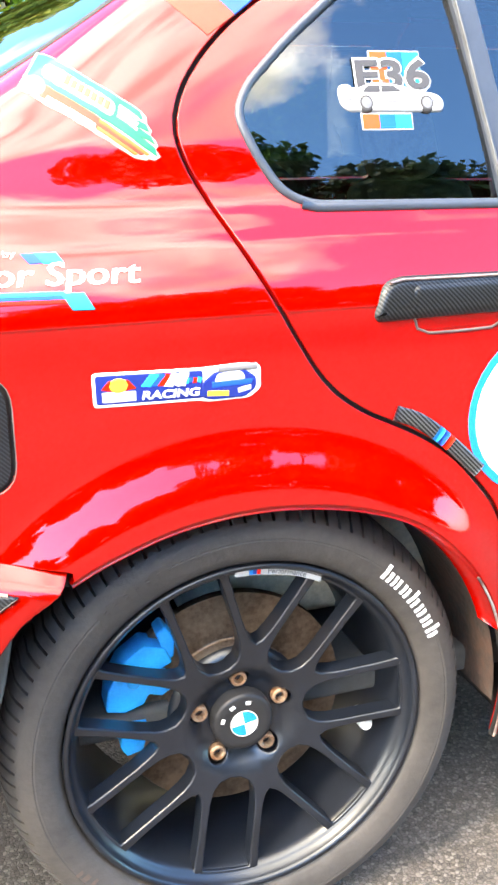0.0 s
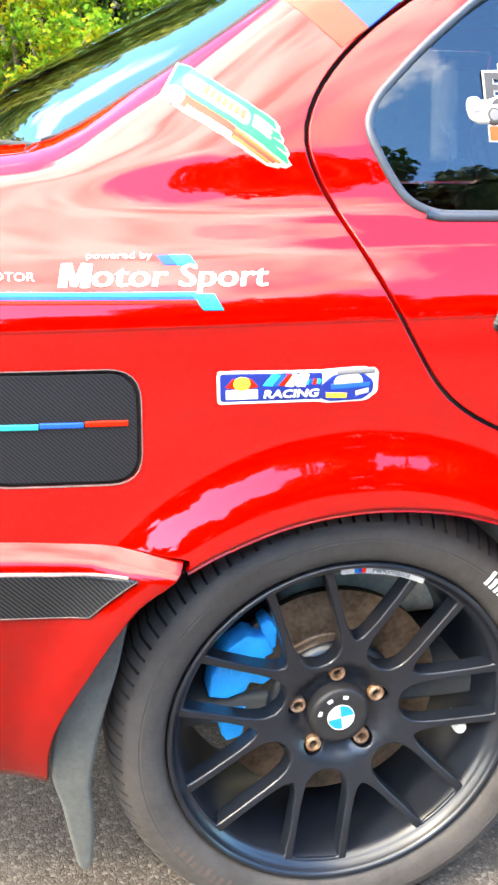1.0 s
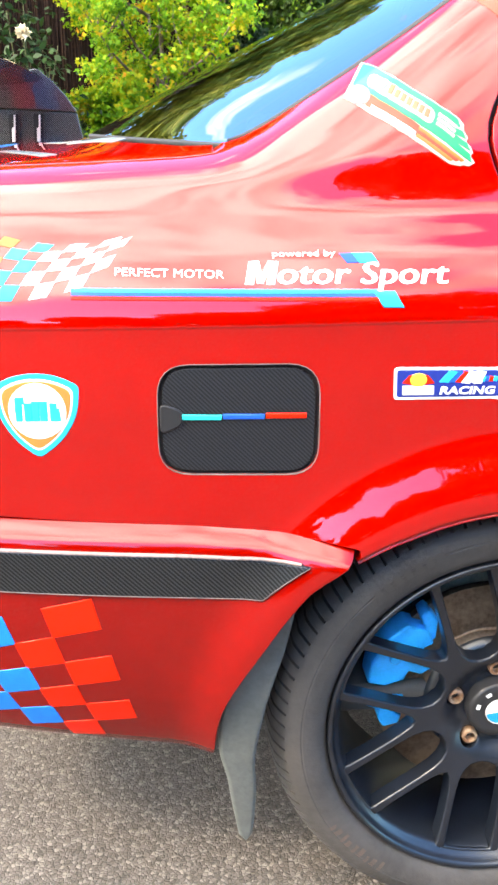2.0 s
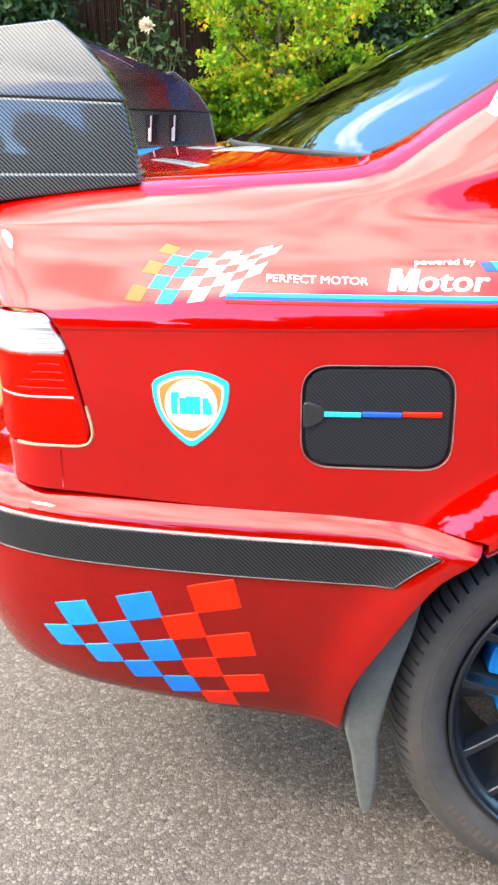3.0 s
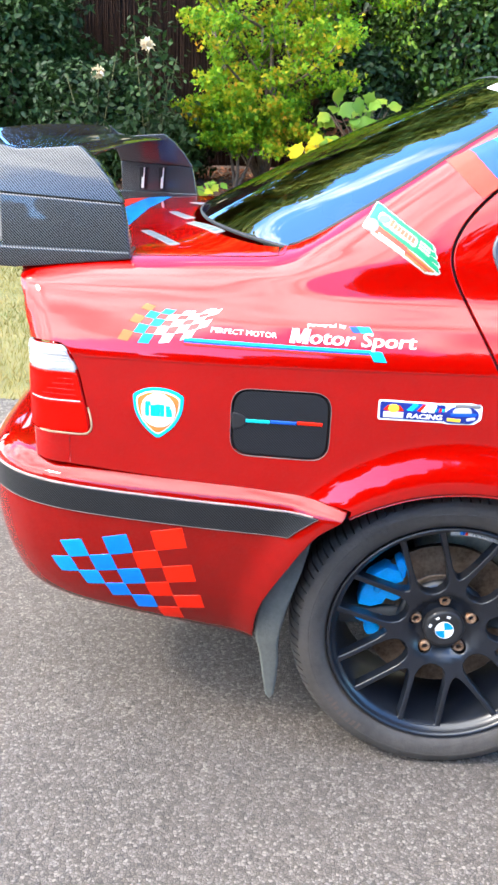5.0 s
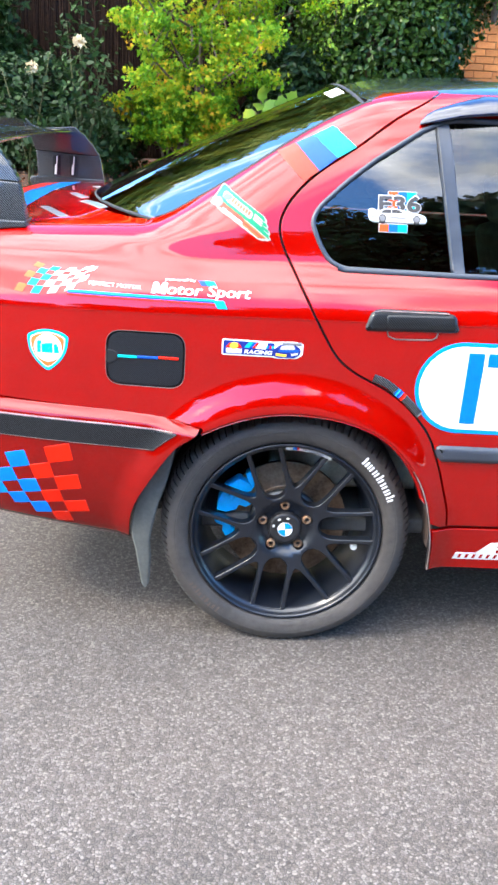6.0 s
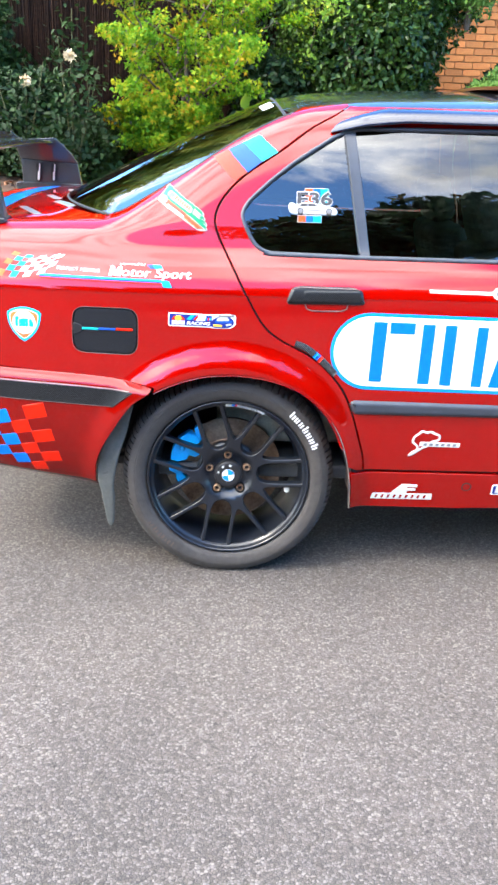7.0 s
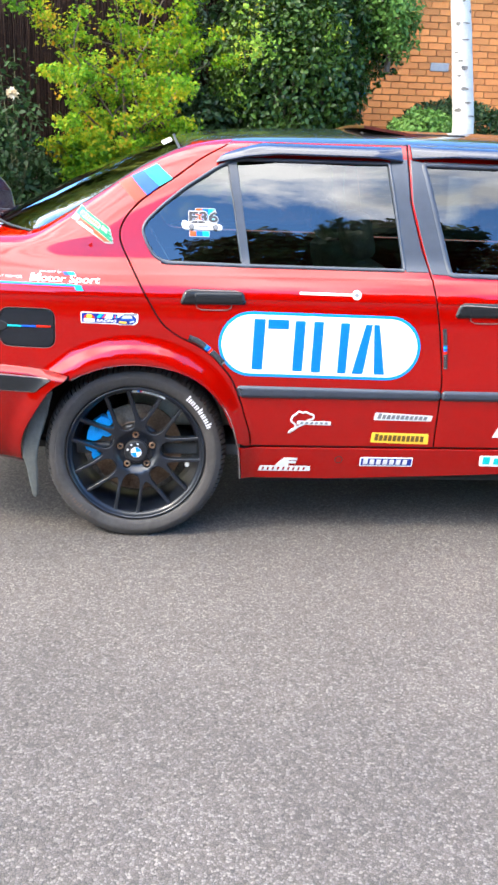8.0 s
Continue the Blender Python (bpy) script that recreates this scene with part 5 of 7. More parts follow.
# shield
def shield(k):
    return rounded([(-.562 + (x + .562) * k, .752 + (z - .752) * k) for x, z in
                    ((-.608, .783), (-.587, .794), (-.562, .7975), (-.536, .794), (-.514, .783), (-.517, .752), (-.534, .722), (-.563, .700), (-.590, .722), (-.606, .752))],
                   [.006, .02, .02, .02, .006, .02, .03, .008, .03, .02], 3)


lay = [(foil(shield(1.0), 0), CYAN), (foil(shield(.86), 1), WHITE), (foil(shield(.80), 2), ORANGE), (foil(ellipse((-.561, .755), .031, .031), 3), WHITE)]
for k, (x, h) in enumerate(((-.584, .026), (-.5735, .020), (-.565, .022), (-.556, .022), (-.545, .020))):
    lay.append((foil([(x, .744), (x + .0045, .744), (x + .0045, .744 + h), (x, .744 + h)], 4), CYAN))
lay.append((foil([(-.584, .765), (-.576, .765), (-.576, .770), (-.584, .770)], 4), CYAN))
lay.append((foil([(-.540, .744), (-.536, .744), (-.538, .758), (-.542, .758)], 4), CYAN))
sticker(quarter, "white and orange shield badge edged in blue", lay)

# oblong racing sticker
def in_quad(q, pts):
    """Points of a unit square set into the quad q (bottom left, bottom right, top right, top left)."""
    q = np.array(q, float)
    return [tuple((1 - u) * (1 - v) * q[0] + u * (1 - v) * q[1] + u * v * q[2] + (1 - u) * v * q[3]) for u, v in pts]


Q = [(-.163, .7605), (.020, .7570), (.021, .7905), (-.163, .7960)]
SILVER = ink("silver_foil", (.42, .45, .50), .25)
lay = [(foil(rounded(in_quad(Q, [(0, 0), (.62, 0), (.68, -.06), (.93, -.02), (1, .25), (1.0, 1.0), (.9, 1.1), (.62, 1), (0, 1)]), .004, 3), 0), WHITE),
       (foil(rounded(in_quad(Q, [(.018, .09), (.64, .09), (.64, .91), (.018, .91)]), .002, 2), 1), NAVY),
       (foil(in_quad(Q, [(.28, .55), (.33, .55), (.385, .88), (.335, .88)]), 2), CYAN),
       (foil(in_quad(Q, [(.33, .55), (.37, .55), (.425, .88), (.385, .88)]), 2), BLUE),
       (foil(in_quad(Q, [(.37, .55), (.41, .55), (.465, .88), (.425, .88)]), 2), SCARLET),
       (foil(in_quad(Q, [(.42, .52), (.455, .52), (.50, .88), (.465, .88)]), 3), WHITE),
       (foil(in_quad(Q, [(.49, .52), (.53, .52), (.555, .88), (.515, .88)]), 3), WHITE),
       (foil(in_quad(Q, [(.455, .66), (.50, .52), (.51, .60), (.475, .74)]), 3), WHITE),
       (text_mesh("RACING", in_quad(Q, [(.275, .17)])[0], in_quad(Q, [(.615, .17)])[0], .0085, slant=.2, bold=.03, lift=.0036), WHITE),
       (foil(in_quad(Q, [(.05, .52), (.10, .50), (.145, .62), (.19, .50), (.24, .52), (.20, .74), (.09, .74)]), 2), SCARLET),
       (foil(ellipse(in_quad(Q, [(.145, .62)])[0], .0085, .0058, 16), 3), YELLOW),
       (foil(in_quad(Q, [(.05, .16), (.24, .16), (.24, .40), (.05, .40)]), 2), PALE)]
for k in range(4):
    lay.append((foil(in_quad(Q, [(.535 + .025 * k, .58 + .04 * (k % 2)), (.552 + .025 * k, .58), (.560 + .025 * k, .70), (.543 + .025 * k, .72)]), 2), (CYAN, BLUE, SCARLET, CYAN)[k]))
lay += [(foil(rounded(in_quad(Q, [(.645, .10), (.70, .02), (.90, .05), (.965, .30), (.965, .62), (.90, .86), (.72, .82), (.645, .5)]), .003, 2), 2), NAVY),
        (foil(rounded(in_quad(Q, [(.72, .56), (.90, .62), (.88, .82), (.74, .78)]), .002, 2), 3), SILVER),
        (foil(in_quad(Q, [(.70, .40), (.94, .46), (.95, .56), (.70, .52)]), 3), BLUE),
        (foil(in_quad(Q, [(.67, .14), (.80, .11), (.80, .20), (.67, .24)]), 3), YELLOW),
        (foil(in_quad(Q, [(.86, .18), (.94, .28), (.94, .36), (.86, .26)]), 3), SILVER),
        (foil(in_quad(Q, [(.74, .90), (.98, .96), (.98, 1.02), (.74, .97)]), 3), GREY)]
sticker(quarter, "oblong navy racing sticker with a small car picture", lay)

FADED = ink("faded_orange_foil", (.34, .050, .030))
# slanted oil sticker on the pillar
C = [(-.202, 1.083), (-.088, 1.0085), (-.076, 1.056), (-.174, 1.123)]
TAN = ink("faded_print", (.24, .11, .06))
PALE_GREEN = ink("pale_green_foil", (.10, .55, .34))
OLD_WHITE, OIL_GREEN = ink("yellowed_white_foil", (.37, .35, .30)), ink("faded_green_foil", (.012, .22, .10))
lay = [(foil(in_quad(C, [(0, 0), (.98, 0), (1.08, .10), (1.10, .16), (1.15, .20), (1.20, .34), (1.15, .42), (1.17, .52), (1.14, .60), (1.09, .64), (1.10, .75), (1.05, .82), (1.04, .95), (.98, 1.01), (0, 1)]), 0), OLD_WHITE),
       (foil(in_quad(C, [(.02, .38), (.82, .38), (1.17, .31), (1.14, .43), (1.0, .49), (1.14, .53), (1.10, .61), (.96, .63), (1.08, .70), (1.04, .79), (.93, .76), (1.01, .86), (.97, .97), (.02, .97)]), 1), OIL_GREEN),
       (foil(rounded(in_quad(C, [(.12, .51), (.74, .52), (.74, .82), (.11, .82)]), .006, 3), 2), OLD_WHITE),
       (foil(ellipse(in_quad(C, [(.20, .66)])[0], .009, .0055, 16), 3), PALE_GREEN),
       (foil(in_quad(C, [(.04, .12), (.17, .10), (.64, .12), (.64, .33), (.20, .35), (.04, .36)]), 1), FADED),
       (foil(in_quad(C, [(.22, .07), (.62, .07), (.62, .15), (.22, .15)]), 2), PALE),
       (foil(ellipse(in_quad(C, [(.10, .23)])[0], .0100, .0100, 18), 2), GREY),
       (foil(ellipse(in_quad(C, [(.10, .23)])[0], .0065, .0065, 14), 3), OLD_WHITE)]
for k in range(7):
    u = .30 + .060 * k
    lay.append((foil(in_quad(C, [(u, .60), (u + .026, .60), (u + .032, .78 if k else .82), (u + .006, .78 if k else .82)]), 3), TAN))
for k in range(3):
    lay.append((foil(in_quad(C, [(.78, .60 + .10 * k), (.97, .565 + .11 * k), (.97, .595 + .11 * k), (.78, .635 + .10 * k)]), 2), OLD_WHITE))
    lay.append((foil(in_quad(C, [(.64, .10 + .08 * k), (.98 + .05 * k, .06 + .07 * k), (1.0 + .05 * k, .10 + .07 * k), (.64, .15 + .08 * k)]), 1), (GOLD, FADED, GOLD)[k]))
sticker(quarter, "slanted white and green oil sticker with orange bars", lay)

# three colour bands over the rear pillar
for q, m in (([(.030, 1.238), (.074, 1.260), (.127, 1.217), (.085, 1.192)], TEAL), ([(-.011, 1.219), (.0295, 1.238), (.0845, 1.192), (.044, 1.162)], BLUE),
             ([(-.053, 1.199), (-.0115, 1.219), (.0435, 1.162), (.009, 1.139)], FADED)):
    part("colour_band", foil(q, 0), m, quarter)

# big oval on the rear door
def oval(d):
    x0, x1, z0, z1 = .286 + d, .963 - d, .590 + d, .806 - d
    r = (z1 - z0) / 2
    out = [(x1 - r + r * math.sin(math.pi * i / 18), (z0 + z1) / 2 - .003 - r * math.cos(math.pi * i / 18)) for i in range(19)]
    out += [(x0 + r - r * math.sin(math.pi * i / 18), (z0 + z1) / 2 + .003 + r * math.cos(math.pi * i / 18)) for i in range(19)]
    return out


lay = [(foil(oval(0), 0), SKYBLUE), (foil(oval(.010), 1), WHITE)]
BAR = ink("bright_blue_foil", (.0, .15, .60))
B = [(.398, .614), (.846, .606), (.846, .778), (.398, .785)]
def bars(shapes):
    return [(foil(in_quad(B, s_), 2), BAR) for s_ in shapes]


lay += bars([[(.0, .02), (.075, .02), (.090, 1.0), (.012, 1.0)], [(.112, .83), (.262, .83), (.264, 1.0), (.114, 1.0)],
             [(.305, .01), (.375, .01), (.387, .99), (.316, .99)],
             [(.445, 0), (.512, 0), (.522, .99), (.455, .99)], [(.645, 0), (.705, 0), (.718, .98), (.655, .98)],
             [(.755, 0), (.835, 0), (.888, .97), (.842, .97)], [(.902, .97), (.940, .97), (1.0, 0), (.925, 0)]])
sticker(rear_door, "white oval with blue edge and thick blue bars", lay)

# carbon edge guards with three colours
for line, par in (([(.187, .7190), (.215, .7085), (.242, .690), (.275, .662), (.304, .634)], rear_door), ([(1.040, .766), (1.049, .700), (1.056, .630)], front_door)):
    L = smooth_line(line, step=.01)
    k = len(L)
    g = part("edge_guard", strip_mesh("edge_guard", to_w(L), .019 if par is rear_door else .013, .003, .002), CARBON_FINE, par, "carbon-look edge guard with colour flashes")
    for i, m in enumerate((SKYBLUE, BLUE, SCARLET)):
        a = int(k * (.42 + .06 * i))
        part("flash", strip_mesh("flash", to_w(L[a:a + 2]), .0188 if par is rear_door else .0135, .0042, .001), m, g)

# small sponsor stickers on the lower door and the sill
def bar_sticker(parent, q, ground, marks, ink_m, label, frame=None, n=8):
    lay = [(foil(rounded(q, .003, 2), 0), ground)]
    if frame:
        lay.append((foil(in_quad(q, [(.02, .12), (.98, .12), (.98, .88), (.02, .88)]), 1), frame))
    for k in range(n):
        u = .06 + .88 * k / n
        lay.append((foil(in_quad(q, [(u, .22), (u + .60 * .88 / n, .22), (u + .66 * .88 / n, .78 if k else .9), (u + .06 / n, .78 if k else .9)]), 2), ink_m))
    sticker(parent, label, lay)


UMBER = ink("umber_ink", (.13, .075, .02))
bar_sticker(rear_door, [(.825, .444), (1.025, .442), (1.030, .461), (.831, .4705)], PALE, 0, GREY, "pale slanted sponsor strip with grey bars", n=11)
bar_sticker(rear_door, [(.822, .361), (1.024, .356), (1.023, .393), (.825, .397)], YELLOW, 0, UMBER, "yellow sponsor plate with brown bars", n=11)
bar_sticker(sill, [(.792, .2685), (.978, .2685), (.979, .302), (.793, .302)], WHITE, 0, PALE, "white-edged sponsor strip in navy", NAVY, 7)
bar_sticker(sill, [(1.221, .2735), (1.40, .270), (1.40, .311), (1.218, .313)], WHITE, 0, TEAL, "white sponsor plate with teal bars", None, 4)
lay = [(foil(in_quad([(.435, .2465), (.617, .2465), (.617, .265), (.436, .265)], [(.0, .0), (1, 0), (1, 1), (.03, 1)]), 0), PALE)]
for k in range(9):
    lay.append((foil([(.447 + .018 * k, .250), (.452 + .018 * k, .250), (.456 + .018 * k, .261), (.451 + .018 * k, .261)], 1), RED))
lay.append((foil([(.492, .266), (.525, .297), (.570, .296), (.570, .289), (.541, .288), (.541, .283), (.566, .283), (.566, .276), (.541, .276), (.541, .266)], 0), PALE))
sticker(sill, "white tuner sticker of slanted shapes", lay)
track = smooth_line([(.533, .392), (.545, .405), (.556, .412), (.553, .425), (.541, .436), (.545, .452), (.558, .463), (.566, .470), (.580, .466), (.590, .469), (.604, .462), (.616, .458), (.615, .444), (.598, .439),
                     (.585, .425), (.566, .415), (.550, .402)], True, .006)
lay = [(strip_mesh("track", clean2(to_w(track)), .0065, .0014, .0005, closed=True), PALE), (foil([(.560, .4245), (.677, .4225), (.678, .434), (.563, .436)], 1), PALE)]
for k in range(6):
    lay.append((foil([(.572 + .017 * k, .4265), (.581 + .017 * k, .4263), (.583 + .017 * k, .4325), (.574 + .017 * k, .4327)], 2), GREY))
sticker(rear_door, "pale outline of a race track with a name bar", lay)
sticker(rear_door, "pale strip ending in a round inspection mark", [(foil(box_line((.549, .8715), (.726, .8695), .0075), 0), PALE), (foil(ellipse((.738, .8695), .0145, .0145, 22), 1), PALE),
                    (foil(ellipse((.738, .8695), .006, .006, 14), 2), GREY)])
sticker(front_door, "white slanted sponsor shape", [(foil([(1.250, .385), (1.38, .385), (1.38, .430), (1.272, .430)], 0), PALE)])
# picture sticker on the quarter window
def gfoil(o, level):
    return foil(o, level, f=pane_skin, base=.0009)


def on_glass(u, v):
    """From the sticker's own sheet (200 wide) to its place on the quarter window."""
    return (.162 + u * .00065, 1.038 + v * .00043)


def gshape(pts, level, r=0.0):
    o = [on_glass(u, v) for u, v in pts]
    return gfoil(rounded(o, r, 2) if r else o, level)


DIM = ink("dim_grey_foil", (.06, .057, .057))
BAND = (ink("soft_orange_foil", (.52, .075, .018)), ink("soft_blue_foil", (.006, .10, .40)), ink("soft_cyan_foil", (.0, .36, .46)))
PANE_WHITE = ink("greyed_white_foil", (.46, .46, .46))
lay = [(text_mesh("E36", (.181, 1.0800), (.281, 1.0815), .0345, bold=.06, f=pane_skin, lift=.0020), PANE_WHITE),
       (gfoil([(.2035, 1.085), (.2690, 1.085), (.2690, 1.1255), (.2035, 1.1250)], 0), PANE_WHITE), (gfoil([(.1850, 1.0365), (.2505, 1.0365), (.2505, 1.055), (.1850, 1.055)], 0), PANE_WHITE)]
for k, m in enumerate(BAND):
    lay.append((gfoil([(.2050 + .0209 * k, 1.075), (.2259 + .0209 * k, 1.075), (.2259 + .0209 * k, 1.1240), (.2050 + .0209 * k, 1.1237)], 1), m))
    lay.append((gfoil([(.1864 + .0209 * k, 1.0380), (.2073 + .0209 * k, 1.0380), (.2073 + .0209 * k, 1.053), (.1864 + .0209 * k, 1.053)], 1), m))
lay += [(text_mesh("E36", (.183, 1.0815), (.279, 1.0830), .0315, bold=.03, f=pane_skin, lift=.0032), DIM),
        (gshape([(2, 106), (0, 86), (4, 62), (16, 51), (196, 50), (199, 65), (194, 77), (180, 85), (142, 93), (112, 108), (86, 112), (54, 110), (30, 98), (18, 97), (16, 106)], 5, .003), PANE_WHITE),
        (gshape([(42, 94), (54, 106), (74, 107), (75, 94)], 6), DIM), (gshape([(79, 94), (79, 107), (104, 106), (116, 96)], 6), DIM),
        (gshape([(6, 72), (34, 71), (34, 69), (6, 70)], 6), GREY), (gshape([(60, 70), (150, 69), (150, 67), (60, 68)], 6), GREY), (gshape([(176, 71), (196, 69), (196, 67), (176, 68)], 6), GREY),
        (gshape([(180, 80), (192, 77), (193, 72), (182, 75)], 6), PALE)]
for u in (46, 167):
    c = on_glass(u, 64)
    lay += [(gfoil(ellipse(c, .0074, .0074, 18), 6), DIM), (gfoil(ellipse(c, .0052, .0052, 16), 7), GREY), (gfoil(ellipse(c, .0022, .0022, 10), 8), GREY)]
sticker(rear_pane, "window sticker of a white car with colour bands", lay)

# chequers on the bumper
CHEQ_X = (-0.75028, 0.03995, 0.01499, 0.00121, -0.00115, -0.00021)
CHEQ_Z = (0.47596, 0.01027, -0.03478, 0.00015, -0.00135, 0.0011)


def waved(cx, cz, i, j):
    """A corner of a waving chequered sheet: column i, row j."""
    t = (1, i, j, i * i, i * j, j * j)
    return (sum(a * b for a, b in zip(cx, t)), sum(a * b for a, b in zip(cz, t)))


lay = []
for i, j in ((0, 0), (2, 0), (4, 0), (-1, 1), (1, 1), (3, 1), (0, 2), (2, 2), (4, 2), (1, 3), (3, 3), (2, 4), (4, 4), (3, 5)):
    m = SCARLET if i > 2 else SKYBLUE if i < 1 else MIDBLUE
    wide = 1.15 if i == 4 else .995
    cell = [waved(CHEQ_X, CHEQ_Z, i + a * wide, j + b * .995) for a, b in ((0, 1), (1, 1), (1, 0), (0, 0))]
    me = panel_mesh("foil", clean2(to_b(straight(cell, True, .012))), f=bumper, gap=0, depth=.0006, edge=.0001, lift=.0010, cell=.010)
    lay.append((me, m))
sticker(bumper_part, "chequered flag squares in light blue, blue and red", lay)

# badges and stripes on the boot lid
def on_boot(pts):
    pts = np.asarray(pts, float)
    far = pts[:, 1] > HALF
    v = w_of(pts[:, 0], np.where(far, 2 * HALF - pts[:, 1], pts[:, 1]), 1) - KW[-1]
    return np.stack([pts[:, 0], np.where(far, -v, v)], 1)


def bfoil(o, level=0):
    return foil(o, level, f=full_top, conv=on_boot)


TEAL_GREY = ink("grey_teal_print", (.09, .13, .135))
STRIP = ink("worn_pale_foil", (.21, .215, .21))
for a, b in (((-.644, .439), (-.559, .257)), ((-.558, .541), (-.476, .344)), ((-.623, .763), (-.562, .606)), ((-.600, 1.05), (-.548, .90))):
    lay = [(bfoil(box_line(a, b, .021)), STRIP)]
    for k in range(5):
        t = .12 + .17 * k
        p = (a[0] + (b[0] - a[0]) * t, a[1] + (b[1] - a[1]) * t)
        q = (a[0] + (b[0] - a[0]) * (t + .10), a[1] + (b[1] - a[1]) * (t + .10))
        lay.append((bfoil(box_line(p, q, .011), 1), TEAL_GREY))
    sticker(boot_lid, "small white sponsor strip on the boot", lay)
for x0, x1, m in ((-.766, -.694, SKYBLUE), (-.832, -.768, SCARLET)):
    part("boot_stripe", bfoil([(x0, .26), (x1, .26), (x1 - .006, 1.38), (x0 - .006, 1.38)]), m, boot_lid)

# ---------------------------------------------------------------- ground
def profile_sheet(name, prof, x0, x1, nx, mat, label, wob=0.0, seed=1):
    """A sheet drawn along x from a cross profile of (y, z)."""
    rnd = random.Random(seed)
    bm = bmesh.new()
    rows = []
    for i in range(nx + 1):
        x = x0 + (x1 - x0) * i / nx
        rows.append([bm.verts.new((x, y, z + (rnd.uniform(-wob, wob) if 0 < j < len(prof) - 1 else 0))) for j, (y, z) in enumerate(prof)])
    for i in range(nx):
        for j in range(len(prof) - 1):
            bm.faces.new((rows[i][j], rows[i + 1][j], rows[i + 1][j + 1], rows[i][j + 1]))
    return tagged(part(name, bm, mat), label, kind="structure")


def stone_material(name, dark, mid, pale, size, rough=.85, bump=.6, patch=.25):
    """Rolled aggregate: chips of stone of several greys set in a darker binder."""
    m = bpy.data.materials.new(name)
    m.use_nodes = True
    nodes, links = m.node_tree.nodes, m.node_tree.links
    p = nodes["Principled BSDF"]
    p.inputs["Roughness"].default_value = rough
    co = nodes.new("ShaderNodeTexCoord")
    v = nodes.new("ShaderNodeTexVoronoi")
    v.inputs["Scale"].default_value = 1 / size
    links.new(co.outputs["Object"], v.inputs["Vector"])
    v2 = nodes.new("ShaderNodeTexVoronoi")
    v2.feature = "DISTANCE_TO_EDGE"
    v2.inputs["Scale"].default_value = 1 / size
    links.new(co.outputs["Object"], v2.inputs["Vector"])
    sep = nodes.new("ShaderNodeSeparateColor")
    links.new(v.outputs["Color"], sep.inputs["Color"])
    ramp = nodes.new("ShaderNodeValToRGB")
    e = ramp.color_ramp.elements
    e[0].position, e[0].color = 0.0, (*dark, 1)
    e[1].position, e[1].color = 1.0, (*pale, 1)
    k = ramp.color_ramp.elements.new(.66)
    k.color = (*mid, 1)
    links.new(sep.outputs["Red"], ramp.inputs["Fac"])
    edge = nodes.new("ShaderNodeMapRange")
    edge.inputs["From Min"].default_value, edge.inputs["From Max"].default_value = 0.0, 0.16
    edge.inputs["To Min"].default_value, edge.inputs["To Max"].default_value = 0.42, 1.0
    links.new(v2.outputs["Distance"], edge.inputs["Value"])
    big = nodes.new("ShaderNodeTexNoise")
    big.inputs["Scale"].default_value, big.inputs["Detail"].default_value = 1.3, 5
    links.new(co.outputs["Object"], big.inputs["Vector"])
    br = nodes.new("ShaderNodeMapRange")
    br.inputs["From Min"].default_value, br.inputs["From Max"].default_value = .3, .7
    br.inputs["To Min"].default_value, br.inputs["To Max"].default_value = 1 - patch, 1 + patch
    links.new(big.outputs["Fac"], br.inputs["Value"])
    mul = nodes.new("ShaderNodeMath")
    mul.operation = "MULTIPLY"
    links.new(edge.outputs["Result"], mul.inputs[0])
    links.new(br.outputs["Result"], mul.inputs[1])
    mix = nodes.new("ShaderNodeVectorMath")
    mix.operation = "SCALE"
    links.new(ramp.outputs["Color"], mix.inputs[0])
    links.new(mul.outputs[0], mix.inputs["Scale"])
    links.new(mix.outputs["Vector"], p.inputs["Base Color"])
    b = nodes.new("ShaderNodeBump")
    b.inputs["Strength"].default_value, b.inputs["Distance"].default_value = bump, size * .6
    links.new(edge.outputs["Result"], b.inputs["Height"])
    links.new(b.outputs["Normal"], p.inputs["Normal"])
    return m


ROAD = stone_material("road_asphalt", (.078, .065, .056), (.126, .107, .093), (.198, .172, .151), .0062, bump=.9, patch=.16)
PATH_M = stone_material("path_asphalt", (.055, .051, .048), (.085, .080, .075), (.135, .127, .118), .010)
KERB_M = stone_material("kerb_concrete", (.085, .075, .062), (.138, .122, .102), (.20, .18, .152), .011, bump=.5, patch=.22)
LAWN = material("lawn_soil", (.17, .145, .055), .95, rgb2=(.095, .105, .032), scale=3.0, bump=.5, bump_scale=120)
SOIL = material("bed_soil", (.10, .055, .035), .95, rgb2=(.045, .028, .02), scale=9, bump=.6, bump_scale=60)
profile_sheet("road", [(-14, .02), (-8, .0), (-4, 0), (-2, 0), (-1, 0), (0, 0), (1.34, -.004)], -70, 70, 40, ROAD, "grey asphalt road")
profile_sheet("gutter", [(1.34, -.004), (1.352, .002), (1.62, -.006), (1.66, -.002), (1.78, .03), (1.92, .078), (2.04, .098), (2.12, .100)], -70, 70, 200, KERB_M, "pale concrete gutter with a rolled kerb", .0015)
profile_sheet("lawn", [(2.12, .098), (2.16, .112), (2.6, .135), (3.4, .19), (4.4, .25), (5.45, .305)], -70, 70, 240, LAWN, "dry yellowish grass verge", .008, 2)
profile_sheet("footpath", [(5.45, .300), (5.47, .312), (6.0, .345), (6.42, .385)], -70, 70, 60, PATH_M, "grey asphalt footpath")
profile_sheet("garden_bed", [(6.42, .38), (6.46, .40), (6.7, .50), (6.95, .60), (7.3, .68), (8.4, .74), (10.5, .8), (60, 1.0)], -70, 70, 160, SOIL, "brown mulched garden bed", .015, 3)
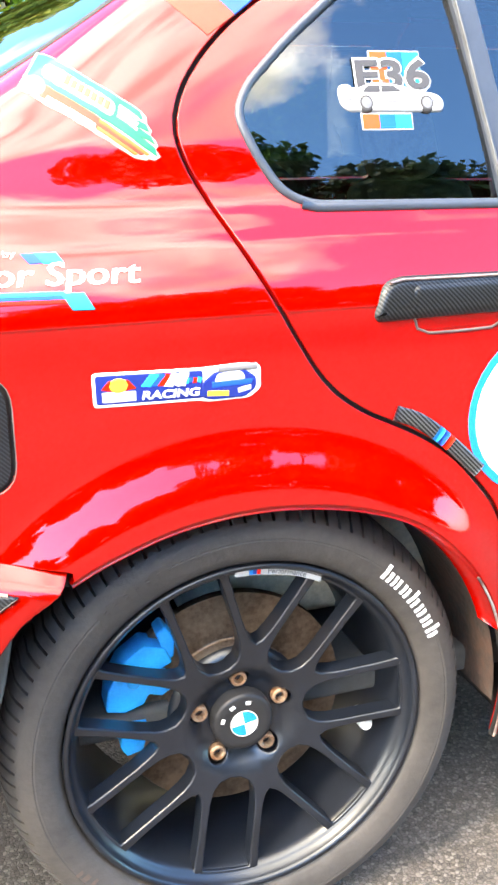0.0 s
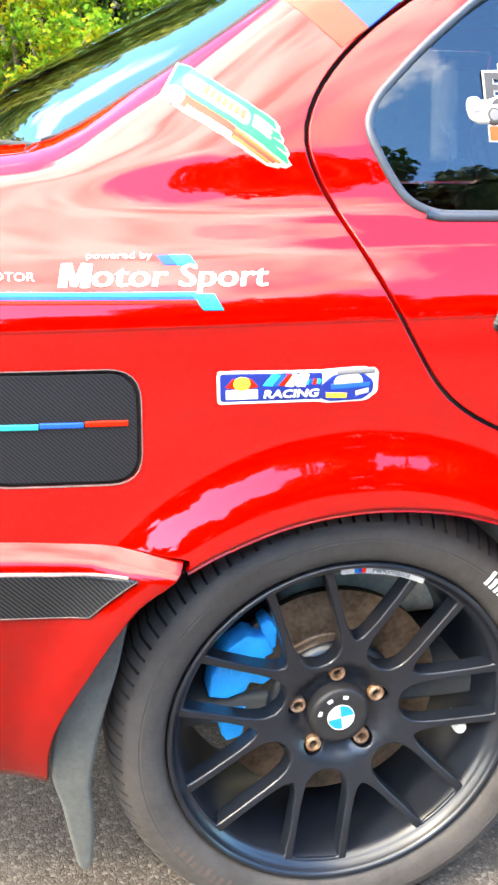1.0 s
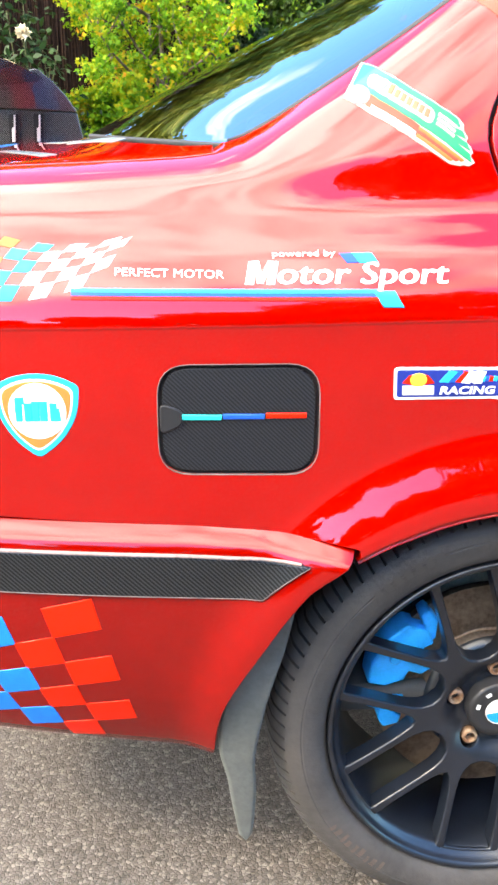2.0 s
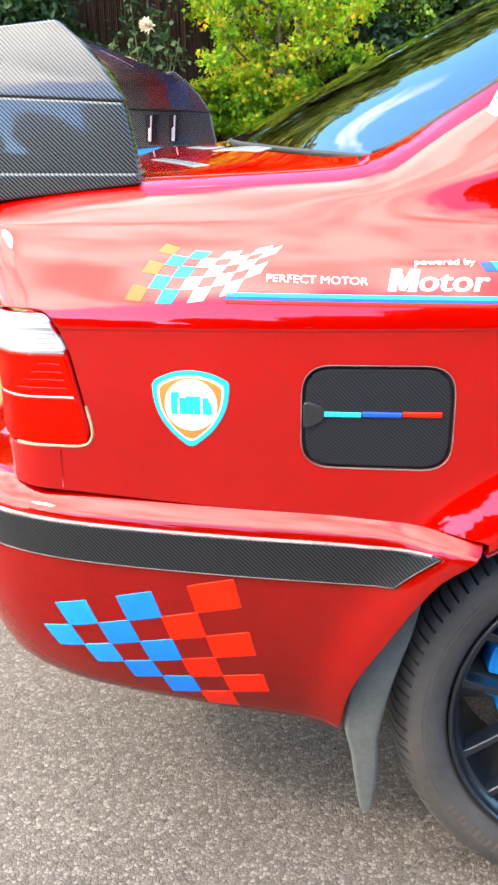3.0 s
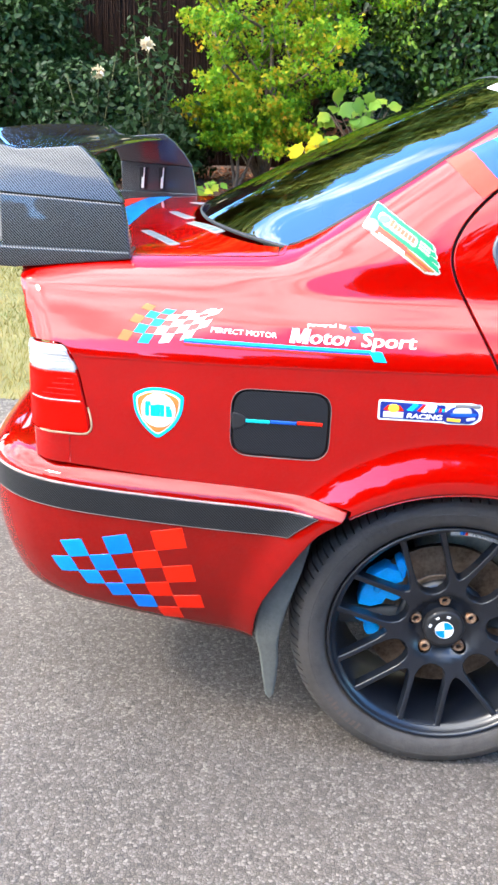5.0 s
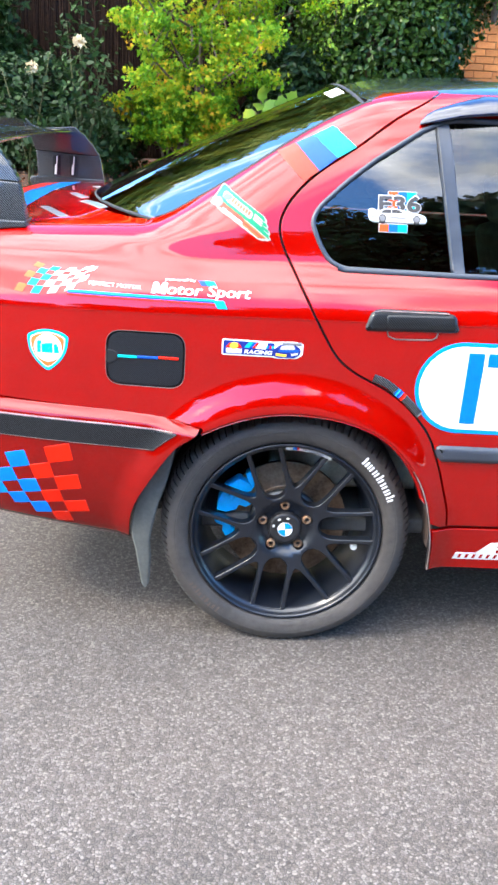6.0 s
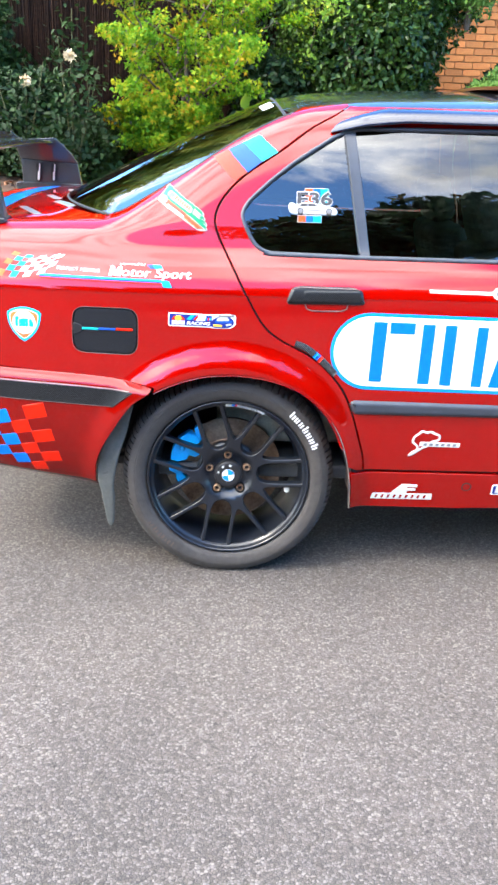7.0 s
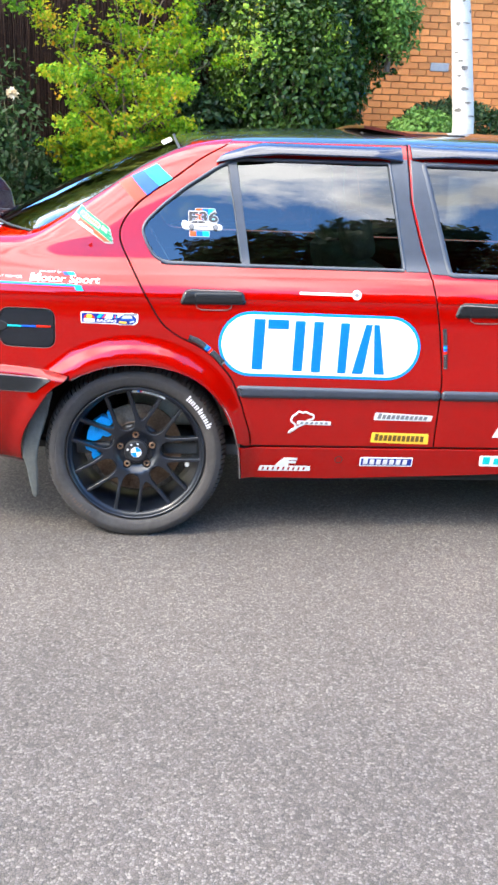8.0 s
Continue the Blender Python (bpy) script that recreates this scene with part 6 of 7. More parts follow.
profile_sheet("far_verge", [(-90, .4), (-30, .2), (-15, .15), (-14, .12), (-14, .02)], -70, 70, 20, LAWN, "grass verge across the road")


# ---------------------------------------------------------------- foliage
def leaf_material(name, ramp_cols, gloss=.35, translucent=.3):
    m = bpy.data.materials.new(name)
    m.use_nodes = True
    nodes, links = m.node_tree.nodes, m.node_tree.links
    p = nodes["Principled BSDF"]
    p.inputs["Roughness"].default_value, p.inputs["Specular IOR Level"].default_value = gloss, .17
    geo = nodes.new("ShaderNodeNewGeometry")
    ramp = nodes.new("ShaderNodeValToRGB")
    els = ramp.color_ramp.elements
    els[0].position, els[0].color = 0, (*ramp_cols[0], 1)
    els[1].position, els[1].color = 1, (*ramp_cols[-1], 1)
    for i, c in enumerate(ramp_cols[1:-1]):
        els.new((i + 1) / (len(ramp_cols) - 1)).color = (*c, 1)
    co = nodes.new("ShaderNodeTexCoord")
    nz = nodes.new("ShaderNodeTexNoise")
    nz.inputs["Scale"].default_value, nz.inputs["Detail"].default_value = 2.2, 2
    links.new(co.outputs["Object"], nz.inputs["Vector"])
    add = nodes.new("ShaderNodeMath")
    add.operation = "MULTIPLY_ADD"
    links.new(geo.outputs["Random Per Island"], add.inputs[0])
    add.inputs[1].default_value = .55
    sub = nodes.new("ShaderNodeMath")
    sub.operation = "MULTIPLY_ADD"
    links.new(nz.outputs["Fac"], sub.inputs[0])
    sub.inputs[1].default_value, sub.inputs[2].default_value = 1.5, -.52
    links.new(sub.outputs[0], add.inputs[2])
    links.new(add.outputs[0], ramp.inputs["Fac"])
    links.new(ramp.outputs["Color"], p.inputs["Base Color"])
    if translucent:
        t = nodes.new("ShaderNodeBsdfTranslucent")
        links.new(ramp.outputs["Color"], t.inputs["Color"])
        mix = nodes.new("ShaderNodeMixShader")
        mix.inputs["Fac"].default_value = translucent
        links.new(p.outputs["BSDF"], mix.inputs[1])
        links.new(t.outputs["BSDF"], mix.inputs[2])
        links.new(mix.outputs["Shader"], nodes["Material Output"].inputs["Surface"])
    return m


OVAL_LEAF = (np.array([(0, 0, 0), (-.26, .32, .06), (-.24, .66, .05), (0, 1, -.06), (.24, .66, .05), (.26, .32, .06), (0, .5, -.03)]), [(0, 6, 1), (1, 6, 2), (2, 6, 3), (3, 6, 4), (4, 6, 5), (5, 6, 0)])
_st = [(0, 0)]
for _k, (_a, _r) in enumerate(((-130, .45), (-95, .30), (-68, .85), (-42, .36), (0, 1.1), (42, .36), (68, .85), (95, .30), (130, .45))):
    _st.append((_r * math.sin(radians(_a)), .25 + _r * math.cos(radians(_a)) * .8))
STAR_LEAF = (np.array([(x, y, -.10 * abs(x)) for x, y in _st]), [(0, i, i + 1) for i in range(1, 9)])
_bl = [(0, .02)]
for _a, _r in ((-150, .40), (-118, .34), (-85, .62), (-58, .48), (-36, .66), (-16, .62), (0, .95), (16, .62), (36, .66), (58, .48), (85, .62), (118, .34), (150, .40)):
    _bl.append((_r * math.sin(radians(_a)), .30 + _r * math.cos(radians(_a)) * .8))
BROAD_LEAF = (np.array([(x, y, -.22 * abs(x) - .10 * y * y) for x, y in _bl]), [(0, i, i + 1) for i in range(1, 13)])
BLADE = (np.array([(-.5, 0, 0), (.5, 0, 0), (.0, 1, .25)]), [(0, 1, 2)])


def leaf_cloud(name, leaf, pos, out, size, rng, droop=.0, spread=.9):
    """Many leaves in one mesh: at pos, faced roughly along out, of varied size."""
    T, F = leaf
    n = len(pos)
    out = out / np.maximum(np.linalg.norm(out, axis=1, keepdims=True), 1e-6)
    nrm = out + rng.normal(0, spread, (n, 3))
    nrm /= np.linalg.norm(nrm, axis=1, keepdims=True)
    tip = rng.normal(0, 1, (n, 3)) + out * .4 - np.array([0, 0, droop])
    tip -= nrm * np.sum(tip * nrm, 1, keepdims=True)
    tip /= np.maximum(np.linalg.norm(tip, axis=1, keepdims=True), 1e-6)
    lat = np.cross(tip, nrm)
    sc = size * rng.uniform(.6, 1.25, (n, 1, 1))
    V = pos[:, None, :] + sc * (T[None, :, 0:1] * lat[:, None, :] + T[None, :, 1:2] * tip[:, None, :] + T[None, :, 2:3] * nrm[:, None, :])
    k = len(T)
    F = np.array(F)
    faces = (F[None] + (np.arange(n) * k)[:, None, None]).reshape(-1, 3)
    me = bpy.data.meshes.new(name)
    me.vertices.add(n * k)
    me.vertices.foreach_set("co", V.reshape(-1).astype(np.float32))
    me.loops.add(faces.size)
    me.loops.foreach_set("vertex_index", faces.reshape(-1).astype(np.int32))
    me.polygons.add(len(faces))
    me.polygons.foreach_set("loop_start", np.arange(0, faces.size, 3, dtype=np.int32))
    me.update(calc_edges=True)
    return me


def tube(bm, pts, radii, sides=7):
    rings = []
    P = [Vector(p) for p in pts]
    for i, p in enumerate(P):
        d = (P[min(i + 1, len(P) - 1)] - P[max(i - 1, 0)]).normalized()
        u = d.orthogonal().normalized()
        v = d.cross(u)
        rings.append([bm.verts.new(p + (u * math.cos(2 * math.pi * k / sides) + v * math.sin(2 * math.pi * k / sides)) * radii[i]) for k in range(sides)])
    for a, b in zip(rings, rings[1:]):
        off = min(range(sides), key=lambda o: (a[0].co - b[o].co).length)
        for k in range(sides):
            bm.faces.new((a[k], a[(k + 1) % sides], b[(k + 1 + off) % sides], b[(k + off) % sides]))
    bm.faces.new(rings[-1])


def limbs(bm, rng, base, way, length, radius, depth, tips, bend=.25, split=3):
    """A limb that bends, thins and forks; its ends are gathered in tips."""
    pts, p, d = [np.array(base, float)], np.array(base, float), np.array(way, float) / np.linalg.norm(way)
    n = 5
    for i in range(n):
        d = d + rng.normal(0, bend * .35, 3) + np.array([0, 0, .05])
        d /= np.linalg.norm(d)
        p = p + d * length / n
        pts.append(p)
        if depth <= 1 and i >= 2:
            tips.append((p, d))
    tube(bm, pts, [radius * (1 - .55 * i / n) for i in range(n + 1)], 6 if depth > 1 else 4)
    if depth > 0:
        for k in range(split):
            a = pts[-1] if k == 0 else pts[2 + (k % 3)]
            nd = d + rng.normal(0, .65, 3)
            limbs(bm, rng, a, nd, length * rng.uniform(.55, .8), radius * .5, depth - 1, tips, bend, split)
    return tips


BARK = material("bark", (.16, .11, .075), .9, rgb2=(.06, .042, .03), scale=25, bump=.6, bump_scale=50)
MAPLE_LEAF = leaf_material("maple_leaf", [(.022, .085, .005), (.075, .205, .007), (.155, .30, .009), (.34, .35, .010), (.60, .27, .02)], .6, .4)
MAPLE_GREEN = leaf_material("fresh_green_leaf", [(.05, .12, .02), (.09, .19, .035), (.16, .27, .06)], .4, .25)
GLOSSY_LEAF = leaf_material("glossy_leaf", [(.007, .020, .005), (.016, .040, .007), (.040, .084, .013), (.10, .165, .026)], .30, .12)
ROSE_LEAF = leaf_material("rose_leaf", [(.007, .019, .005), (.015, .038, .009), (.036, .076, .017)], .5, .2)
DARK_LEAF = leaf_material("dark_leaf", [(.006, .016, .007), (.014, .034, .012), (.036, .072, .02)], .4, .1)
BIG_LEAF = leaf_material("large_leaf", [(.07, .17, .02), (.17, .29, .03), (.42, .38, .03)], .45, .35)
YELLOW_LEAF = leaf_material("yellowing_leaf", [(.14, .22, .008), (.40, .32, .006), (.56, .36, .006)], .7, .3)
BROWN_LEAF = leaf_material("dead_leaf", [(.06, .022, .015), (.14, .05, .03), (.25, .09, .03)], .7, .1)
PETAL = leaf_material("petal", [(.60, .47, .30), (.72, .60, .43), (.78, .68, .52)], .6, .3)


def tree(name, label, base, stems, leaf, mat, per_tip, size, spread, seed, depth=2, category="tree", group="", droop=.3, bark=BARK, flat=.75):
    """A plant of several stems: trunk mesh and a crown of single leaves."""
    rng = np.random.default_rng(seed)
    th = empty(name, label, category, group, at=base)
    bm = bmesh.new()
    tips = []
    for way, length, radius in stems:
        limbs(bm, rng, (0, 0, -.05), way, length, radius, depth, tips)
    bmesh.ops.recalc_face_normals(bm, faces=bm.faces)
    part("trunk", bm, bark, th)
    P = np.array([t[0] for t in tips])
    D = np.array([t[1] for t in tips])
    idx = rng.integers(0, len(P), per_tip * len(P))
    pos = P[idx] + rng.normal(0, spread, (len(idx), 3)) * [1, 1, flat]
    cen = P.mean(0)
    out = (pos - cen) * [1, 1, .6] + D[idx] * .2 + np.array([0, -.15, .45])
    part("crown", leaf_cloud("crown", leaf, pos, out, size, rng, droop), mat, th, smooth=False)
    return th


def mound(name, label, base, radii, count, leaf, mat, size, seed, category="bush", bumps=.25, stems=4, shell=.75, group=""):
    """A clipped or rounded bush: an uneven shell of leaves round short stems."""
    rng = np.random.default_rng(seed)
    th = empty(name, label, category, group, at=base)
    bm = bmesh.new()
    for k in range(stems):
        a = rng.uniform(0, 6.28)
        e = np.array([math.cos(a) * radii[0] * .5, math.sin(a) * radii[1] * .5, radii[2] * 1.2])
        tube(bm, [(e[0] * t * .6, e[1] * t * .6, -.1 + (e[2] + .1) * t) for t in (0, .3, .6, 1)], [.03, .025, .018, .008], 5)
    bmesh.ops.recalc_face_normals(bm, faces=bm.faces)
    part("woody_base", bm, BARK, th)
    d = rng.normal(0, 1, (count, 3))
    d /= np.linalg.norm(d, axis=1, keepdims=True)
    ph = rng.uniform(0, 6.28, 6)
    lump = (np.sin(d[:, 0] * 5 + ph[0]) + np.sin(d[:, 1] * 6 + ph[1]) + np.sin(d[:, 2] * 7 + ph[2]) + np.sin((d[:, 0] + d[:, 2]) * 11 + ph[3])) / 4
    r = (1 + bumps * lump) * (1 - (1 - shell) * rng.random(count)**1.5)
    pos = d * np.array(radii) * r[:, None] + np.array([0, 0, radii[2]])
    keep = pos[:, 2] > .02
    pos, d = pos[keep], d[keep]
    part("crown", leaf_cloud("crown", leaf, pos, d + np.array([0, 0, .25]), size, rng, .2, .7), mat, th, smooth=False)
    return th


# maple with turning leaves
tree("maple", "small maple with yellow-green leaves turning orange", (-.55, 7.35, .68),
     [((.10, -.1, 1), 1.35, .035), ((-.35, -.1, 1), 1.15, .03), ((.20, -.2, .9), .9, .03), ((-.1, -.4, 1), .9, .026), ((-.05, .3, 1), 1.45, .03), ((.28, .1, 1), 1.25, .03), ((-.35, -.5, .5), .55, .02), ((.12, -.6, .5), .5, .02)],
     STAR_LEAF, MAPLE_LEAF, 64, .037, .062, 11, 2, "tree", droop=.6, flat=.5)
tree("maple", "small maple with yellow-green leaves turning orange", (-.80, 7.1, .66), [((-.2, -.3, 1), .5, .02), ((.2, -.4, .8), .5, .02), ((.3, -.2, .6), .45, .02)], STAR_LEAF, MAPLE_LEAF, 64, .036, .052, 12, 2, "tree", droop=.6, flat=.5)
# dense glossy evergreen
mound("evergreen_hedge", "dense dark glossy evergreen shrub", (1.28, 8.0, .72), (.86, .75, 1.35), 24000, OVAL_LEAF, GLOSSY_LEAF, .065, 21, bumps=.14, shell=.78)
mound("evergreen_hedge", "dense dark glossy evergreen shrub", (.62, 8.5, .72), (.75, .6, 1.5), 12000, OVAL_LEAF, DARK_LEAF, .07, 22, bumps=.2)
mound("evergreen_hedge", "dense dark glossy evergreen shrub", (1.72, 8.4, 2.0), (.92, .6, .75), 9000, OVAL_LEAF, GLOSSY_LEAF, .065, 23, bumps=.2)
mound("clipped_hedge", "low clipped hedge in front of the house", (3.3, 8.2, .75), (.95, .5, .62), 15000, OVAL_LEAF, ROSE_LEAF, .055, 24, bumps=.05)
mound("clipped_hedge", "low rounded green shrub beside the birch", (2.75, 7.4, .72), (.62, .4, .545), 10000, OVAL_LEAF, MAPLE_GREEN, .050, 25, bumps=.12)
mound("clipped_hedge", "low rounded green shrub beside the birch", (4.3, 7.6, .72), (.8, .5, .55), 10000, OVAL_LEAF, ROSE_LEAF, .055, 26, bumps=.12)
mound("evergreen_hedge", "leafy bough hanging over from the evergreen", (2.42, 8.1, 2.36), (.36, .34, .42), 2600, OVAL_LEAF, MAPLE_GREEN, .06, 27, bumps=.5, shell=.5)
# shrubs along the fence
mound("laurel_bush", "dark leathery shrub by the fence", (-3.2, 7.75, .66), (.95, .55, .85), 9000, OVAL_LEAF, ROSE_LEAF, .075, 31, bumps=.25)
mound("laurel_bush", "dark leathery shrub by the fence", (-2.15, 7.3, .66), (.55, .42, .52), 6500, OVAL_LEAF, DARK_LEAF, .06, 32, bumps=.3)
mound("laurel_bush", "dark leathery shrub by the fence", (-4.6, 7.9, .66), (1.0, .6, 1.0), 9000, OVAL_LEAF, ROSE_LEAF, .08, 33, bumps=.25)
mound("dark_shrub", "dark ragged shrub with brown leaves", (.35, 7.6, .70), (.45, .35, .62), 4200, OVAL_LEAF, DARK_LEAF, .07, 34, bumps=.35)
mound("dark_shrub", "dark ragged shrub with brown leaves", (.25, 7.35, .70), (.36, .3, .30), 900, OVAL_LEAF, BROWN_LEAF, .07, 35, bumps=.4)
mound("dark_shrub", "low dark green shrub under the roses", (-1.55, 7.25, .66), (.55, .35, .30), 3200, OVAL_LEAF, ROSE_LEAF, .065, 36, bumps=.4)
tree("fig_tree", "tall shrub with bright green leaves at the fence", (-3.3, 8.05, .66), [((-.2, -.1, 1), .9, .03), ((.2, -.2, 1), 1.0, .03), ((.0, .2, 1), 1.1, .03)], STAR_LEAF, ROSE_LEAF, 50, .07, .12, 41, 2, "tree")
tree("fig_tree", "tall shrub with bright green leaves at the fence", (-4.0, 8.1, .66), [((-.2, -.1, 1), 1.1, .03), ((.3, -.2, 1), 1.2, .03)], STAR_LEAF, ROSE_LEAF, 34, .085, .15, 42, 2, "tree")
tree("feathery_shrub", "upright shrub with fine feathery pale leaves", (1.15, 7.9, 1.9), [((.1, -.1, 1), .8, .02), ((-.25, -.1, 1), .7, .02), ((.3, 0, .8), .7, .02)], OVAL_LEAF, BIG_LEAF, 30, .05, .10, 43, 2, "bush")


def rose_bush(base, seed, blooms):
    rng = np.random.default_rng(seed)
    th = empty("rose_bush", "lanky rose bush with pale cream blooms", "rose bush", "roses by the fence", at=base)
    bm = bmesh.new()
    tips = []
    for k, (bx, by, bz) in enumerate(blooms):
        pts = [(rng.normal(0, .03), rng.normal(0, .03), -.03), (bx * .25, by * .25, bz * .35), (bx * .65, by * .6, bz * .7), (bx, by, bz)]
        tube(bm, pts, [.011, .009, .007, .004], 5)
        for q in (pts[1], pts[2]):
            for _ in range(2):
                e = np.array(q) + rng.normal(0, .13, 3)
                tube(bm, [q, tuple((np.array(q) + e) / 2 + [0, 0, .02]), tuple(e)], [.005, .004, .002], 4)
                tips.append(e)
        tips += [np.array(pts[2]), np.array(pts[3]) - [0, 0, .10], np.array(pts[1])]
    bmesh.ops.recalc_face_normals(bm, faces=bm.faces)
    part("woody_base", bm, material("rose_cane", (.055, .058, .024), .8, vary=.3, scale=30, spec=.2), th)
    T = np.array(tips)
    idx = rng.integers(0, len(T), 22 * len(T))
    pos = T[idx] + rng.normal(0, .085, (len(idx), 3))
    part("leaves", leaf_cloud("leaves", OVAL_LEAF, pos, pos - T.mean(0) + np.array([0, -.2, .3]), .07, rng, .3), ROSE_LEAF, th, smooth=False)
    for k, b in enumerate(blooms):
        if k > 0:
            continue
        c = np.array(b)
        d = rng.normal(0, 1, (46, 3))
        d /= np.linalg.norm(d, axis=1, keepdims=True)
        p = c + d * .032 * np.array([1, 1, .8])
        part("bloom", leaf_cloud("bloom", OVAL_LEAF, p - d * .02, d + [0, -.2, .4], .062, rng, 0, .25), PETAL, th, "open cream rose", smooth=False)


rose_bush((-1.55, 6.75, .52), 51, [(.05, -.35, 1.26), (.22, -.3, 1.05), (-.12, .0, 1.45), (.0, .1, 1.7), (.25, .0, 1.2)])
rose_bush((-2.05, 6.85, .55), 52, [(.14, -.42, 1.02), (-.2, -.1, 1.0), (.2, .1, 1.2)])
# large-leaved plant
def broad_plant(base, seed, n, mat, spread, size, label):
    rng = np.random.default_rng(seed)
    th = empty("broad_leaved_plant", label, "plant", at=base)
    bm = bmesh.new()
    tips = []
    for k in range(n):
        a, r = rng.uniform(0, 6.28), rng.uniform(.2, 1) * spread
        t = np.array([math.cos(a) * r, math.sin(a) * r * .6 - .05, rng.uniform(.25, 1) * spread * 1.6])
        tube(bm, [(0, 0, -.03), (t[0] * .4, t[1] * .4, t[2] * .6), tuple(t)], [.008, .006, .004], 4)
        tips.append(t)
    bmesh.ops.recalc_face_normals(bm, faces=bm.faces)
    part("woody_base", bm, BARK, th)
    T = np.array(tips)
    part("leaves", leaf_cloud("leaves", BROAD_LEAF, T, np.tile([[0, -.8, .6]], (n, 1)) + T * .5, size, rng, .7, .35), mat, th, smooth=False)


broad_plant((.30, 6.85, .74), 61, 46, BIG_LEAF, .44, .155, "low plant with large yellow-green lobed leaves")
broad_plant((-.02, 6.62, .60), 62, 26, YELLOW_LEAF, .30, .135, "low plant with large yellow-green lobed leaves")
broad_plant((-.98, 6.62, .58), 63, 7, BIG_LEAF, .14, .10, "low plant with large yellow-green lobed leaves")
broad_plant((-3.05, 6.62, .55), 64, 9, BIG_LEAF, .16, .09, "low plant with large yellow-green lobed leaves")

# birch
rng = np.random.default_rng(71)
birch = empty("birch_tree", "white-barked birch trunk with dark scars", "tree", at=(2.99, 6.6, .50))
bm = bmesh.new()
pts = [(.0, 0, -.1), (-.03, 0, .6), (-.06, 0, 1.2), (-.16, .0, 2.0), (-.30, .02, 3.0), (-.5, .1, 4.6)]
tube(bm, pts, [.125, .112, .106, .098, .085, .06], 24)
tips = []
for k in range(7):
    limbs(bm, rng, (-.2 - .05 * k, .02, 2.4 + .35 * k), (rng.normal(0, 1), rng.normal(0, 1), .5), 1.0, .02, 1, tips)
bmesh.ops.recalc_face_normals(bm, faces=bm.faces)
BIRCH = material("birch_bark", (.47, .45, .415), .75, rgb2=(.36, .335, .295), scale=9, bump=.25, bump_scale=60)
part("trunk", bm, BIRCH, birch)
SCAR = material("bark_scar", (.05, .045, .04), .9, rgb2=(.22, .20, .18), scale=50)
for k in range(44):
    z = .15 + 3.2 * k / 44 + rng.uniform(-.05, .05)
    a = rng.uniform(-1.4, 1.4)
    i = np.searchsorted([p[2] for p in pts], z) - 1
    t = (z - pts[i][2]) / (pts[i + 1][2] - pts[i][2])
    cx = pts[i][0] + (pts[i + 1][0] - pts[i][0]) * t
    r = np.interp(z, [p[2] for p in pts], [.125, .112, .106, .098, .085, .06]) + .006
    h, wd = rng.uniform(.006, .026), rng.uniform(.12, .5)
    bm = bmesh.new()
    ring = []
    for q in range(10):
        an = 2 * math.pi * q / 10
        aa = a + wd * math.cos(an)
        ring.append(bm.verts.new((cx + r * math.sin(aa), -r * math.cos(aa), z + h * math.sin(an) * rng.uniform(.5, 1.2))))
    bm.faces.new(ring)
    bmesh.ops.recalc_face_normals(bm, faces=bm.faces)
    part("bark_scar", bm, SCAR, birch)
T = np.array([t[0] for t in tips])
idx = rng.integers(0, len(T), 40 * len(T))
part("crown", leaf_cloud("crown", OVAL_LEAF, T[idx] + rng.normal(0, .2, (len(idx), 3)), T[idx] - T.mean(0), .06, rng, .6), BIG_LEAF, birch, smooth=False)

# grass blades on the verge, the stretch behind the car
rng = np.random.default_rng(81)
n = 62000
gx, gy = rng.uniform(-6.2, -.4, n), 2.10 + 3.38 * rng.random(n)**1.15
gz = np.interp(gy, [2.12, 2.16, 2.6, 3.4, 4.4, 5.45], [.098, .112, .135, .19, .25, .305])
pos = np.stack([gx, gy, gz - .006], 1)
T, F = BLADE
ang = rng.uniform(0, 6.28, n)
lat = np.stack([np.cos(ang), np.sin(ang), np.zeros(n)], 1) * .0024
up = np.stack([rng.normal(0, .5, n), rng.normal(0, .5, n), np.ones(n)], 1) * rng.uniform(.018, .055, (n, 1))
V = np.stack([pos - lat, pos + lat, pos + up], 1)
me = bpy.data.meshes.new("grass_blades")
me.vertices.add(3 * n)
me.vertices.foreach_set("co", V.reshape(-1).astype(np.float32))
me.loops.add(3 * n)
me.loops.foreach_set("vertex_index", np.arange(3 * n, dtype=np.int32))
me.polygons.add(n)
me.polygons.foreach_set("loop_start", np.arange(0, 3 * n, 3, dtype=np.int32))
me.update(calc_edges=True)
GRASSBLADE = leaf_material("dry_grass", [(.085, .125, .025), (.20, .175, .045), (.31, .25, .085), (.40, .31, .13)], .8, .25)
tagged(part("grass_blades", me, GRASSBLADE, smooth=False), "short dry yellow-green grass blades", "grass", kind="stuff")
# bark chips on the bed
n = 9000
cx, cy = rng.uniform(-5, 4.5, n), rng.uniform(6.42, 8.2, n)
cz = np.interp(cy, [6.42, 6.46, 6.7, 6.95, 7.3, 8.4], [.38, .40, .50, .60, .68, .74]) + .012
CHIP = (np.array([(-.5, 0, 0), (.5, .1, .05), (.4, .9, 0), (-.4, 1, .1)]), [(0, 1, 2), (0, 2, 3)])
chips = leaf_cloud("bark_chips", CHIP, np.stack([cx, cy, cz], 1), np.tile([[0, 0, 1.]], (n, 1)), .03, rng, 0, .5)
tagged(part("bark_chips", chips, leaf_material("bark_chip", [(.10, .04, .025), (.22, .09, .05), (.34, .17, .09)], .9, 0), smooth=False), "reddish bark chips and fallen leaves on the bed", "bark chips", kind="stuff")

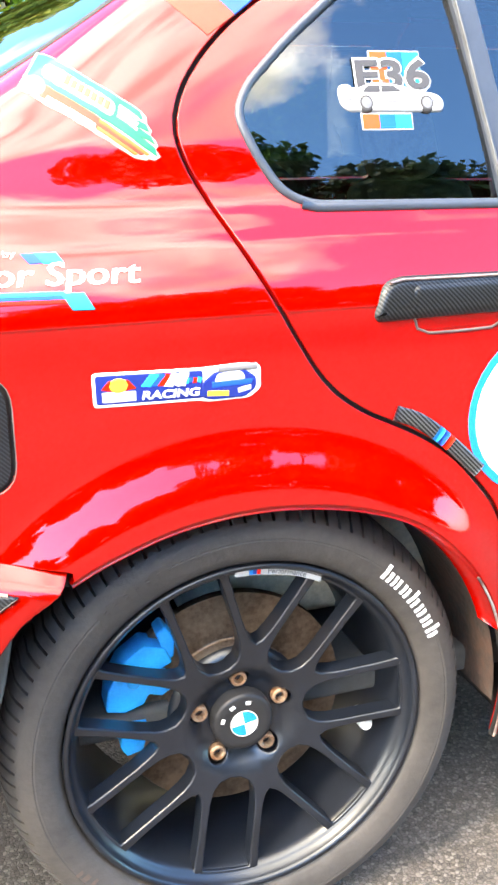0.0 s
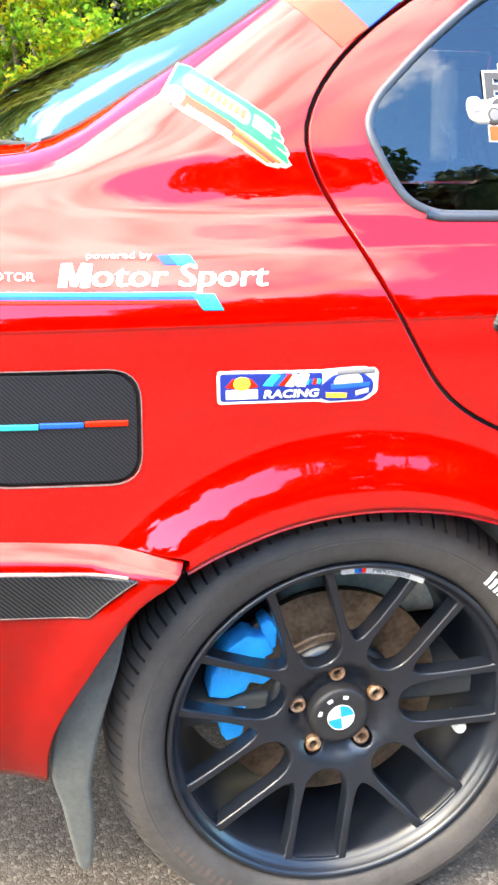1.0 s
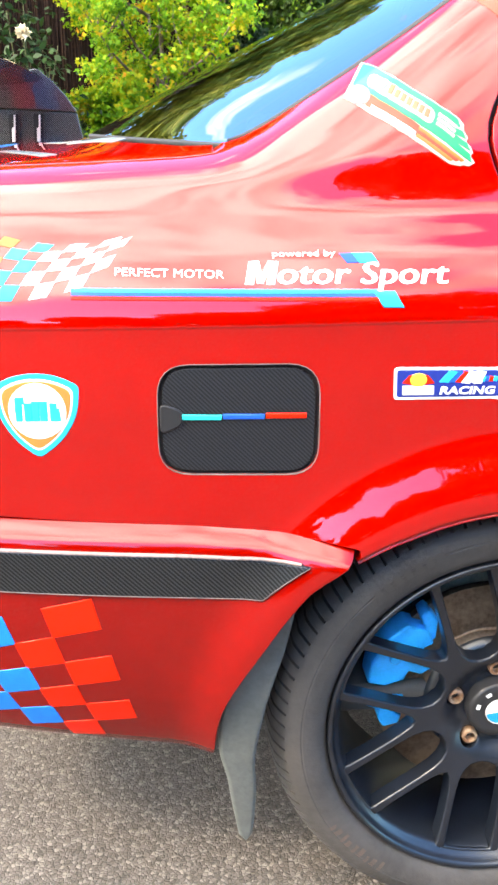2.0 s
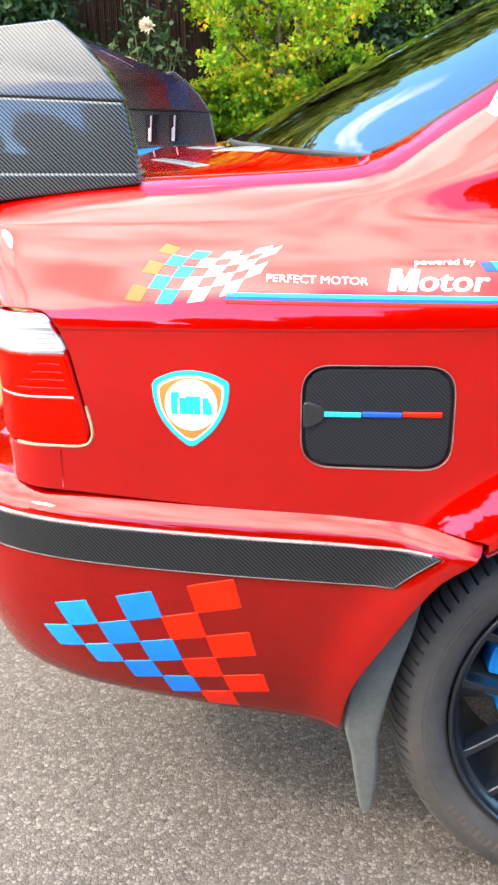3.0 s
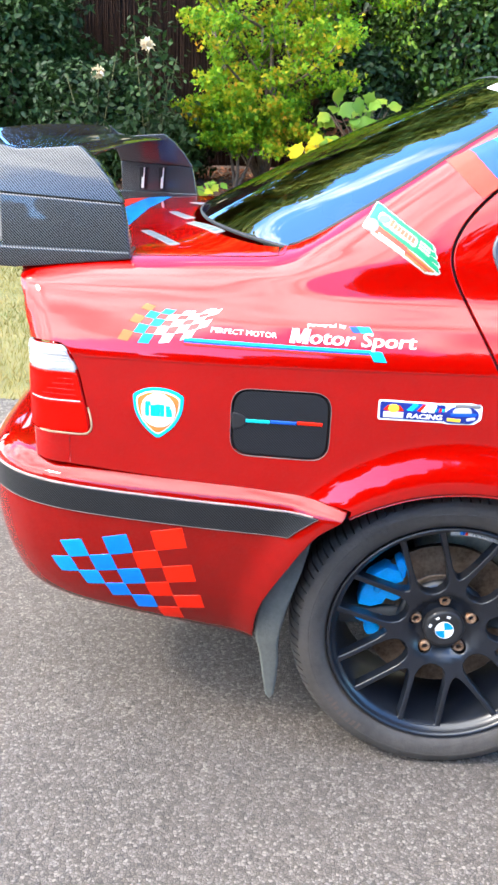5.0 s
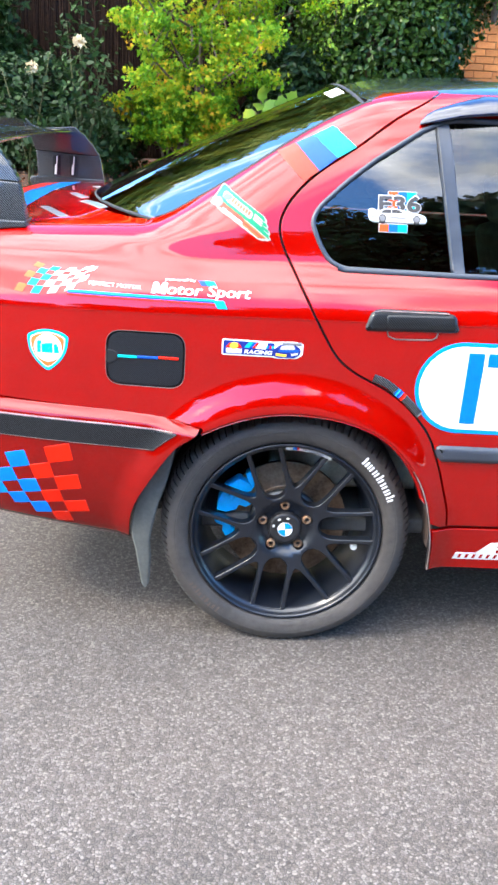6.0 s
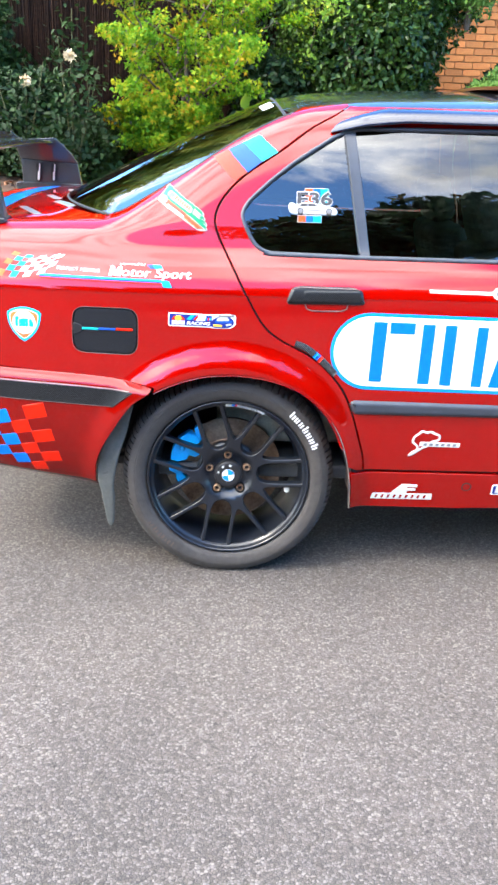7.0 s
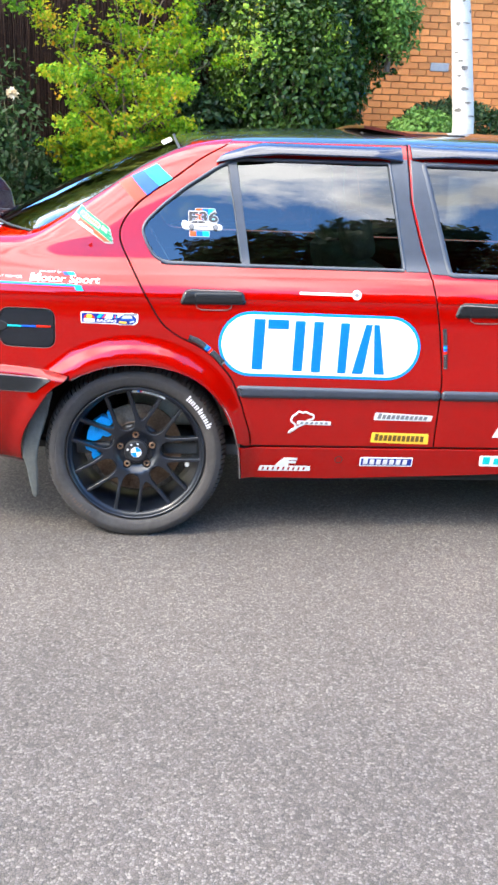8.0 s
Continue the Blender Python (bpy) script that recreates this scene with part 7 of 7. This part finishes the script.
# ---------------------------------------------------------------- fence, wall, house
FENCE = material("brush_fence", (.036, .019, .013), .9, rgb2=(.014, .009, .007), spec=.1, scale=14, bump=.4, bump_scale=60)
fence = new("brush_fence", None)
tagged(fence, "dark brown brushwood fence behind the shrubs", "fence")
bm = bmesh.new()
bmesh.ops.create_cube(bm, size=1, matrix=Matrix.Translation((-2.6, 8.72, 1.90)) @ Matrix.Diagonal((9.6, .06, 2.45, 1)))
part("backing", bm, FENCE, fence)
n = 2600
bx = rng.uniform(-7.4, 2.15, n)
z0, z1 = rng.uniform(.68, 1.6, n), rng.uniform(2.2, 3.22, n)
lean = rng.normal(0, .02, n)
V, Fq = [], []
for i in range(n):
    y, w_ = 8.685 - rng.uniform(0, .03), rng.uniform(.004, .009)
    k = len(V)
    V += [(bx[i] - w_, y, z0[i]), (bx[i], y - w_, z0[i]), (bx[i] + w_, y, z0[i]), (bx[i] - w_ + lean[i], y, z1[i]), (bx[i] + lean[i], y - w_, z1[i]), (bx[i] + w_ + lean[i], y, z1[i])]
    Fq += [(k, k + 1, k + 4, k + 3), (k + 1, k + 2, k + 5, k + 4)]
me = bpy.data.meshes.new("brushwood")
me.from_pydata(V, [], Fq)
tw = part("brushwood", me, material("brush_twigs", (.026, .0125, .0075), .9, rgb2=(.010, .0055, .004), scale=30, rand=.5, spec=.1), fence, smooth=False)
tagged(tw, kind="stuff")

# house: brick wall and openings
BRICK_A = material("orange_brick", (.60, .215, .055), .85, rgb2=(.48, .155, .042), scale=14, bump=.35, bump_scale=90, rand=.22)
MORTAR = material("mortar", (.46, .22, .10), .95, vary=.2, scale=30)
house = empty("house", "low orange brick house behind the garden", "house", at=(0, 0, 0))
block("wall", MORTAR, house, (7.15, 10.55, 2.35), (9.7, .20, 3.5), 0)
block("roof_eave", BLACK_TRIM, house, (7.1, 10.4, 4.15), (10.1, .9, .12), .01)
block("vent", material("grey_vent", (.25, .25, .26), .6, vary=.2, scale=20), house, (3.62, 10.43, 2.55), (.26, .03, .11), .004, "small grey wall vent")
block("window", BLACK_TRIM, house, (5.6, 10.44, 2.6), (1.2, .04, 1.1), .01)
brick_me = bpy.data.meshes.new("brick")
bm = bmesh.new()
bmesh.ops.create_cube(bm, size=1, matrix=Matrix.Diagonal((.230, .022, .076, 1)))
bmesh.ops.bevel(bm, geom=[e for e in bm.edges if e.calc_length() > .05], offset=.003, segments=1, affect="EDGES")
bm.to_mesh(brick_me)
bm.free()
brick_me.materials.append(BRICK_A)
cnt, rest = 0, []
for j in range(38):
    z = .75 + .086 * j
    for i in range(40):
        x = 2.36 + .240 * i + (.12 if j % 2 else 0)
        if x > 11.7:
            continue
        if x < 4.6 and 1.5 < z < 3.4 and cnt < 300:
            b = new("brick", brick_me)
            b.parent = house
            b.location = (x, 10.444 + rng.uniform(-.002, .002), z)
            cnt += 1
        else:
            rest.append((x, 10.444, z))
me = bpy.data.meshes.new("bricks")
V, Fq = [], []
for x, y, z in rest:
    k = len(V)
    V += [(x + a * .115, y + b * .011, z + c * .038) for a in (-1, 1) for b in (-1, 1) for c in (-1, 1)]
    Fq += [(k, k + 1, k + 3, k + 2), (k + 4, k + 6, k + 7, k + 5), (k, k + 4, k + 5, k + 1), (k + 2, k + 3, k + 7, k + 6), (k, k + 2, k + 6, k + 4), (k + 1, k + 5, k + 7, k + 3)]
me.from_pydata(V, [], Fq)
br = part("bricks", me, BRICK_A, house, smooth=False)
tagged(br, kind="stuff")
block("yard_sign", SKYBLUE, None, (2.34, 9.2, 2.20), (.13, .02, .30), .004)
tagged(bpy.data.objects["yard_sign"], "small blue notice board beside the hedge", "sign")
block("sign_post", BLACK_TRIM, bpy.data.objects["yard_sign"], (2.34, 9.22, 1.42), (.03, .03, 1.4), .003)

# bluestone wall
STONE = material("bluestone", (.105, .094, .074), .9, rgb2=(.048, .043, .036), scale=9, bump=.6, bump_scale=40, rand=.3)
wall_stone = tagged(new("stone_wall"), "low wall of rough grey bluestone blocks", "wall")
block("core", material("wall_joint", (.09, .085, .08), .95, vary=.3, scale=20), wall_stone, (-5.3, 7.06, .93), (4.5, .22, .70), 0)
z = .60
for j in range(5):
    h = (.155, .135, .15, .13, .14)[j]
    x = -7.5 + (.13 if j % 2 else 0)
    while x < -3.06:
        wd = rng.uniform(.22, .40)
        wd = min(wd, -3.02 - x)
        if wd > .08:
            bm = bmesh.new()
            bmesh.ops.create_cube(bm, size=1, matrix=Matrix.Diagonal((wd - .014, .26, h - .014, 1)))
            bmesh.ops.bevel(bm, geom=bm.edges[:], offset=.012, segments=2, affect="EDGES")
            for v in bm.verts:
                if v.co.y < 0:
                    v.co.y += rng.uniform(-.012, .012)
            ob = part("stone", bm, STONE, wall_stone, smooth=False)
            ob.location = (x + wd / 2, 7.05 + rng.uniform(-.012, .008), z + h / 2)
        x += wd
    z += h

# trees across the road, behind the camera
STREET_LEAF = leaf_material("street_tree_leaf", [(.012, .03, .010), (.025, .055, .016), (.05, .09, .03)], .5, .15)
DIAMOND_LEAF = (np.array([(0, 0, 0), (-.30, .5, .05), (0, 1, -.05), (.30, .5, .05)]), [(0, 3, 1), (1, 3, 2)])
def lobed_tree(base, h, seed, name, label, group, leaf, low=.38, high=.80):
    """A tall tree: trunk and limbs, and a crown of dense leafy lobes."""
    rng, fine = np.random.default_rng(seed), np.random.default_rng(seed + 500)
    th = empty(name, label, "tree", group, at=base)
    bm = bmesh.new()
    tube(bm, [(0, 0, -.1), (.1, 0, h * .2), (0, .1, h * .45), (.1, 0, h * .8)], [.3, .24, .18, .06], 10)
    P, O = [], []
    for k in range(9):
        a, r = 6.28 * k / 9 + rng.uniform(-.3, .3), h * rng.uniform(.08, .26)
        c = np.array([math.cos(a) * r, math.sin(a) * r, h * rng.uniform(low, high)])
        tube(bm, [(0, 0, c[2] * .55), tuple(c * [.6, .6, .85]), tuple(c)], [.10, .06, .02], 6)
        d = rng.normal(0, 1, (2600, 3))
        d = np.concatenate([d, fine.normal(0, 1, (2200, 3))])
        d /= np.linalg.norm(d, axis=1, keepdims=True)
        rad = h * rng.uniform(.13, .19) * (1 + .22 * np.sin(d[:, 0] * 7 + k) * np.sin(d[:, 2] * 6 + 2 * k))
        P.append(c + d * rad[:, None] * (1 - .35 * np.concatenate([rng.random((2600, 1)), fine.random((2200, 1))])**2))
        O.append(d)
    bmesh.ops.recalc_face_normals(bm, faces=bm.faces)
    part("trunk", bm, BARK, th)
    part("crown", leaf_cloud("crown", DIAMOND_LEAF, np.concatenate(P), np.concatenate(O), h * .026, rng, .3, .6), leaf, th, smooth=False)


for k, (x, y, h) in enumerate(((-19, -15, 7.0), (-13, -14.5, 6.0), (-8, -14, 5.5), (-3.5, -14.5, 7.0), (1.0, -13.5, 9.4), (5.5, -14.5, 12.1), (10.5, -14, 12.2), (16, -15, 12.2), (21, -16, 13))):
    lobed_tree((x, y, .15), h, 100 + k, "street_tree", "tall dark leafy tree across the road", "street trees", STREET_LEAF, .27 if -4 < x < 6 else .38)
GARDEN_LEAF = leaf_material("garden_tree_leaf", [(.10, .15, .02), (.22, .25, .035), (.36, .32, .05)], .5, .2)
# mirrored in the rear window; unseen crowns overhang the fence to shade the garden
for k, (x, y, h) in enumerate(((-11, 10.8, 6.4), (-7.4, 10.4, 6.0), (-4.2, 10.6, 6.4), (-1.2, 10.4, 6.0), (1.6, 11.2, 6.4), (8, 16, 9), (13, 14, 9))):
    lobed_tree((x, y, .8), h, 140 + k, "garden_tree", "tall leafy garden tree behind the fence", "garden trees", GARDEN_LEAF, .62, .86)
mound("tall_hedge", "tall dark hedge across the road", (0, -18.5, .2), (34, 1.6, 2.0), 30000, OVAL_LEAF, STREET_LEAF, .45, 120, bumps=.12)
